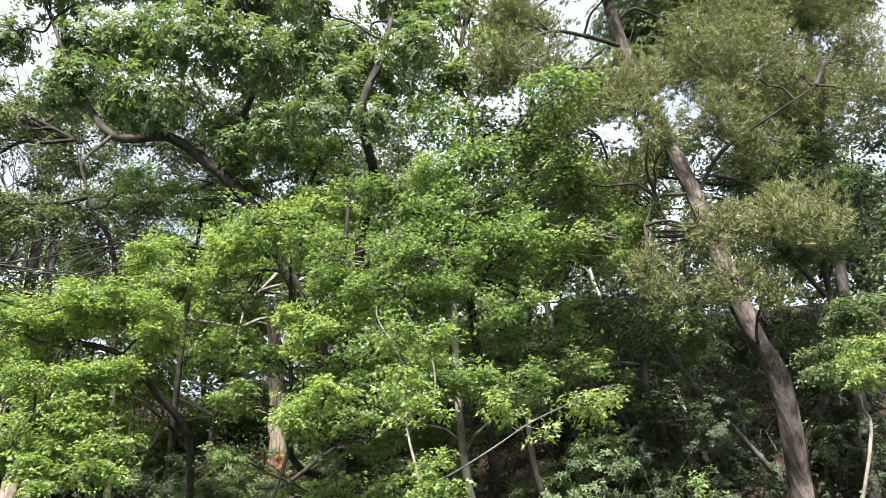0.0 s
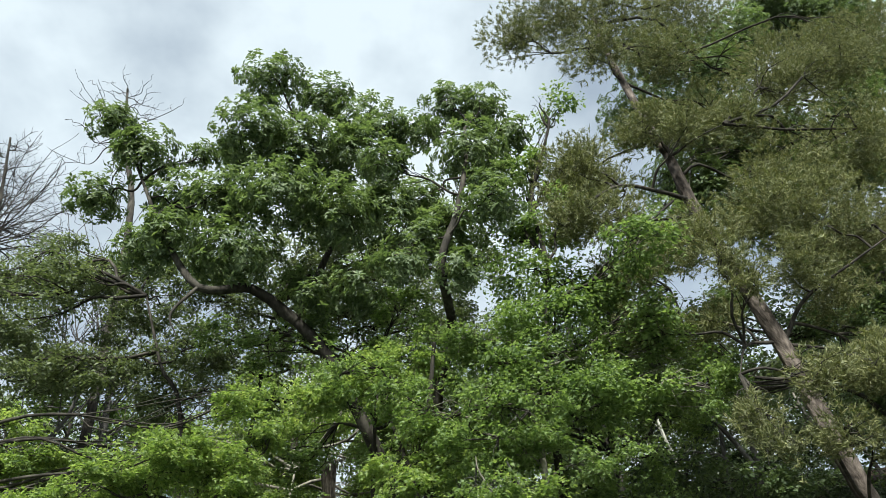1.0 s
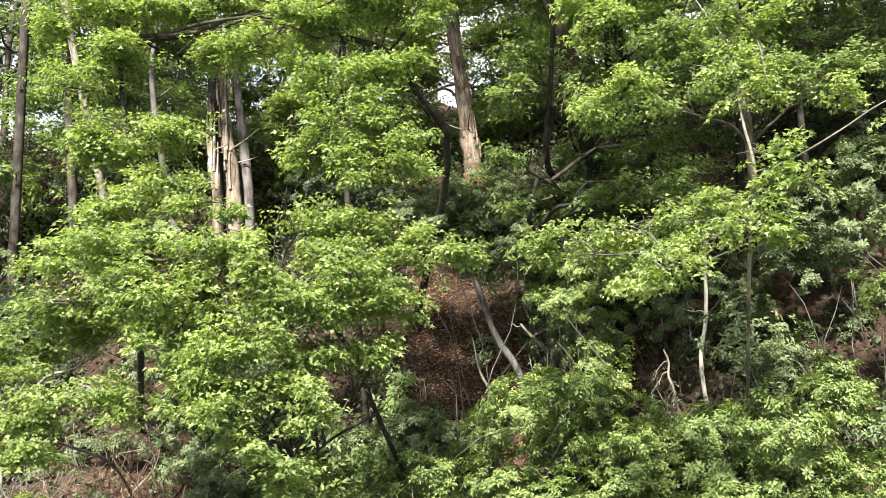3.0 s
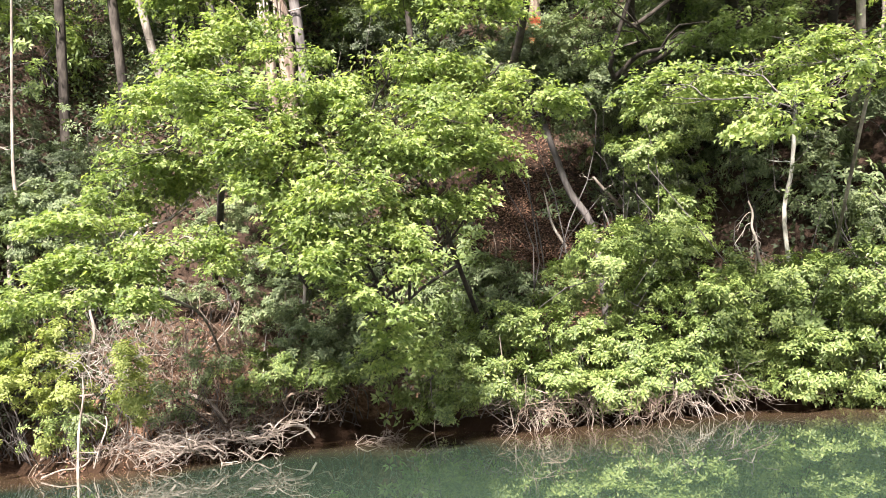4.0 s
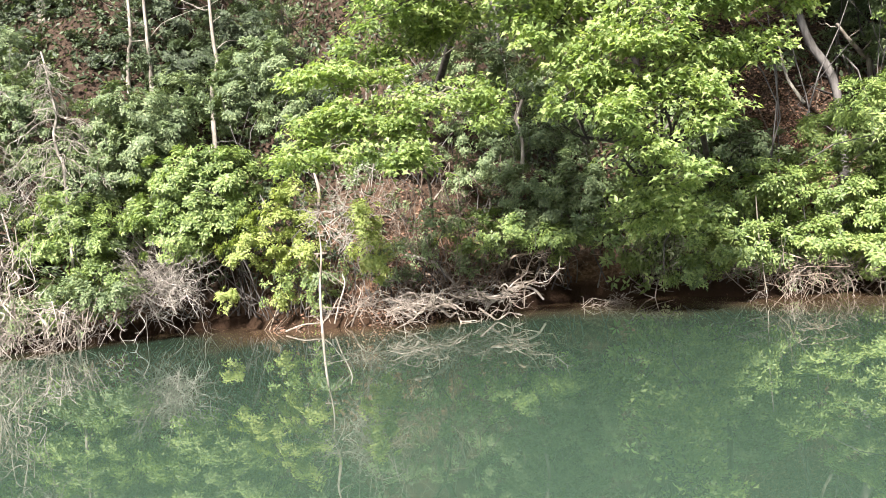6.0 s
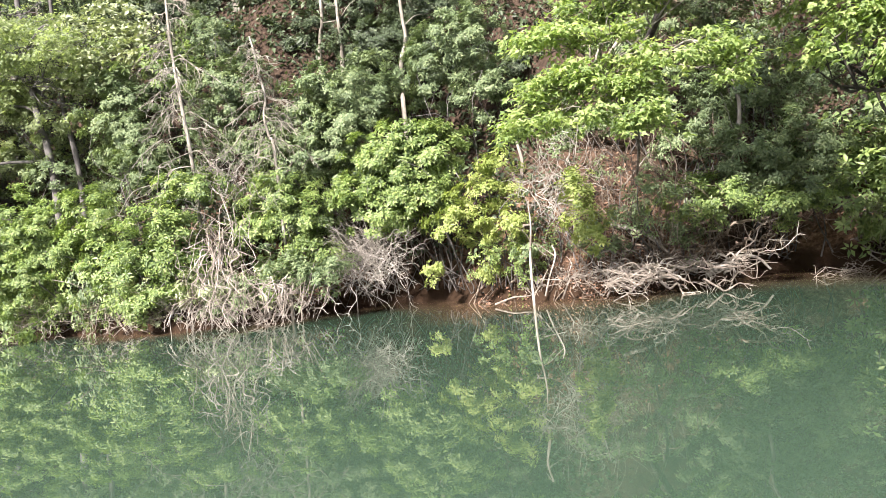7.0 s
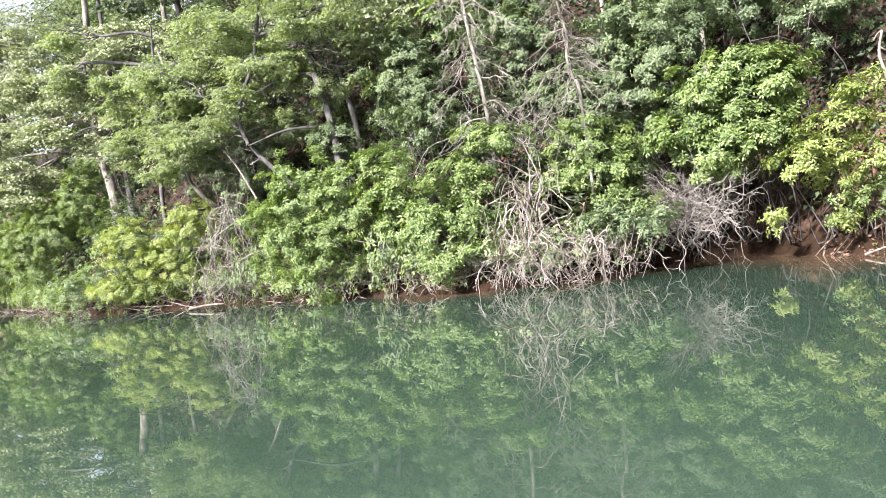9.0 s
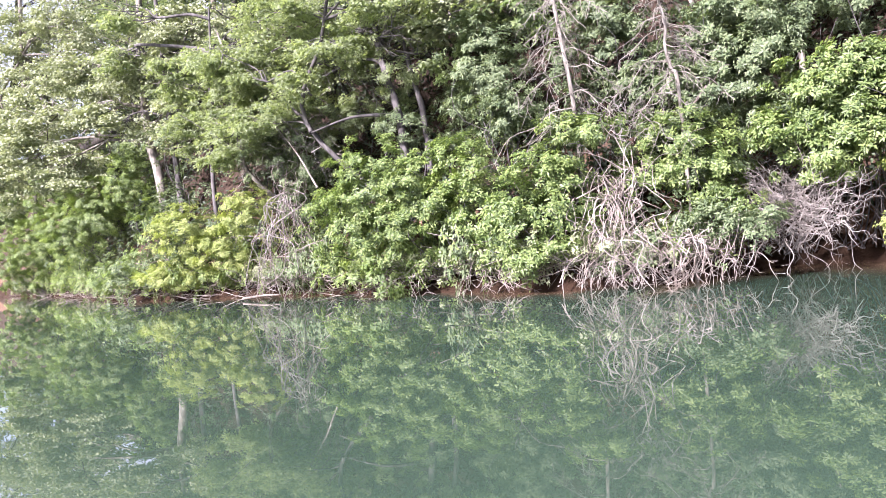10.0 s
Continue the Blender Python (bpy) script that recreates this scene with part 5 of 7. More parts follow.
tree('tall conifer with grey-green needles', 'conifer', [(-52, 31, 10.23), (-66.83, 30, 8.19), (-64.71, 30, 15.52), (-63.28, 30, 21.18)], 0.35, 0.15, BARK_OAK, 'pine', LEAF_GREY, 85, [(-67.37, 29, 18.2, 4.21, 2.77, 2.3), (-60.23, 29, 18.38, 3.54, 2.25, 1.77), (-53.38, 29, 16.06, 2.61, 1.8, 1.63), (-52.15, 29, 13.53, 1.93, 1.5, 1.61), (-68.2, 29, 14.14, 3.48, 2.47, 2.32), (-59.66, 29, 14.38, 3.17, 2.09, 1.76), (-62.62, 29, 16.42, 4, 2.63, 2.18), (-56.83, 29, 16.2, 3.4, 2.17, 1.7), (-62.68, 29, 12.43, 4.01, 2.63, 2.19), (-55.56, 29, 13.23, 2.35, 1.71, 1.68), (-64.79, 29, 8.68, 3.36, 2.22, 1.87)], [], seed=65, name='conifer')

# rhododendrons and laurels along the bank
shrub('bright green rhododendron bush overhanging the water', [(-1.5, 17.2, 3.24, 1.05, 0.83, 0.7), (-2.37, 17.2, 2.73, 0.93, 0.72, 0.58), (-1.13, 17.2, 2.39, 1.04, 0.77, 0.58)], seed=66, group='rhododendrons along the bank')
shrub('bright green rhododendron bush overhanging the water', [(-0.19, 18.05, 4.25, 0.74, 0.59, 0.5), (-0.04, 18.05, 3.48, 0.74, 0.58, 0.49)], seed=67, group='rhododendrons along the bank')
shrub('bright green rhododendron bush overhanging the water', [(-2.83, 16.6, 1.7, 1, 0.74, 0.55), (-1.87, 16.6, 1.39, 1, 0.74, 0.55), (-3.47, 16.6, 0.98, 0.88, 0.63, 0.44)], seed=68, group='rhododendrons along the bank')
shrub('bright green rhododendron bush overhanging the water', [(-4.28, 16.4, 1.93, 0.88, 0.68, 0.55), (-5.08, 16.4, 1.56, 0.66, 0.52, 0.44), (-4.7, 16.4, 0.98, 0.98, 0.67, 0.44), (-5.28, 16.4, 0.6, 0.65, 0.5, 0.33)], seed=69, group='rhododendrons along the bank')
shrub('bright green rhododendron bush overhanging the water', [(-2.25, 16.3, 0.66, 1.08, 0.69, 0.38), (-1.24, 16.3, 0.9, 0.97, 0.67, 0.43), (-0.64, 16.3, 1.39, 0.87, 0.67, 0.54)], seed=70, group='rhododendrons along the bank')
shrub('bright green rhododendron bush overhanging the water', [(0.08, 16.6, 1, 0.55, 0.5, 0.44), (0.29, 16.6, 1.76, 0.55, 0.5, 0.44), (0.23, 16.6, 0.44, 0.44, 0.5, 0.33)], seed=71, group='rhododendrons along the bank')
shrub('bright green rhododendron bush overhanging the water', [(0.66, 17.2, 2.7, 0.58, 0.5, 0.46), (0.35, 17.2, 2.14, 0.46, 0.5, 0.35)], seed=72, group='rhododendrons along the bank')
shrub('bright green rhododendron bush overhanging the water', [(1.42, 16.2, 2.4, 0.87, 0.64, 0.49), (1.1, 16.2, 1.66, 0.76, 0.56, 0.43), (1.88, 16.2, 1.81, 0.76, 0.59, 0.49)], seed=73, group='rhododendrons along the bank')
shrub('bright green rhododendron bush overhanging the water', [(1.24, 15.6, 0.99, 0.82, 0.59, 0.41), (1.92, 15.6, 1.35, 0.62, 0.54, 0.52), (1.07, 15.6, 0.49, 0.82, 0.54, 0.31), (1.87, 15.6, 0.32, 0.51, 0.5, 0.41)], seed=74, group='rhododendrons along the bank')
shrub('bright green rhododendron bush overhanging the water', [(2.4, 15, 1.47, 0.79, 0.66, 0.59), (2.27, 15, 0.6, 0.79, 0.61, 0.49), (3.13, 15, 1.01, 0.89, 0.7, 0.59)], seed=75, group='rhododendrons along the bank')
shrub('dark leafy rhododendron thicket on the shaded slope', [(-0, 21.09, 7.58, 1.19, 0.98, 0.89), (1.08, 21.09, 6.72, 1.18, 0.98, 0.88), (-0.31, 21.09, 6.23, 1.04, 0.84, 0.74)], seed=76, leaf=LEAF_LAUREL, group='rhododendrons along the bank')
shrub('dark leafy rhododendron thicket on the shaded slope', [(1.78, 20.28, 7.44, 0.99, 0.88, 0.85), (2.19, 20.28, 6.23, 0.98, 0.8, 0.71), (0.94, 20.28, 5.33, 0.7, 0.6, 0.56)], seed=77, leaf=LEAF_LAUREL, group='rhododendrons along the bank')
shrub('dark leafy rhododendron thicket on the shaded slope', [(3.76, 18.76, 4.96, 0.9, 0.8, 0.77), (3.98, 18.76, 3.77, 0.9, 0.79, 0.77), (3.23, 18.76, 3.96, 0.64, 0.61, 0.64), (3.71, 18.76, 2.87, 0.76, 0.61, 0.51)], seed=78, leaf=LEAF_LAUREL, group='rhododendrons along the bank')
shrub('dark leafy rhododendron thicket on the shaded slope', [(0.89, 21.91, 9.39, 1.4, 1.11, 0.93), (2.62, 21.91, 9.4, 1.4, 1.11, 0.93), (3.86, 21.91, 8.16, 1.09, 0.95, 0.92), (-0.24, 21.91, 9, 0.93, 0.88, 0.93)], seed=79, leaf=LEAF_OAK, group='rhododendrons along the bank')
shrub('leafy laurel covering the shaded slope', puffs(18.6, [(-0.9, 7.3, 0.68), (0.1, 5.9, 0.8), (1.2, 6.5, 0.81), (1.8, 5.2, 0.66), (2.6, 4.6, 0.72), (3.5, 5.9, 0.8), (4.4, 5.0, 0.79), (5.6, 6.0, 0.81), (5.6, 4.3, 0.78), (6.6, 5.1, 0.79), (3.7, 3.7, 0.71), (-0.7, 4.9, 0.59)], 631), seed=631, kind='laurel', leaf=LEAF_LAUREL, density=520, group='rhododendrons along the bank')
shrub('bright green rhododendron bank above the water', puffs(16.5, [(-2.4, 3.1, 0.55), (-1.5, 3.3, 0.56), (-0.6, 3.4, 0.5), (-1.4, 2.4, 0.66), (-0.3, 2.2, 0.65), (0.8, 2.2, 0.66), (1.9, 2.2, 0.71), (3.1, 2.5, 0.66), (4.1, 3.0, 0.67), (4.6, 2.1, 0.66), (3.4, 1.6, 0.65), (2.3, 1.3, 0.65)], 632), seed=632, density=430, group='rhododendrons along the bank')
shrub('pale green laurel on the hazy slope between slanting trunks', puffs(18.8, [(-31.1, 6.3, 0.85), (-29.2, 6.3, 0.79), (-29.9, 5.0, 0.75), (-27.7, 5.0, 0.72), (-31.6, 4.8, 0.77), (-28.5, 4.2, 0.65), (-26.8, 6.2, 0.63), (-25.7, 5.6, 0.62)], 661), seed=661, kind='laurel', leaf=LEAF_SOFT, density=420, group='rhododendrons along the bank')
shrub('grey-green laurel covering the slope above the bank', puffs(18.4, [(-25.6, 4.2, 0.64), (-24.5, 4.8, 0.62), (-23.7, 4.2, 0.61), (-22.9, 5.0, 0.65), (-22.9, 3.8, 0.58), (-21.8, 4.1, 0.59), (-21.0, 4.8, 0.58), (-20.3, 4.0, 0.57), (-20.3, 3.1, 0.55), (-21.6, 3.2, 0.53)], 662), seed=662, kind='laurel', leaf=LEAF_LAUREL, density=480, group='rhododendrons along the bank')
shrub('grey-green laurel high on the slope', puffs(20.6, [(-23.2, 7.0, 0.72), (-21.9, 6.2, 0.65), (-20.4, 6.7, 0.68), (-19.4, 6.0, 0.67), (-18.7, 6.6, 0.61), (-17.9, 5.7, 0.6), (-21.0, 7.3, 0.64), (-16.9, 6.0, 0.56), (-24.5, 6.7, 0.68)], 663), seed=663, kind='laurel', leaf=LEAF_LAUREL, density=380, group='rhododendrons along the bank')
shrub('evergreen thicket under the pine with shade-dark leaves', puffs(19.5, [(8.4, 13.6, 1.23), (10.4, 14.0, 1.26), (12.1, 13.4, 1.25), (8.6, 11.6, 1.17), (10.5, 11.5, 1.27), (12.0, 11.0, 1.18), (15.8, 11.9, 1.41), (15.9, 10.0, 1.34), (14.3, 10.5, 1.01)], 601), seed=601, leaf=LEAF_SHADE, density=260, group='rhododendrons along the bank')
shrub('evergreen thicket under the pine with shade-dark leaves', puffs(18.2, [(6.6, 9.2, 1.03), (7.9, 8.7, 1.09), (9.6, 8.7, 1.11), (11.1, 8.4, 0.89), (13.4, 8.2, 1.2), (14.1, 7.3, 1.03), (8.2, 7.4, 0.98), (9.9, 7.1, 0.99)], 602), seed=602, leaf=LEAF_SHADE, density=260, group='rhododendrons along the bank')
shrub('evergreen thicket behind the maples with shade-dark leaves', puffs(22.5, [(-4.1, 9.9, 1.0), (-2.8, 9.4, 0.92), (0.2, 9.2, 1.17), (1.7, 9.8, 1.02), (-5.4, 10.5, 0.93), (3.2, 10.4, 1.04), (-6.7, 10.5, 0.92)], 603), seed=603, leaf=LEAF_SHADE, density=230, group='rhododendrons along the bank')
shrub('leafy thicket under the tall trees, shade in its leaf colour', [(-22.23, 22.5, 9.22, 1.66, 1.26, 1), (-20.14, 22.5, 8.47, 1.47, 1.17, 0.98), (-18.04, 22.5, 8.55, 1.46, 1.15, 0.97), (-21.28, 22.5, 7.61, 1.32, 0.94, 0.66)], seed=80, leaf=LEAF_SHADE, group='rhododendrons along the bank')
shrub('yellow-green sprigs hanging over the wet clay', [(-13.61, 17.3, 0.81, 0.32, 0.5, 0.34), (-13.73, 17.3, 1.38, 0.34, 0.5, 0.28), (-14.66, 17.3, 0.79, 0.29, 0.5, 0.17)], seed=81, kind='laurel', leaf=LEAF_YELLOW, density=300, group='rhododendrons along the bank')
shrub('leafy thicket under the tall trees, shade in its leaf colour', [(-15.87, 22, 7.52, 1.25, 1.04, 0.94), (-24.04, 22, 8.96, 1.64, 1.33, 1.15), (-17.07, 22, 7.03, 1.1, 0.82, 0.63)], seed=82, leaf=LEAF_SHADE, group='rhododendrons along the bank')
shrub('leafy thicket under the tall trees, shade in its leaf colour', [(-19.35, 21.5, 7.07, 1.39, 1.1, 0.92), (-17.29, 21.5, 6.61, 1.33, 0.98, 0.74), (-15.42, 21.5, 6.05, 1.27, 0.94, 0.71), (-13.29, 21.5, 5.58, 1.08, 0.83, 0.67)], seed=83, leaf=LEAF_SHADE, group='rhododendrons along the bank')
shrub('leafy thicket under the tall trees, shade in its leaf colour', [(-26.9, 21.5, 8.04, 1.6, 1.27, 1.07), (-29.12, 21.5, 9.07, 1.67, 1.32, 1.11), (-21.81, 21.5, 7.46, 1.29, 1, 0.81)], seed=84, leaf=LEAF_SHADE, group='rhododendrons along the bank')
shrub('dark rhododendron under the maple branches', [(-4.25, 19.3, 3.26, 0.92, 0.69, 0.53), (-3.49, 19.3, 2.92, 0.92, 0.69, 0.53), (-5.22, 19.3, 2.81, 0.79, 0.62, 0.53)], seed=85, leaf=LEAF_LAUREL, group='rhododendrons along the bank')
shrub('dark rhododendron thicket below the maples', [(-2.95, 18.86, 7.87, 1.11, 0.79, 0.55), (-3.78, 18.86, 8.2, 0.97, 0.73, 0.56), (-1.9, 18.86, 7.23, 1.1, 0.84, 0.68), (-0.86, 18.86, 7.89, 1.12, 0.86, 0.7)], seed=86, leaf=LEAF_LAUREL, group='rhododendrons along the bank')
shrub('dark rhododendron thicket below the maples', [(0.74, 19.56, 8.52, 1.17, 0.91, 0.73), (0.1, 19.56, 9.36, 1.2, 0.86, 0.6), (1.88, 19.56, 8.14, 1.17, 0.91, 0.73)], seed=87, leaf=LEAF_LAUREL, group='rhododendrons along the bank')
shrub('green rhododendron thicket on the slope', [(0.14, 17.74, 6.21, 1.15, 0.78, 0.51), (1.51, 17.74, 6.66, 1.04, 0.74, 0.52), (-0.83, 17.74, 5.51, 0.99, 0.71, 0.5)], seed=88, group='rhododendrons along the bank')
shrub('green rhododendron thicket on the slope', [(4.83, 16.81, 6.93, 1.01, 0.79, 0.63), (6.12, 16.81, 7.68, 0.91, 0.74, 0.65), (3.98, 16.81, 5.7, 0.97, 0.75, 0.61), (5.5, 16.81, 6.1, 0.87, 0.7, 0.62)], seed=89, leaf=LEAF_LAUREL, group='rhododendrons along the bank')
shrub('bright green rhododendron bush on the slope', [(6.16, 15.71, 4.21, 0.77, 0.63, 0.55), (5.29, 15.71, 4.71, 0.67, 0.53, 0.45), (6.76, 15.71, 5.19, 0.69, 0.55, 0.46)], seed=90, group='rhododendrons along the bank')
shrub('laurel bush with small leaves beside the clay bank', [(-7.77, 18.2, 1.85, 0.97, 0.75, 0.61), (-8.46, 18.2, 2.39, 0.85, 0.69, 0.61), (-7.23, 18.2, 2.54, 0.73, 0.58, 0.49)], seed=91, kind='laurel', leaf=LEAF_LAUREL, density=700, group='rhododendrons along the bank')
shrub('laurel bush with small leaves beside the clay bank', [(-7.67, 17.6, 1.35, 0.82, 0.56, 0.35), (-8.82, 17.6, 1.68, 0.59, 0.5, 0.41), (-9.54, 17.6, 1.61, 0.59, 0.5, 0.47)], seed=92, kind='laurel', leaf=LEAF_RHODO, density=600, group='rhododendrons along the bank')
shrub('brown-green laurel hanging over the clay bank', [(-9.12, 19.2, 3.41, 0.78, 0.68, 0.65), (-8.06, 19.2, 3.71, 0.91, 0.74, 0.65), (-9.6, 19.2, 4.1, 0.65, 0.56, 0.52)], seed=93, kind='laurel', leaf=LEAF_LAUREL, density=500, group='rhododendrons along the bank')
shrub('sparse brown-green laurel sprigs on the clay', [(-10.55, 17.9, 1.57, 0.42, 0.5, 0.3), (-9.62, 17.9, 1.02, 0.54, 0.5, 0.36), (-11.09, 17.9, 0.89, 0.42, 0.5, 0.24)], seed=94, kind='laurel', leaf=LEAF_LAUREL, density=260, group='rhododendrons along the bank')
shrub('leafy laurel at the top of the clay bank', [(-11.98, 19.6, 3.55, 0.67, 0.5, 0.33), (-10.77, 19.6, 3.58, 0.67, 0.5, 0.33), (-9.74, 19.6, 2.97, 0.66, 0.54, 0.46)], seed=95, kind='laurel', leaf=LEAF_LAUREL, density=420, group='rhododendrons along the bank')
shrub('leafy laurel thicket behind the maple sprays', [(-10.5, 19.9, 5.27, 0.96, 0.72, 0.55), (-9.23, 19.9, 5.71, 1.1, 0.82, 0.62), (-7.89, 19.9, 5.04, 0.96, 0.75, 0.62), (-6.88, 19.9, 3.97, 0.82, 0.65, 0.55), (-10.14, 19.9, 6.65, 1.11, 0.82, 0.62), (-8.19, 19.9, 6.61, 1.11, 0.82, 0.62)], seed=96, kind='laurel', leaf=LEAF_LAUREL, density=420, group='rhododendrons along the bank')
shrub('yellow-green bush on the clay bank', [(-11.3, 16.2, 1.41, 0.54, 0.5, 0.43), (-11.47, 16.2, 2.07, 0.43, 0.5, 0.32)], seed=97, kind='laurel', leaf=LEAF_YELLOW, density=420, group='rhododendrons along the bank')
shrub('yellowing sapling leaves on the bank', [(-13.36, 16.8, 2.23, 0.68, 0.51, 0.4), (-13.85, 16.8, 1.71, 0.68, 0.5, 0.34), (-13.1, 16.8, 2.67, 0.45, 0.5, 0.28), (-12.95, 16.8, 1.52, 0.56, 0.5, 0.34)], seed=98, kind='rhodo', leaf=LEAF_YELLOW, density=330, group='rhododendrons along the bank')
shrub("green rhododendron bush at the water's edge", [(-15.22, 17.3, 2.51, 0.94, 0.72, 0.59), (-15.54, 17.3, 3.24, 0.82, 0.67, 0.59), (-14.45, 17.3, 3.27, 0.7, 0.61, 0.59), (-16.31, 17.3, 2.47, 0.71, 0.56, 0.47)], seed=99, group='rhododendrons along the bank')
shrub("green rhododendron bush at the water's edge", [(-15.15, 17.2, 2.92, 0.83, 0.73, 0.71), (-15.73, 17.2, 2.26, 0.84, 0.69, 0.6), (-14.7, 17.2, 2.39, 0.59, 0.56, 0.59), (-14.85, 17.2, 3.47, 0.71, 0.56, 0.47)], seed=100, group='rhododendrons along the bank')
shrub('grey-green laurel thicket on the slope', [(-17.56, 18.4, 4.48, 1.2, 0.88, 0.67), (-16.38, 18.4, 4.7, 0.91, 0.74, 0.65), (-18.52, 18.4, 3.94, 1.08, 0.84, 0.68), (-17.06, 18.4, 3.62, 1.05, 0.81, 0.66)], seed=101, kind='laurel', leaf=LEAF_LAUREL, density=650, group='rhododendrons along the bank')
shrub('grey-green laurel thicket on the slope', [(-14.97, 19.3, 5.28, 0.93, 0.82, 0.79), (-14.1, 19.3, 5.79, 1.04, 0.87, 0.78), (-13.67, 19.3, 4.68, 0.77, 0.67, 0.65)], seed=102, kind='laurel', leaf=LEAF_LAUREL, density=650, group='rhododendrons along the bank')
shrub("laurel thicket with grey stems at the water's edge", [(-18.83, 17, 1.94, 0.89, 0.72, 0.63), (-17.67, 17, 2.09, 0.74, 0.65, 0.62), (-18.02, 17, 2.75, 0.87, 0.65, 0.5), (-17.19, 17, 1.42, 0.61, 0.52, 0.49)], seed=103, kind='laurel', leaf=LEAF_RHODO, density=560, group='rhododendrons along the bank')
shrub("rounded bright green rhododendron bush at the water's edge", [(-24.81, 16.2, 2.57, 1.08, 0.89, 0.81), (-25.44, 16.2, 1.67, 1.1, 0.98, 0.96), (-24.27, 16.2, 1.32, 1.06, 0.94, 0.93), (-23.67, 16.2, 2.32, 0.78, 0.74, 0.78)], seed=104, group='rhododendrons along the bank')
shrub('bright green rhododendron bush overhanging the water', [(-22.51, 16.4, 2.71, 0.76, 0.66, 0.63), (-22.02, 16.4, 1.78, 0.75, 0.71, 0.75), (-22.92, 16.4, 1.73, 0.64, 0.67, 0.77)], seed=105, group='rhododendrons along the bank')
shrub('bright green rhododendron bush overhanging the water', [(-20.4, 16.3, 2.22, 0.82, 0.67, 0.59), (-21.01, 16.3, 1.45, 0.72, 0.63, 0.6), (-20.09, 16.3, 1.37, 0.7, 0.61, 0.58), (-19.69, 16.3, 2.95, 0.8, 0.6, 0.46)], seed=106, group='rhododendrons along the bank')
shrub('small yellow-green bush at the waterline', [(-20.7, 15.6, 0.7, 0.57, 0.5, 0.25), (-20.06, 15.6, 0.83, 0.45, 0.5, 0.22)], seed=107, kind='laurel', leaf=LEAF_RHODO, density=600, group='rhododendrons along the bank')
shrub('sparse brown-green laurel bush at the waterline', [(-18.54, 16.2, 0.7, 0.66, 0.5, 0.33), (-17.74, 16.2, 1.08, 0.64, 0.5, 0.42), (-17.03, 16.2, 0.92, 0.72, 0.54, 0.41), (-19.15, 16.2, 0.4, 0.56, 0.5, 0.28), (-16.43, 16.2, 0.98, 0.4, 0.5, 0.3)], seed=108, kind='laurel', leaf=LEAF_LAUREL, density=300, group='rhododendrons along the bank')
shrub('green rhododendron thicket on the slope', [(-18.39, 17.6, 2.83, 0.94, 0.72, 0.59), (-17.74, 17.6, 3.54, 0.91, 0.71, 0.57), (-17.64, 17.6, 2.04, 0.68, 0.6, 0.57)], seed=109, leaf=LEAF_LAUREL, group='rhododendrons along the bank')
shrub('green rhododendron thicket on the slope', [(-16.77, 17.9, 4.19, 0.9, 0.75, 0.67), (-16.44, 17.9, 2.91, 0.89, 0.69, 0.55), (-17.03, 17.9, 5.03, 0.9, 0.7, 0.56)], seed=110, leaf=LEAF_LAUREL, group='rhododendrons along the bank')
shrub('green rhododendron thicket on the slope', [(-22.67, 18, 4.81, 0.96, 0.78, 0.68), (-22.13, 18, 3.91, 0.81, 0.64, 0.54), (-22.75, 18, 5.64, 0.82, 0.71, 0.68)], seed=111, leaf=LEAF_LAUREL, group='rhododendrons along the bank')
shrub('green rhododendron thicket on the slope', [(-19.6, 18.3, 4.92, 0.76, 0.72, 0.76), (-19.15, 18.3, 4.09, 0.74, 0.59, 0.5), (-19.8, 18.3, 5.72, 0.89, 0.72, 0.63)], seed=112, leaf=LEAF_LAUREL, group='rhododendrons along the bank')
shrub('yellow-green rhododendron bush above the clay bank', [(-15.2, 17.4, 2.48, 0.72, 0.59, 0.51), (-14.69, 17.4, 3.12, 0.71, 0.57, 0.5), (-15.43, 17.4, 1.79, 0.52, 0.5, 0.31), (-14.57, 17.4, 2.3, 0.5, 0.5, 0.4)], seed=113, group='rhododendrons along the bank')
shrub("pale green bush at the water's edge", [(-33.85, 18, 1.88, 1.28, 1.04, 0.91), (-32.03, 18, 1.4, 1.05, 0.83, 0.7), (-34.87, 18, 0.83, 1.31, 0.84, 0.47), (-31.13, 18, 2.38, 1.03, 0.89, 0.86)], seed=114, kind='laurel', leaf=LEAF_YELLOW, density=520, group='rhododendrons along the bank')
shrub("green rhododendron bush at the water's edge", [(-44.48, 22, 3.65, 1.25, 1.3, 1.5), (-46.38, 22, 2.79, 1.54, 1.47, 1.54), (-42.26, 22, 4.66, 0.96, 1.03, 1.2)], seed=115, group='rhododendrons along the bank')
shrub("dark green bush at the far water's edge", [(-54.61, 25, 2.63, 1.85, 1.61, 1.55), (-57.69, 25, 1.86, 1.93, 1.53, 1.29), (-53.08, 25, 4.96, 1.51, 1.44, 1.51), (-57.81, 25, 4.45, 1.93, 1.68, 1.61)], seed=116, group='rhododendrons along the bank')
shrub('brown-green laurel thicket with dry twigs', [(-30.34, 18.6, 4.01, 1.2, 0.9, 0.69), (-29, 18.6, 3.51, 1, 0.87, 0.83), (-29.28, 18.6, 4.88, 1.34, 0.95, 0.67)], seed=117, kind='laurel', leaf=LEAF_LAUREL, density=480, group='rhododendrons along the bank')

# ---- the water's edge: dead wood, roots and overhanging scrub ----
g7 = np.random.default_rng(71)


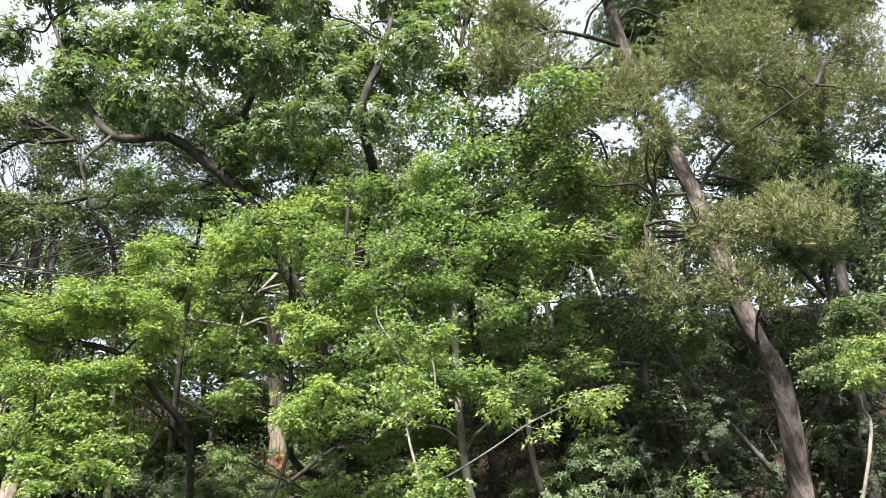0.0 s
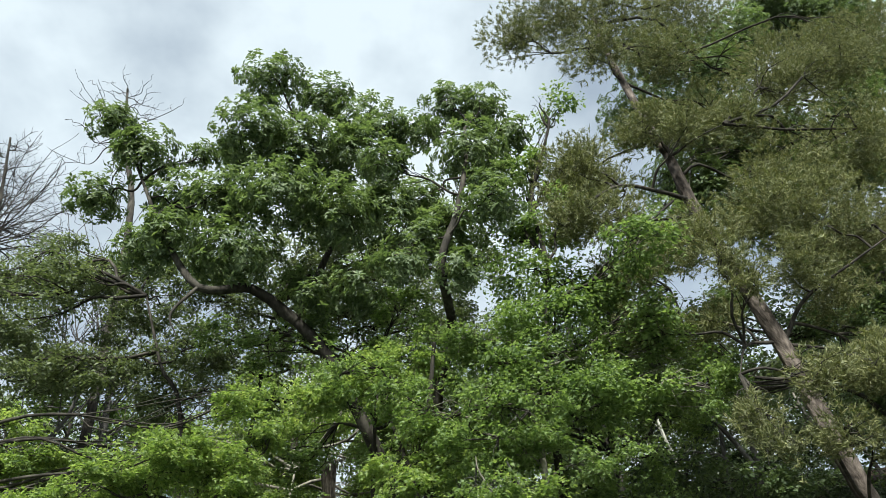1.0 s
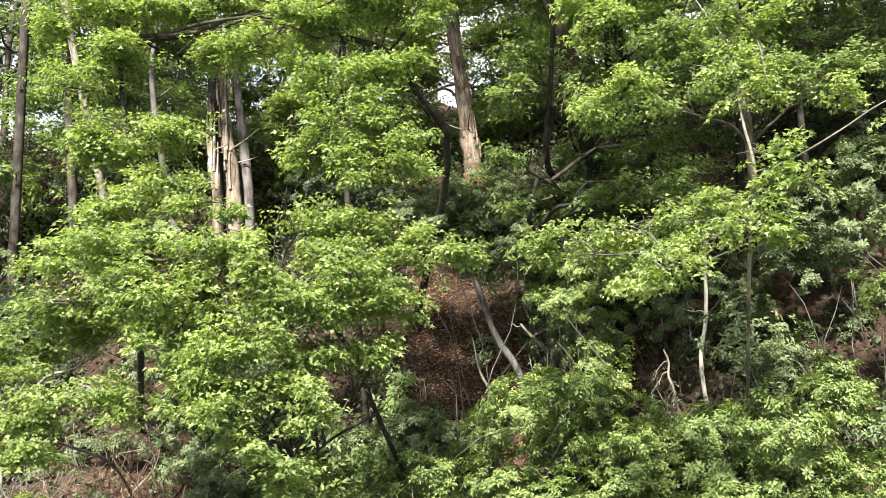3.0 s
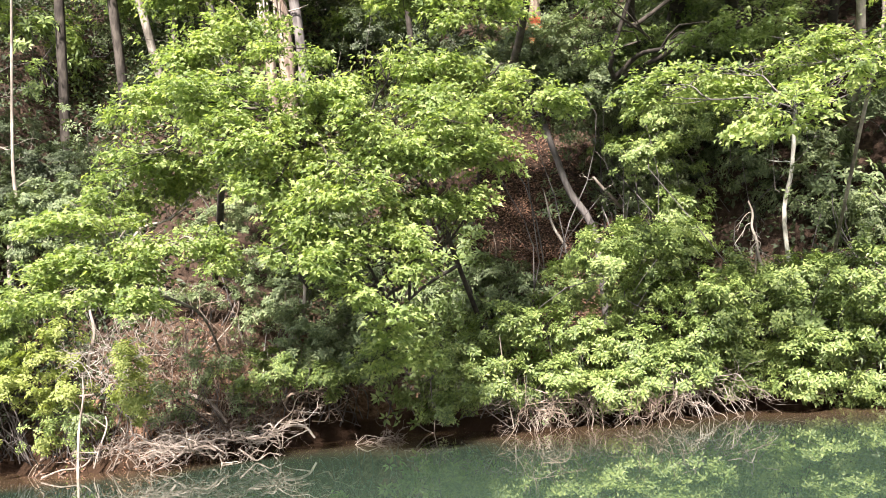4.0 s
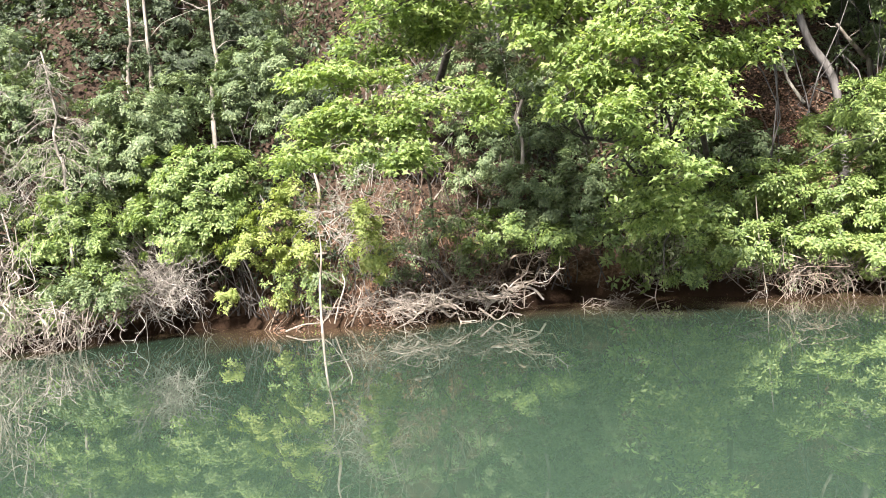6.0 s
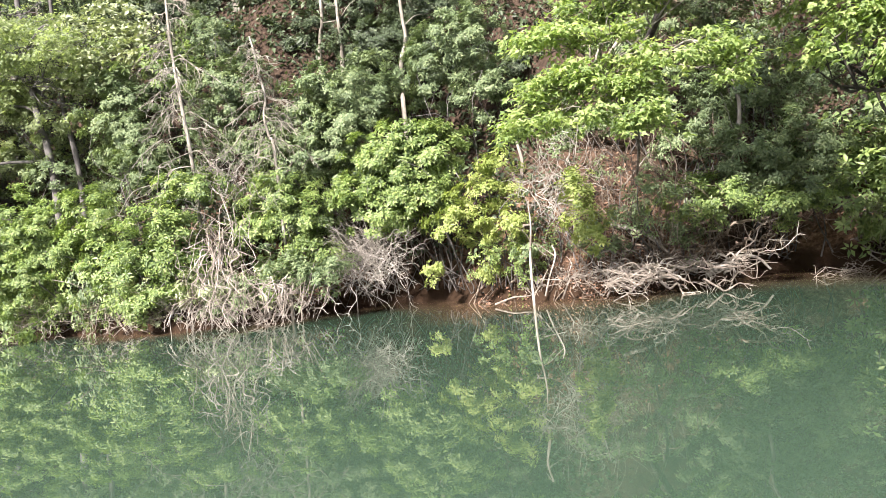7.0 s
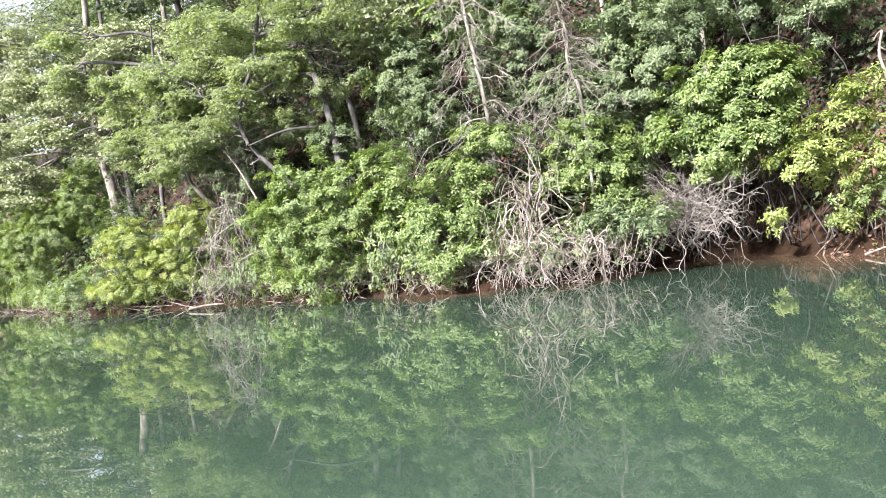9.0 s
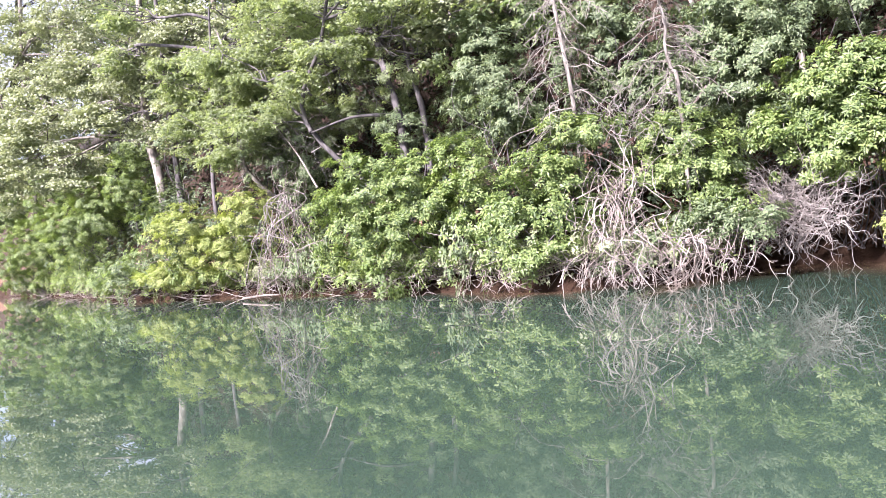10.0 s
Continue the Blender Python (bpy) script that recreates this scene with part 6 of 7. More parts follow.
def tangle(label, at, wide, deep, high, n, seed, wood, thick=0.02, name="driftwood_tangle", flat=0.35, long=1.0, group="", hang=0.0):
    """A heap of dead branches: each with its own bends and a few side twigs."""
    g = np.random.default_rng(seed)
    ob = thing(name, at, label, "driftwood", group)
    out = []
    roots = [np.array(at) + np.array([g.uniform(-wide, wide), deep * g.uniform(0.2, 1.0), high * g.uniform(0.5, 1.3)]) for _ in range(max(3, n // 3))]
    for i in range(n):
        a = np.array(at) + np.array([g.uniform(-wide, wide), g.uniform(-deep, deep), g.uniform(0.0, high)])
        ang = g.normal() * 0.75 + (0 if g.random() < 0.5 else math.pi)
        l = long * g.uniform(0.45, 1.3)
        b = a + np.array([math.cos(ang) * l, math.sin(ang) * l * 0.7 - 0.1, g.normal() * flat * l])
        if g.random() < hang:
            a = roots[int(g.integers(0, len(roots)))] + 0.16 * g.standard_normal(3)
            b = a + np.array([g.normal() * 0.6 * long, -deep * g.uniform(0.8, 2.4), 0])
            b[2] = g.uniform(-0.06, 0.3 * high)
        b[2] = max(b[2], -0.06)
        line = crooked(a, b, g, 0.26, 6, g.uniform(-0.03, 0.16))
        r = thick * g.uniform(0.4, 1.3)
        out.append(tube(line, r, r * 0.3, 5, 3, 0.06, seed + i))
        for _ in range(5):
            k = g.integers(1, 5)
            e = line[k] + unit(0.8 * g.standard_normal(3) + unit(b - a)) * l * g.uniform(0.15, 0.4)
            out.append(tube(crooked(line[k], e, g, 0.3, 4), r * 0.45, 0.003, 4, 2))
    tubes_part("branchwork", out, wood, ob)["kind"] = "stuff"
    return ob


def root_fan(label, top, feet_x, feet_y, n, seed, wood=None, r=0.022, group="root tangles along the bank"):
    """Bare arching stems that spring from one place on the bank, fan out and dip into the water."""
    g = np.random.default_rng(seed)
    top = np.array(top, dtype=float)
    ob = thing("root_tangle", top, label, "driftwood", group)
    out = []
    for i in range(n):
        f = (i + g.random()) / n
        foot = np.array([feet_x[0] + (feet_x[1] - feet_x[0]) * f, feet_y + 0.25 * g.normal(), g.choice([-0.08, 0.05, 0.2, 0.45], p=[0.5, 0.2, 0.2, 0.1])])
        a = top + g.normal(size=3) * np.array([0.2, 0.2, 0.15])
        mid = a + (foot - a) * g.uniform(0.35, 0.6) + np.array([0.25 * g.normal(), -0.15, g.uniform(0.0, 0.45)])
        line = np.vstack([a + np.array([0, 0.4, -0.15]), crooked(a, mid, g, 0.35, 4)[:-1], crooked(mid, foot, g, 0.4, 4)])
        rr = r * g.uniform(0.45, 1.2)
        out.append(tube(line, rr, rr * 0.45, 5, 4, 0.08, seed + i))
        for _ in range(5):
            k = int(g.integers(1, len(line) - 1))
            p = line[k] + (line[k + 1] - line[k]) * g.random()
            e = p + unit(g.standard_normal(3) + np.array([0, -0.3, 0.1])) * g.uniform(0.2, 0.6)
            out.append(tube(crooked(p, e, g, 0.3, 5), rr * 0.45, 0.004, 4, 2))
    tubes_part("branchwork", out, wood or WOOD_GREY, ob)["kind"] = "stuff"
    return ob


def stick(label, line, r0, r1, wood=None, twigs=3, seed=1, name="dead_branch"):
    g = np.random.default_rng(seed)
    ob = thing(name, line[0], label, "dead branch")
    tubes_part("stem", [tube(line, r0, r1, 7, 5, 0.07, seed)], wood or WOOD_GREY, ob)
    p = smooth_line(line, 6)
    for _ in range(twigs):
        a = p[g.integers(2, len(p))]
        e = a + unit(g.standard_normal(3) + np.array([0, -0.2, 0.4])) * g.uniform(0.25, 0.7)
        tubes_part("twig", [tube(crooked(a, e, g, 0.2, 4), r1 * 0.9, 0.004, 5, 2)], wood or WOOD_GREY, ob)
    return ob

# dead wood at the clay bank
tangle('heap of grey driftwood branches lying in the shallows', (-9.88, 16.4, 0.25), 1.4, 0.45, 0.3, 64, 5, WOOD_GREY, 0.02, long=0.85)
tangle('heap of grey driftwood branches lying in the shallows', (-10.93, 15.9, 0.25), 0.9, 0.4, 0.35, 40, 6, WOOD_GREY, 0.01, long=0.8)
tangle('thin dry stems and dead vines hanging over the bare clay', (-11.7, 17.6, 2.44), 0.6, 0.35, 1.0, 34, 751, WOOD_PALE, 0.008, name='dry_vine', flat=0.7, long=0.8, hang=0.6)
tangle('thin dry stems and dead vines hanging over the bare clay', (-10.59, 17.2, 1.87), 0.8, 0.35, 1.0, 40, 752, WOOD_SNAG, 0.009, name='dry_vine', flat=0.7, long=0.8, hang=0.6)
tangle('grey leafless twigs of a dead sapling on the bank', (-11.97, 16.4, 1.64), 0.35, 0.25, 0.8, 46, 753, WOOD_PALE, 0.008, name='dry_bush', flat=0.9, long=0.6, group='dry bushes')
shrub('sparse laurel sprigs growing out of the clay', puffs(17.2, [(-12.0, 2.8, 0.34), (-11.0, 2.6, 0.34), (-10.3, 2.1, 0.4), (-11.7, 1.6, 0.4), (-10.6, 1.3, 0.45), (-9.9, 1.9, 0.45), (-11.4, 0.9, 0.4), (-12.5, 1.1, 0.4)], 754), seed=754, kind='laurel', leaf=LEAF_LAUREL, density=150, group='rhododendrons along the bank')
tangle('brown-grey dead twigs matted over the laurel', (-29.27, 18.2, 3.74), 1.2, 0.4, 1.2, 46, 755, WOOD_PALE, 0.011, name='dry_bush', flat=0.9, long=1.0, group='dry bushes')
tangle('brown-grey dead twigs matted over the laurel', (-18.93, 16.6, 2.68), 0.7, 0.4, 0.9, 30, 756, WOOD_PALE, 0.01, name='dry_bush', flat=0.9, long=0.8, group='dry bushes')
tangle('small bundle of washed-up twigs at the waterline', (-6.77, 18, -0.03), 0.4, 0.25, 0.15, 16, 7, WOOD_GREY, 0.01, long=0.6)
tangle('brown dead branches fallen over the clay bank', (-9.64, 17.8, 0.55), 1.3, 0.5, 0.5, 26, 8, WOOD_SNAG, 0.03)
tangle('hanging brown vines and roots on the undercut bank', (-9.27, 18.1, 1.23), 0.9, 0.4, 1.5, 34, 11, WOOD_SNAG, 0.01, hang=0.8)
tangle('tangle of thin brown roots under the bushes', (-7.76, 18.8, 0.6), 1.4, 0.5, 0.6, 30, 9, WOOD_SNAG, 0.01)
tangle('grey exposed roots and twigs under the overhanging bushes', (-2.88, 16.8, 0.45), 1.2, 0.35, 0.4, 26, 20, WOOD_GREY, 0.01, name='root_tangle', hang=0.7, group='root tangles along the bank')
tangle('grey exposed roots and twigs under the overhanging bushes', (-1.32, 16.4, 0.35), 1.2, 0.35, 0.4, 26, 21, WOOD_GREY, 0.01, name='root_tangle', hang=0.7, group='root tangles along the bank')
tangle('grey exposed roots and twigs under the overhanging bushes', (-4.06, 16.9, 0.36), 0.7, 0.35, 0.4, 16, 22, WOOD_GREY, 0.01, name='root_tangle', hang=0.7, group='root tangles along the bank')
tangle('grey exposed roots and twigs under the overhanging bushes', (-0.36, 16.2, 0.49), 0.8, 0.35, 0.4, 16, 23, WOOD_GREY, 0.01, name='root_tangle', hang=0.7, group='root tangles along the bank')
tangle('bleached dead twigs and roots at the foot of the bushes', (-18.46, 15.6, 0.47), 1.1, 0.35, 0.5, 26, 40, WOOD_GREY, 0.01, name='root_tangle', flat=0.6, long=0.8, hang=0.75, group='root tangles along the bank')
tangle('bleached dead twigs and roots at the foot of the bushes', (-17.28, 15.9, 0.49), 0.9, 0.35, 0.45, 22, 41, WOOD_GREY, 0.01, name='root_tangle', flat=0.6, long=0.8, hang=0.75, group='root tangles along the bank')
tangle('bleached dead twigs and roots at the foot of the bushes', (-19.49, 15.6, 0.36), 0.8, 0.35, 0.35, 14, 42, WOOD_GREY, 0.01, name='root_tangle', flat=0.6, long=0.8, hang=0.75, group='root tangles along the bank')
tangle('bleached dead twigs and roots at the foot of the bushes', (-22.31, 16.2, 0.56), 0.6, 0.35, 0.4, 9, 43, WOOD_GREY, 0.01, name='root_tangle', flat=0.6, long=0.8, hang=0.75, group='root tangles along the bank')
tangle('bleached dead twigs and roots at the foot of the bushes', (-20.99, 15.8, 0.17), 0.8, 0.35, 0.2, 8, 44, WOOD_GREY, 0.01, name='root_tangle', flat=0.6, long=0.8, hang=0.75, group='root tangles along the bank')
tangle('bleached dead twigs and roots at the foot of the bushes', (-29.88, 17.6, 1.3), 0.5, 0.35, 0.9, 13, 45, WOOD_GREY, 0.01, name='root_tangle', flat=0.6, long=0.8, hang=0.75, group='root tangles along the bank')
tangle('bleached dead twigs and roots at the foot of the bushes', (-30.92, 17.8, 0.5), 1.2, 0.35, 0.3, 10, 46, WOOD_GREY, 0.01, name='root_tangle', flat=0.6, long=0.8, hang=0.75, group='root tangles along the bank')
tangle('bleached dead twigs and roots at the foot of the bushes', (-18.61, 16, 1.7), 0.45, 0.35, 0.7, 16, 47, WOOD_GREY, 0.01, name='root_tangle', flat=0.6, long=0.8, hang=0.75, group='root tangles along the bank')
tangle('bleached dead twigs and roots at the foot of the bushes', (-24.21, 16.2, 0.38), 0.9, 0.35, 0.2, 12, 48, WOOD_GREY, 0.01, name='root_tangle', flat=0.6, long=0.8, hang=0.75, group='root tangles along the bank')
tangle('bleached dead twigs and roots at the foot of the bushes', (-29.2, 17.8, 2.87), 0.5, 0.35, 0.9, 14, 49, WOOD_GREY, 0.01, name='root_tangle', flat=0.6, long=0.8, hang=0.75, group='root tangles along the bank')
tangle('dry grey twiggy bush with no leaves beside the water', (-15.69, 16.9, 0.79), 0.28, 0.25, 0.55, 66, 60, WOOD_PALE, 0.01, name='dry_bush', flat=0.9, long=0.7, group='dry bushes')
tangle('dry grey twiggy bush with no leaves beside the water', (-16.28, 16.8, 0.73), 0.28, 0.25, 0.55, 66, 61, WOOD_PALE, 0.01, name='dry_bush', flat=0.9, long=0.7, group='dry bushes')
tangle('dry grey twiggy bush with no leaves beside the water', (-16.14, 17.6, 1.03), 0.28, 0.25, 0.55, 66, 62, WOOD_PALE, 0.01, name='dry_bush', flat=0.9, long=0.7, group='dry bushes')
tangle('dry grey twiggy bush with no leaves beside the water', (-16.68, 17.8, 1.18), 0.28, 0.25, 0.55, 66, 63, WOOD_PALE, 0.01, name='dry_bush', flat=0.9, long=0.7, group='dry bushes')
stick('pale bare stem standing upright out of the water', [(-12.44, 16.2, -0.25), (-12.45, 16.3, 0.82), (-12.4, 16.4, 1.47), (-12.41, 16.4, 1.96)], 0.03, 0.01, seed=81, twigs=4)
stick('forked pale stem leaning out of the shallows', [(-12.27, 16.5, 0.13), (-12.16, 16.5, 0.48), (-12.01, 16.5, 0.87), (-12.07, 16.6, 1.08)], 0.02, 0.01, seed=94, twigs=3)
stick('arched root reaching down into the shallows', [(-13.27, 16.5, 0.04), (-12.9, 16.5, 0.15), (-12.5, 16.6, 0.19), (-12.23, 16.8, 0.62)], 0.02, 0.01, seed=95, twigs=2)
stick('bleached forked branch by the waterline', [(-11.97, 16.6, 0.04), (-11.8, 16.6, 0.39), (-11.65, 16.7, 0.52)], 0.02, 0.01, seed=96, twigs=3)
stick('pale branch lying on top of the clay bank', [(-13.48, 17.3, 1.64), (-12.9, 17.1, 1.52), (-12.46, 17, 1.52)], 0.03, 0.02, seed=97, twigs=2)
stick('pale crooked stem on the bank', [(-12.78, 17.4, 2.09), (-12.67, 17.5, 2.79), (-12.76, 17.5, 3.34), (-12.68, 17.5, 3.75)], 0.04, 0.02, seed=82, twigs=2)
stick('fallen brown branch lying down the clay', [(-11.11, 18.4, 1.36), (-10.46, 17.9, 1.14), (-10, 17.5, 0.71)], 0.05, 0.03, seed=83, twigs=2)
stick('thin diagonal dead branch on the clay', [(-10.85, 18.6, 2.09), (-10.43, 18.9, 2.58), (-10.13, 19.2, 3.1), (-10.1, 19.4, 4.04)], 0.02, 0.01, seed=84, twigs=3)
stick('curved driftwood branch rising from the water', [(-9.35, 17.2, 0.22), (-8.83, 17.4, 0.51), (-8.43, 17.5, 0.48), (-8.21, 17.4, 0.24)], 0.04, 0.02, seed=85, twigs=1)
stick('dead grey branch slanting in front of the leaf litter', [(-2.42, 19.2, 3.88), (-2.65, 19.4, 4.48), (-2.71, 19.6, 5.21)], 0.04, 0.02, BARK_GREY, seed=86, twigs=2)
stick('bent pale stem under the maple', [(-8.48, 18.4, 2.77), (-8.41, 18.5, 3.53), (-8.48, 18.6, 4.05), (-8.34, 18.6, 4.48)], 0.04, 0.03, seed=87, twigs=2)
stick('grey branch reaching out under the maple', [(-6.09, 16.6, 2.88), (-5.75, 16.4, 3.27), (-5.42, 16.2, 3.7)], 0.03, 0.01, seed=88, twigs=4)
stick('pale crooked stem on the bank', [(-14.84, 17.6, 2.65), (-14.99, 17.7, 3.3), (-15.14, 17.8, 3.97)], 0.03, 0.01, seed=89, twigs=2)
stick('crooked dead branch with pale bark', [(-17.82, 17, 3.17), (-17.45, 17, 3.6), (-17.58, 16.8, 3.33)], 0.03, 0.01, seed=90, twigs=3)
stick('dead pale branch lying on the water', [(-30.57, 17, 0.07), (-29.75, 17, 0.13), (-29.14, 17, 0.13)], 0.04, 0.02, seed=91, twigs=1)
stick('thin pale stem rising through the bushes', [(-4.28, 16.2, 0.15), (-4.36, 16.1, 1.11), (-4.38, 16, 1.95)], 0.01, 0.01, BARK_GREY, seed=92, twigs=2)
stick('bare forked dead stem over the bushes', [(-27.91, 17.6, 2.9), (-28.53, 17.6, 3.91), (-29.21, 17.6, 4.72)], 0.03, 0.01, seed=93, twigs=6)

root_fan('grey dead stems arching down from the bank into the water', (-19.08, 16.2, 1.91), (-20.21, -18.08), 15.6, 13, 701)
root_fan('grey arching roots dipping into the water', (-17.72, 16.5, 0.87), (-18.27, -17.00), 15.9, 12, 702)
root_fan('pale dead twigs hanging beside the round bush', (-29.31, 17.8, 2.94), (-30.57, -28.38), 17.3, 10, 703, WOOD_PALE, 0.014)
root_fan('grey roots under the overhanging bushes', (-3.7, 15.9, 0.4), (-4.58, -3.23), 15.2, 7, 704, WOOD_SNAG, 0.011)
root_fan('grey roots under the overhanging bushes', (-1.8, 15.8, 0.35), (-2.93, -1.20), 15.2, 9, 705, WOOD_SNAG, 0.01)
root_fan('bleached dead stems on the bank beside the clay', (-19.3, 16.3, 2.1), (-20.49, -17.65), 15.8, 9, 706, WOOD_GREY, 0.014)

# low scrub that hangs to the waterline
edge = []
for k in range(4):
    bl = [(g7.normal() * 0.45, -0.25 + g7.normal() * 0.2, 0.32 + 0.12 * g7.normal(), 0.5, 0.42, 0.34) for _ in range(4)]
    g = np.random.default_rng(500 + k)
    ob = thing("bank_scrub", (0, 0, 0), ("low green scrub hanging over the water's edge", "low grey-green scrub with bare twigs at the waterline")[k % 2], "shrub", "scrub at the waterline")
    tubes_part("stemwork", [tube(crooked((g.normal() * 0.3, 0.3, 0.0), np.array(b[:3]) + g.normal(size=3) * np.array([0.4, 0.35, 0.3]) + np.array([0, -0.15, -0.05]), g, 0.3, 5), 0.014, 0.004, 4, 2) for b in bl for _ in range(4)], WOOD_GREY, ob)["kind"] = "stuff"
    crown_part(("rhodo", "laurel", "rhodo", "laurel")[k], bl, (120, 130, 110, 120)[k], (LEAF_RHODO, LEAF_GREY, LEAF_RHODO, LEAF_LAUREL)[k], ob, g, "foliage")
    edge.append(ob)
k = 0
x = -66.0
while x < 10:
    y = float(np.interp(x, SHORE_X, SHORE_Y)) + 0.25
    if not -17.9 < x < -6.0:
        m = pose(x, y, (0.42 if x > -6 else 0.28) + 0.12 * g7.random(), g7.normal() * 6, g7.normal() * 8, g7.normal() * 25) @ Matrix.Diagonal((1.1, 1.0, g7.uniform(0.8, 1.5), 1))
        if k < 4:
            edge[k].matrix_basis = m
        else:
            copy_thing(edge[int(g7.integers(0, 4))], m)
        k += 1
    x += g7.uniform(0.55, 0.95) * (1.6 if x < -36 else 1.0)

# ---- woods further up the slope ----
g6 = np.random.default_rng(61)
protos = []
for k in range(4):
    h = (9, 11, 8, 12)[k]
    bl = []
    for i in range(15):
        f = 0.3 + 0.7 * i / 15
        a = 2.4 * i
        rr = 1.9 * (1.15 - 0.6 * abs(f - 0.6))
        bl.append((math.cos(a) * rr, math.sin(a) * rr, h * f, 1.3, 1.2, 0.9))
    protos.append(tree("tall woodland tree on the shaded hillside", "tree", [(0, 0, 0), (0.15, 0.1, h * 0.4), (-0.1, 0, h * 0.75), (0.05, 0.1, h)], 0.16, 0.04,
                       (BARK_OAK, BARK_GREY, BARK_GREY, BARK_OAK)[k], ("wood", "wood", "wood", "wood")[k], (LEAF_OAK, LEAF_DUSK, LEAF_OAK, LEAF_SHADE)[k],
                       (22, 20, 22, 24)[k], bl, [], "woodland trees on the hillside", 200 + k, subs=1, name="woodland_tree", sides=6))
spots = []
for i in range(400):
    x = g6.uniform(-75, 40)
    d = g6.uniform(4.5, 20) + (10 * g6.random() if x > 8 else 0)
    y = float(np.interp(x, SHORE_X, SHORE_Y)) + d
    if -14 < x < 4 and y < 27.5:
        continue
    if all((x - a) ** 2 + (y - b) ** 2 > 3.0 ** 2 for a, b in spots):
        spots.append((x, y))
for k, (x, y) in enumerate(spots[:66]):
    m = pose(x, y, float(hill(x, y)), g6.normal() * 3, g6.normal() * 3, g6.uniform(0, 360))
    if k < 4:
        protos[k].matrix_basis = m
    else:
        copy_thing(protos[k % 4], m)

# ---- undergrowth over the whole slope ----
bush_protos = []
for k in range(5):
    bl = [(g6.normal() * 0.5, g6.normal() * 0.4, 0.75 + 0.25 * g6.normal(), 0.75, 0.7, 0.55) for _ in range(4)]
    g = np.random.default_rng(300 + k)
    ob = thing("understory_bush", (0, 0, 0), ("dark green laurel undergrowth on the leafy slope", "leafy green undergrowth bush on the slope")[k % 2], "shrub", "undergrowth on the slope")
    tubes_part("stemwork", [tube(crooked((g.normal() * 0.15, g.normal() * 0.15, -0.2), np.array(b[:3]) + g.normal(size=3) * 0.3, g, 0.2, 5), 0.02, 0.006, 4, 2) for b in bl for _ in range(3)], BARK_DEAD, ob)["kind"] = "stuff"
    crown_part(("scrub", "rhodo", "scrub", "scrub", "rhodo")[k], bl, (80, 75, 80, 75, 75)[k], (LEAF_LAUREL, LEAF_LAUREL, LEAF_RHODO, LEAF_POPLAR, LEAF_RHODO)[k], ob, g, "foliage")
    bush_protos.append(ob)
taken = []
for i in range(2600):
    x = g6.uniform(-58, 20)
    d = 0.35 + 13 * g6.random() ** 1.5
    y = float(np.interp(x, SHORE_X, SHORE_Y)) + d
    bare = (abs(x + 10.8) < 1.1 and d < 3.4) or (abs(x + 2.7) < 1.6 and 18.7 < y < 22.9) or (abs(x + 15.6) < 2.4 and d < 1.9)
    if bare or any((x - a) ** 2 + (y - b) ** 2 < (0.85 + 0.05 * d) ** 2 for a, b in taken):
        continue
    taken.append((x, y))
for k, (x, y) in enumerate(taken[:104]):
    s = g6.uniform(0.75, 1.35)
    m = pose(x, y, float(hill(x, y)) - 0.05, g6.normal() * 8 + 14, g6.normal() * 8, g6.uniform(0, 360)) @ Matrix.Diagonal((s, s, s, 1))
    if k < 5:
        bush_protos[k].matrix_basis = m
    else:
        copy_thing(bush_protos[k % 5], m)

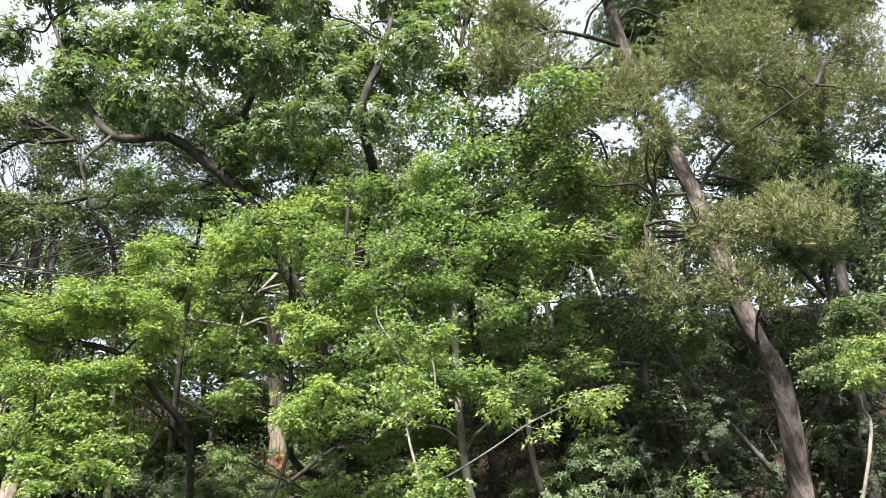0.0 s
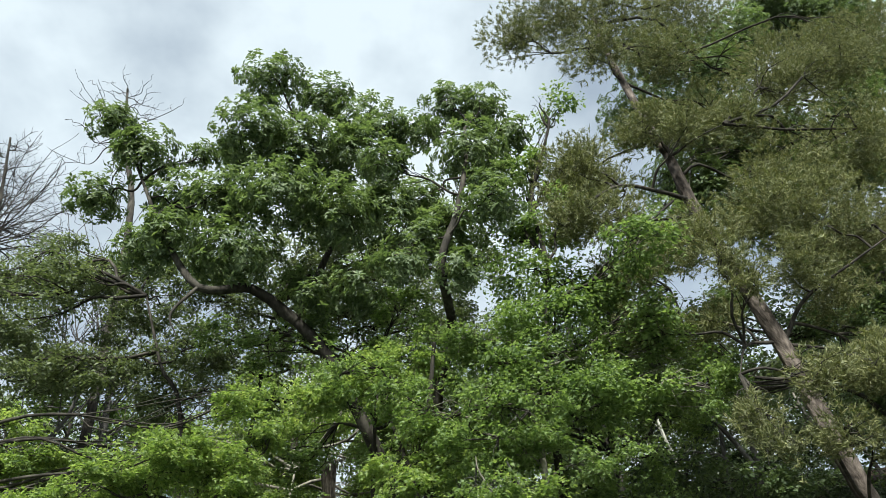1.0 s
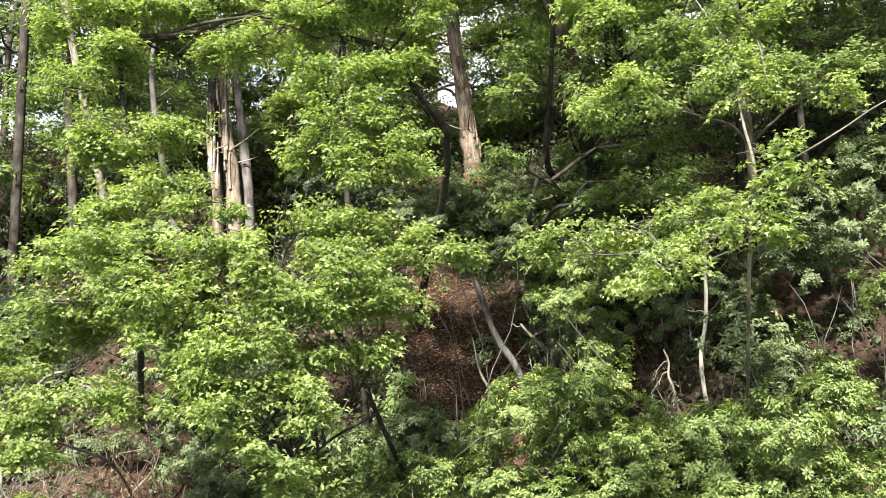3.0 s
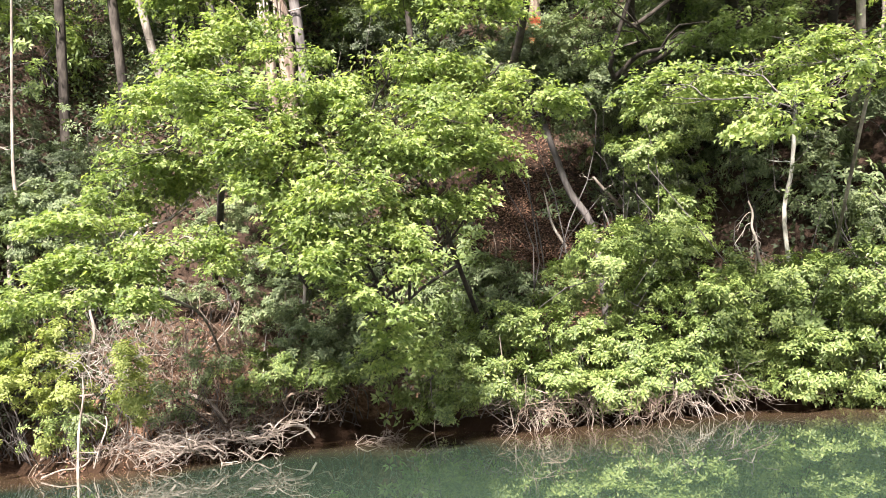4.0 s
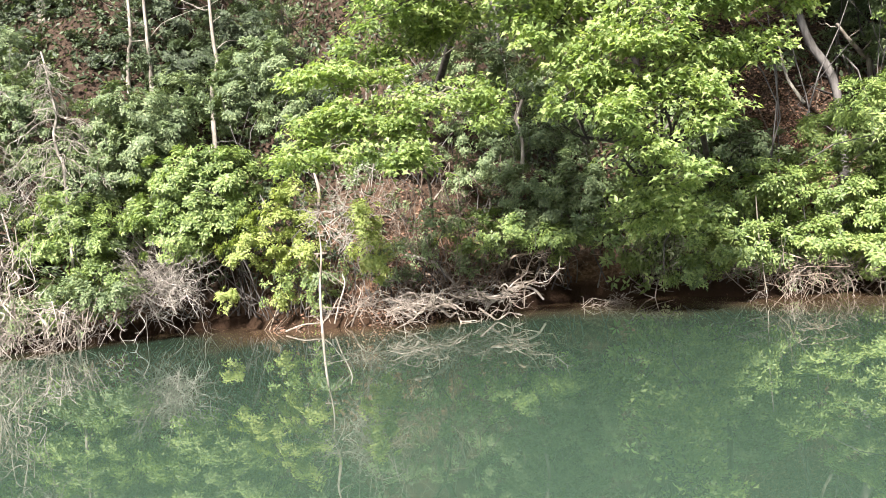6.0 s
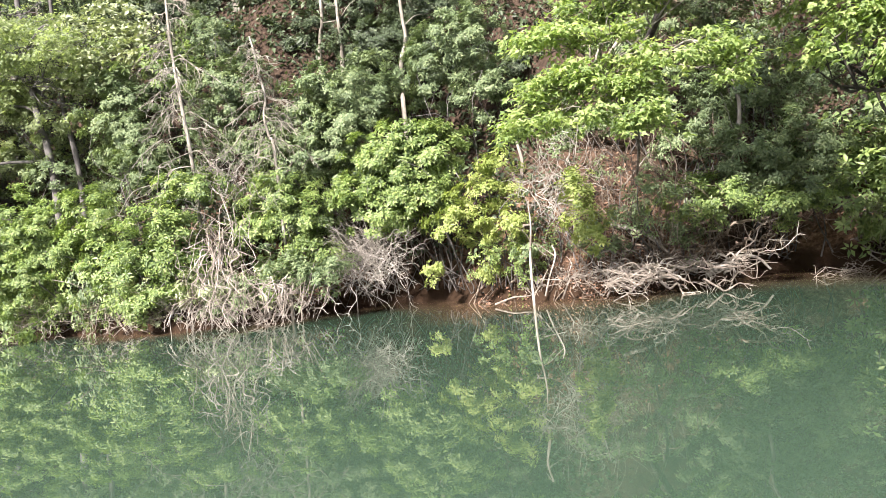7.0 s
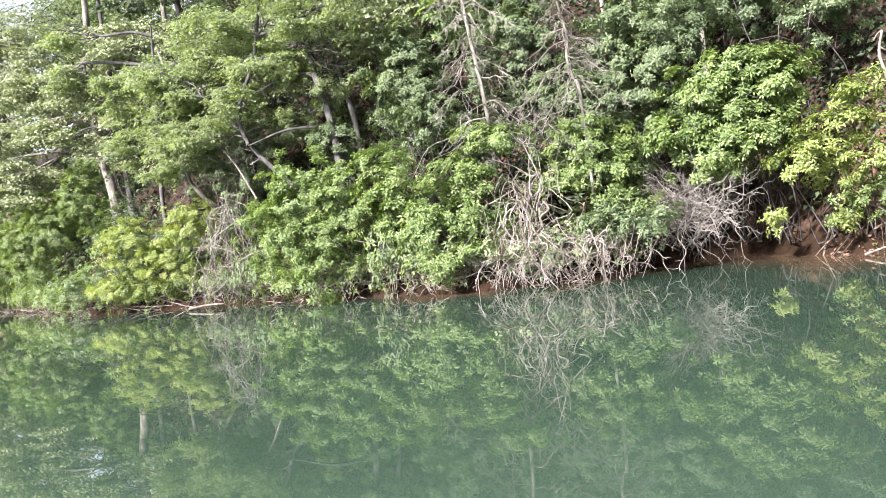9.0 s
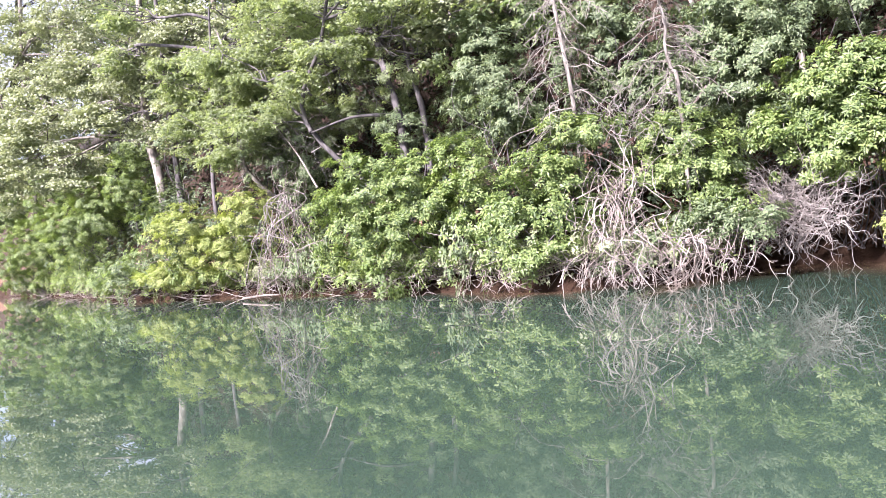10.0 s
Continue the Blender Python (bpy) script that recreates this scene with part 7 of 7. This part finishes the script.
# ---- leafy ground cover between the bushes ----
def ground_cover(label, n, leaf, size, seed, low, high, span=(-62, 20)):
    g = np.random.default_rng(seed)
    k = n // 14
    cx = g.uniform(*span, k)
    cd = 0.9 + 14 * g.random(k) ** 1.1
    cy = np.interp(cx, SHORE_X, SHORE_Y) + cd
    keep = ~(((np.abs(cx + 10.8) < 1.2) & (cd < 4.0)) | ((np.abs(cx + 2.8) < 1.5) & (cy > 18.9) & (cy < 23.1)))
    cx, cy = cx[keep], cy[keep]
    k = len(cx)
    cz = hill(cx, cy) + g.uniform(low, high, k)
    c = np.repeat(np.stack([cx, cy, cz], -1), 14, 0)
    e = g.standard_normal((k * 14, 3)) * np.array([0.32, 0.32, 0.2])
    a = e + np.array([0, -0.1, -0.1]) + 0.2 * g.standard_normal((k * 14, 3))
    m = np.array([0, -0.35, 1.0]) + 0.5 * g.standard_normal((k * 14, 3))
    s = size * g.uniform(0.6, 1.2, k * 14)
    ob = thing("ground_cover", (-8, 22, float(hill(-8, 22))), label, "undergrowth", kind="stuff")
    leaves_part("foliage", c + e, a, m, s, s * 0.5, OVAL, leaf, ob)


ground_cover("laurel undergrowth carpeting the wooded slope, shade in its leaf colour", 125000, LEAF_SHADE, 0.2, 881, 0.1, 1.1)
ground_cover("leafy undergrowth under the trees on the slope, shade in its leaf colour", 50000, LEAF_SHADE, 0.15, 883, 0.1, 0.9, (-34, -5))
ground_cover("fresh green seedlings and leaves over the wooded slope", 14000, LEAF_OAK, 0.13, 882, 0.2, 1.4, (-12, 3))

# ---- fallen leaves and twigs on the bare patches ----
def litter(label, cx, cy, rx, ry, n, seed):
    g = np.random.default_rng(seed)
    x = cx + rx * g.standard_normal(n) * 0.5
    y = cy + ry * g.standard_normal(n) * 0.5
    z = hill(x, y) + g.uniform(0.02, 0.1, n)
    w = np.stack([x, y, z], -1)
    a = g.standard_normal((n, 3)) * np.array([1, 1, 0.5])
    m = np.array([0, -0.7, 0.75]) + 0.45 * g.standard_normal((n, 3))
    s = 0.075 * g.uniform(0.6, 1.2, n)
    ob = thing("leaf_litter", (cx, cy, float(hill(cx, cy))), label, "leaf litter", kind="stuff")
    leaves_part("fallen_leaves", w, a, m, s, s * 0.55, OVAL, LEAF_DEAD, ob)
    tw = []
    for i in range(48):
        px, py = cx + rx * g.normal() * 0.5, cy + ry * g.normal() * 0.5
        d = np.array([g.normal(), g.normal() * 0.7]) * 0.6
        p0 = np.array([px, py, float(hill(px, py)) + 0.05])
        p1 = np.array([px + d[0], py + d[1], float(hill(px + d[0], py + d[1])) + 0.09])
        tw.append(tube(crooked(p0, p1, g, 0.12, 4), 0.022 * g.uniform(0.4, 1.2), 0.006, 5, 2))
    tubes_part("twigs", tw, WOOD_SNAG, ob)["kind"] = "stuff"


litter("reddish-brown fallen leaves and twigs on the steep bare slope", -2.87, 21.1, 2.2, 2.2, 16000, 801)
litter("pinkish-brown fallen leaves on the clay bank", -10.9, 17.95, 1.3, 1.7, 5000, 802)
litter("wet fallen leaves on the low clay bank", -13.7, 16.9, 2.2, 0.9, 900, 803)
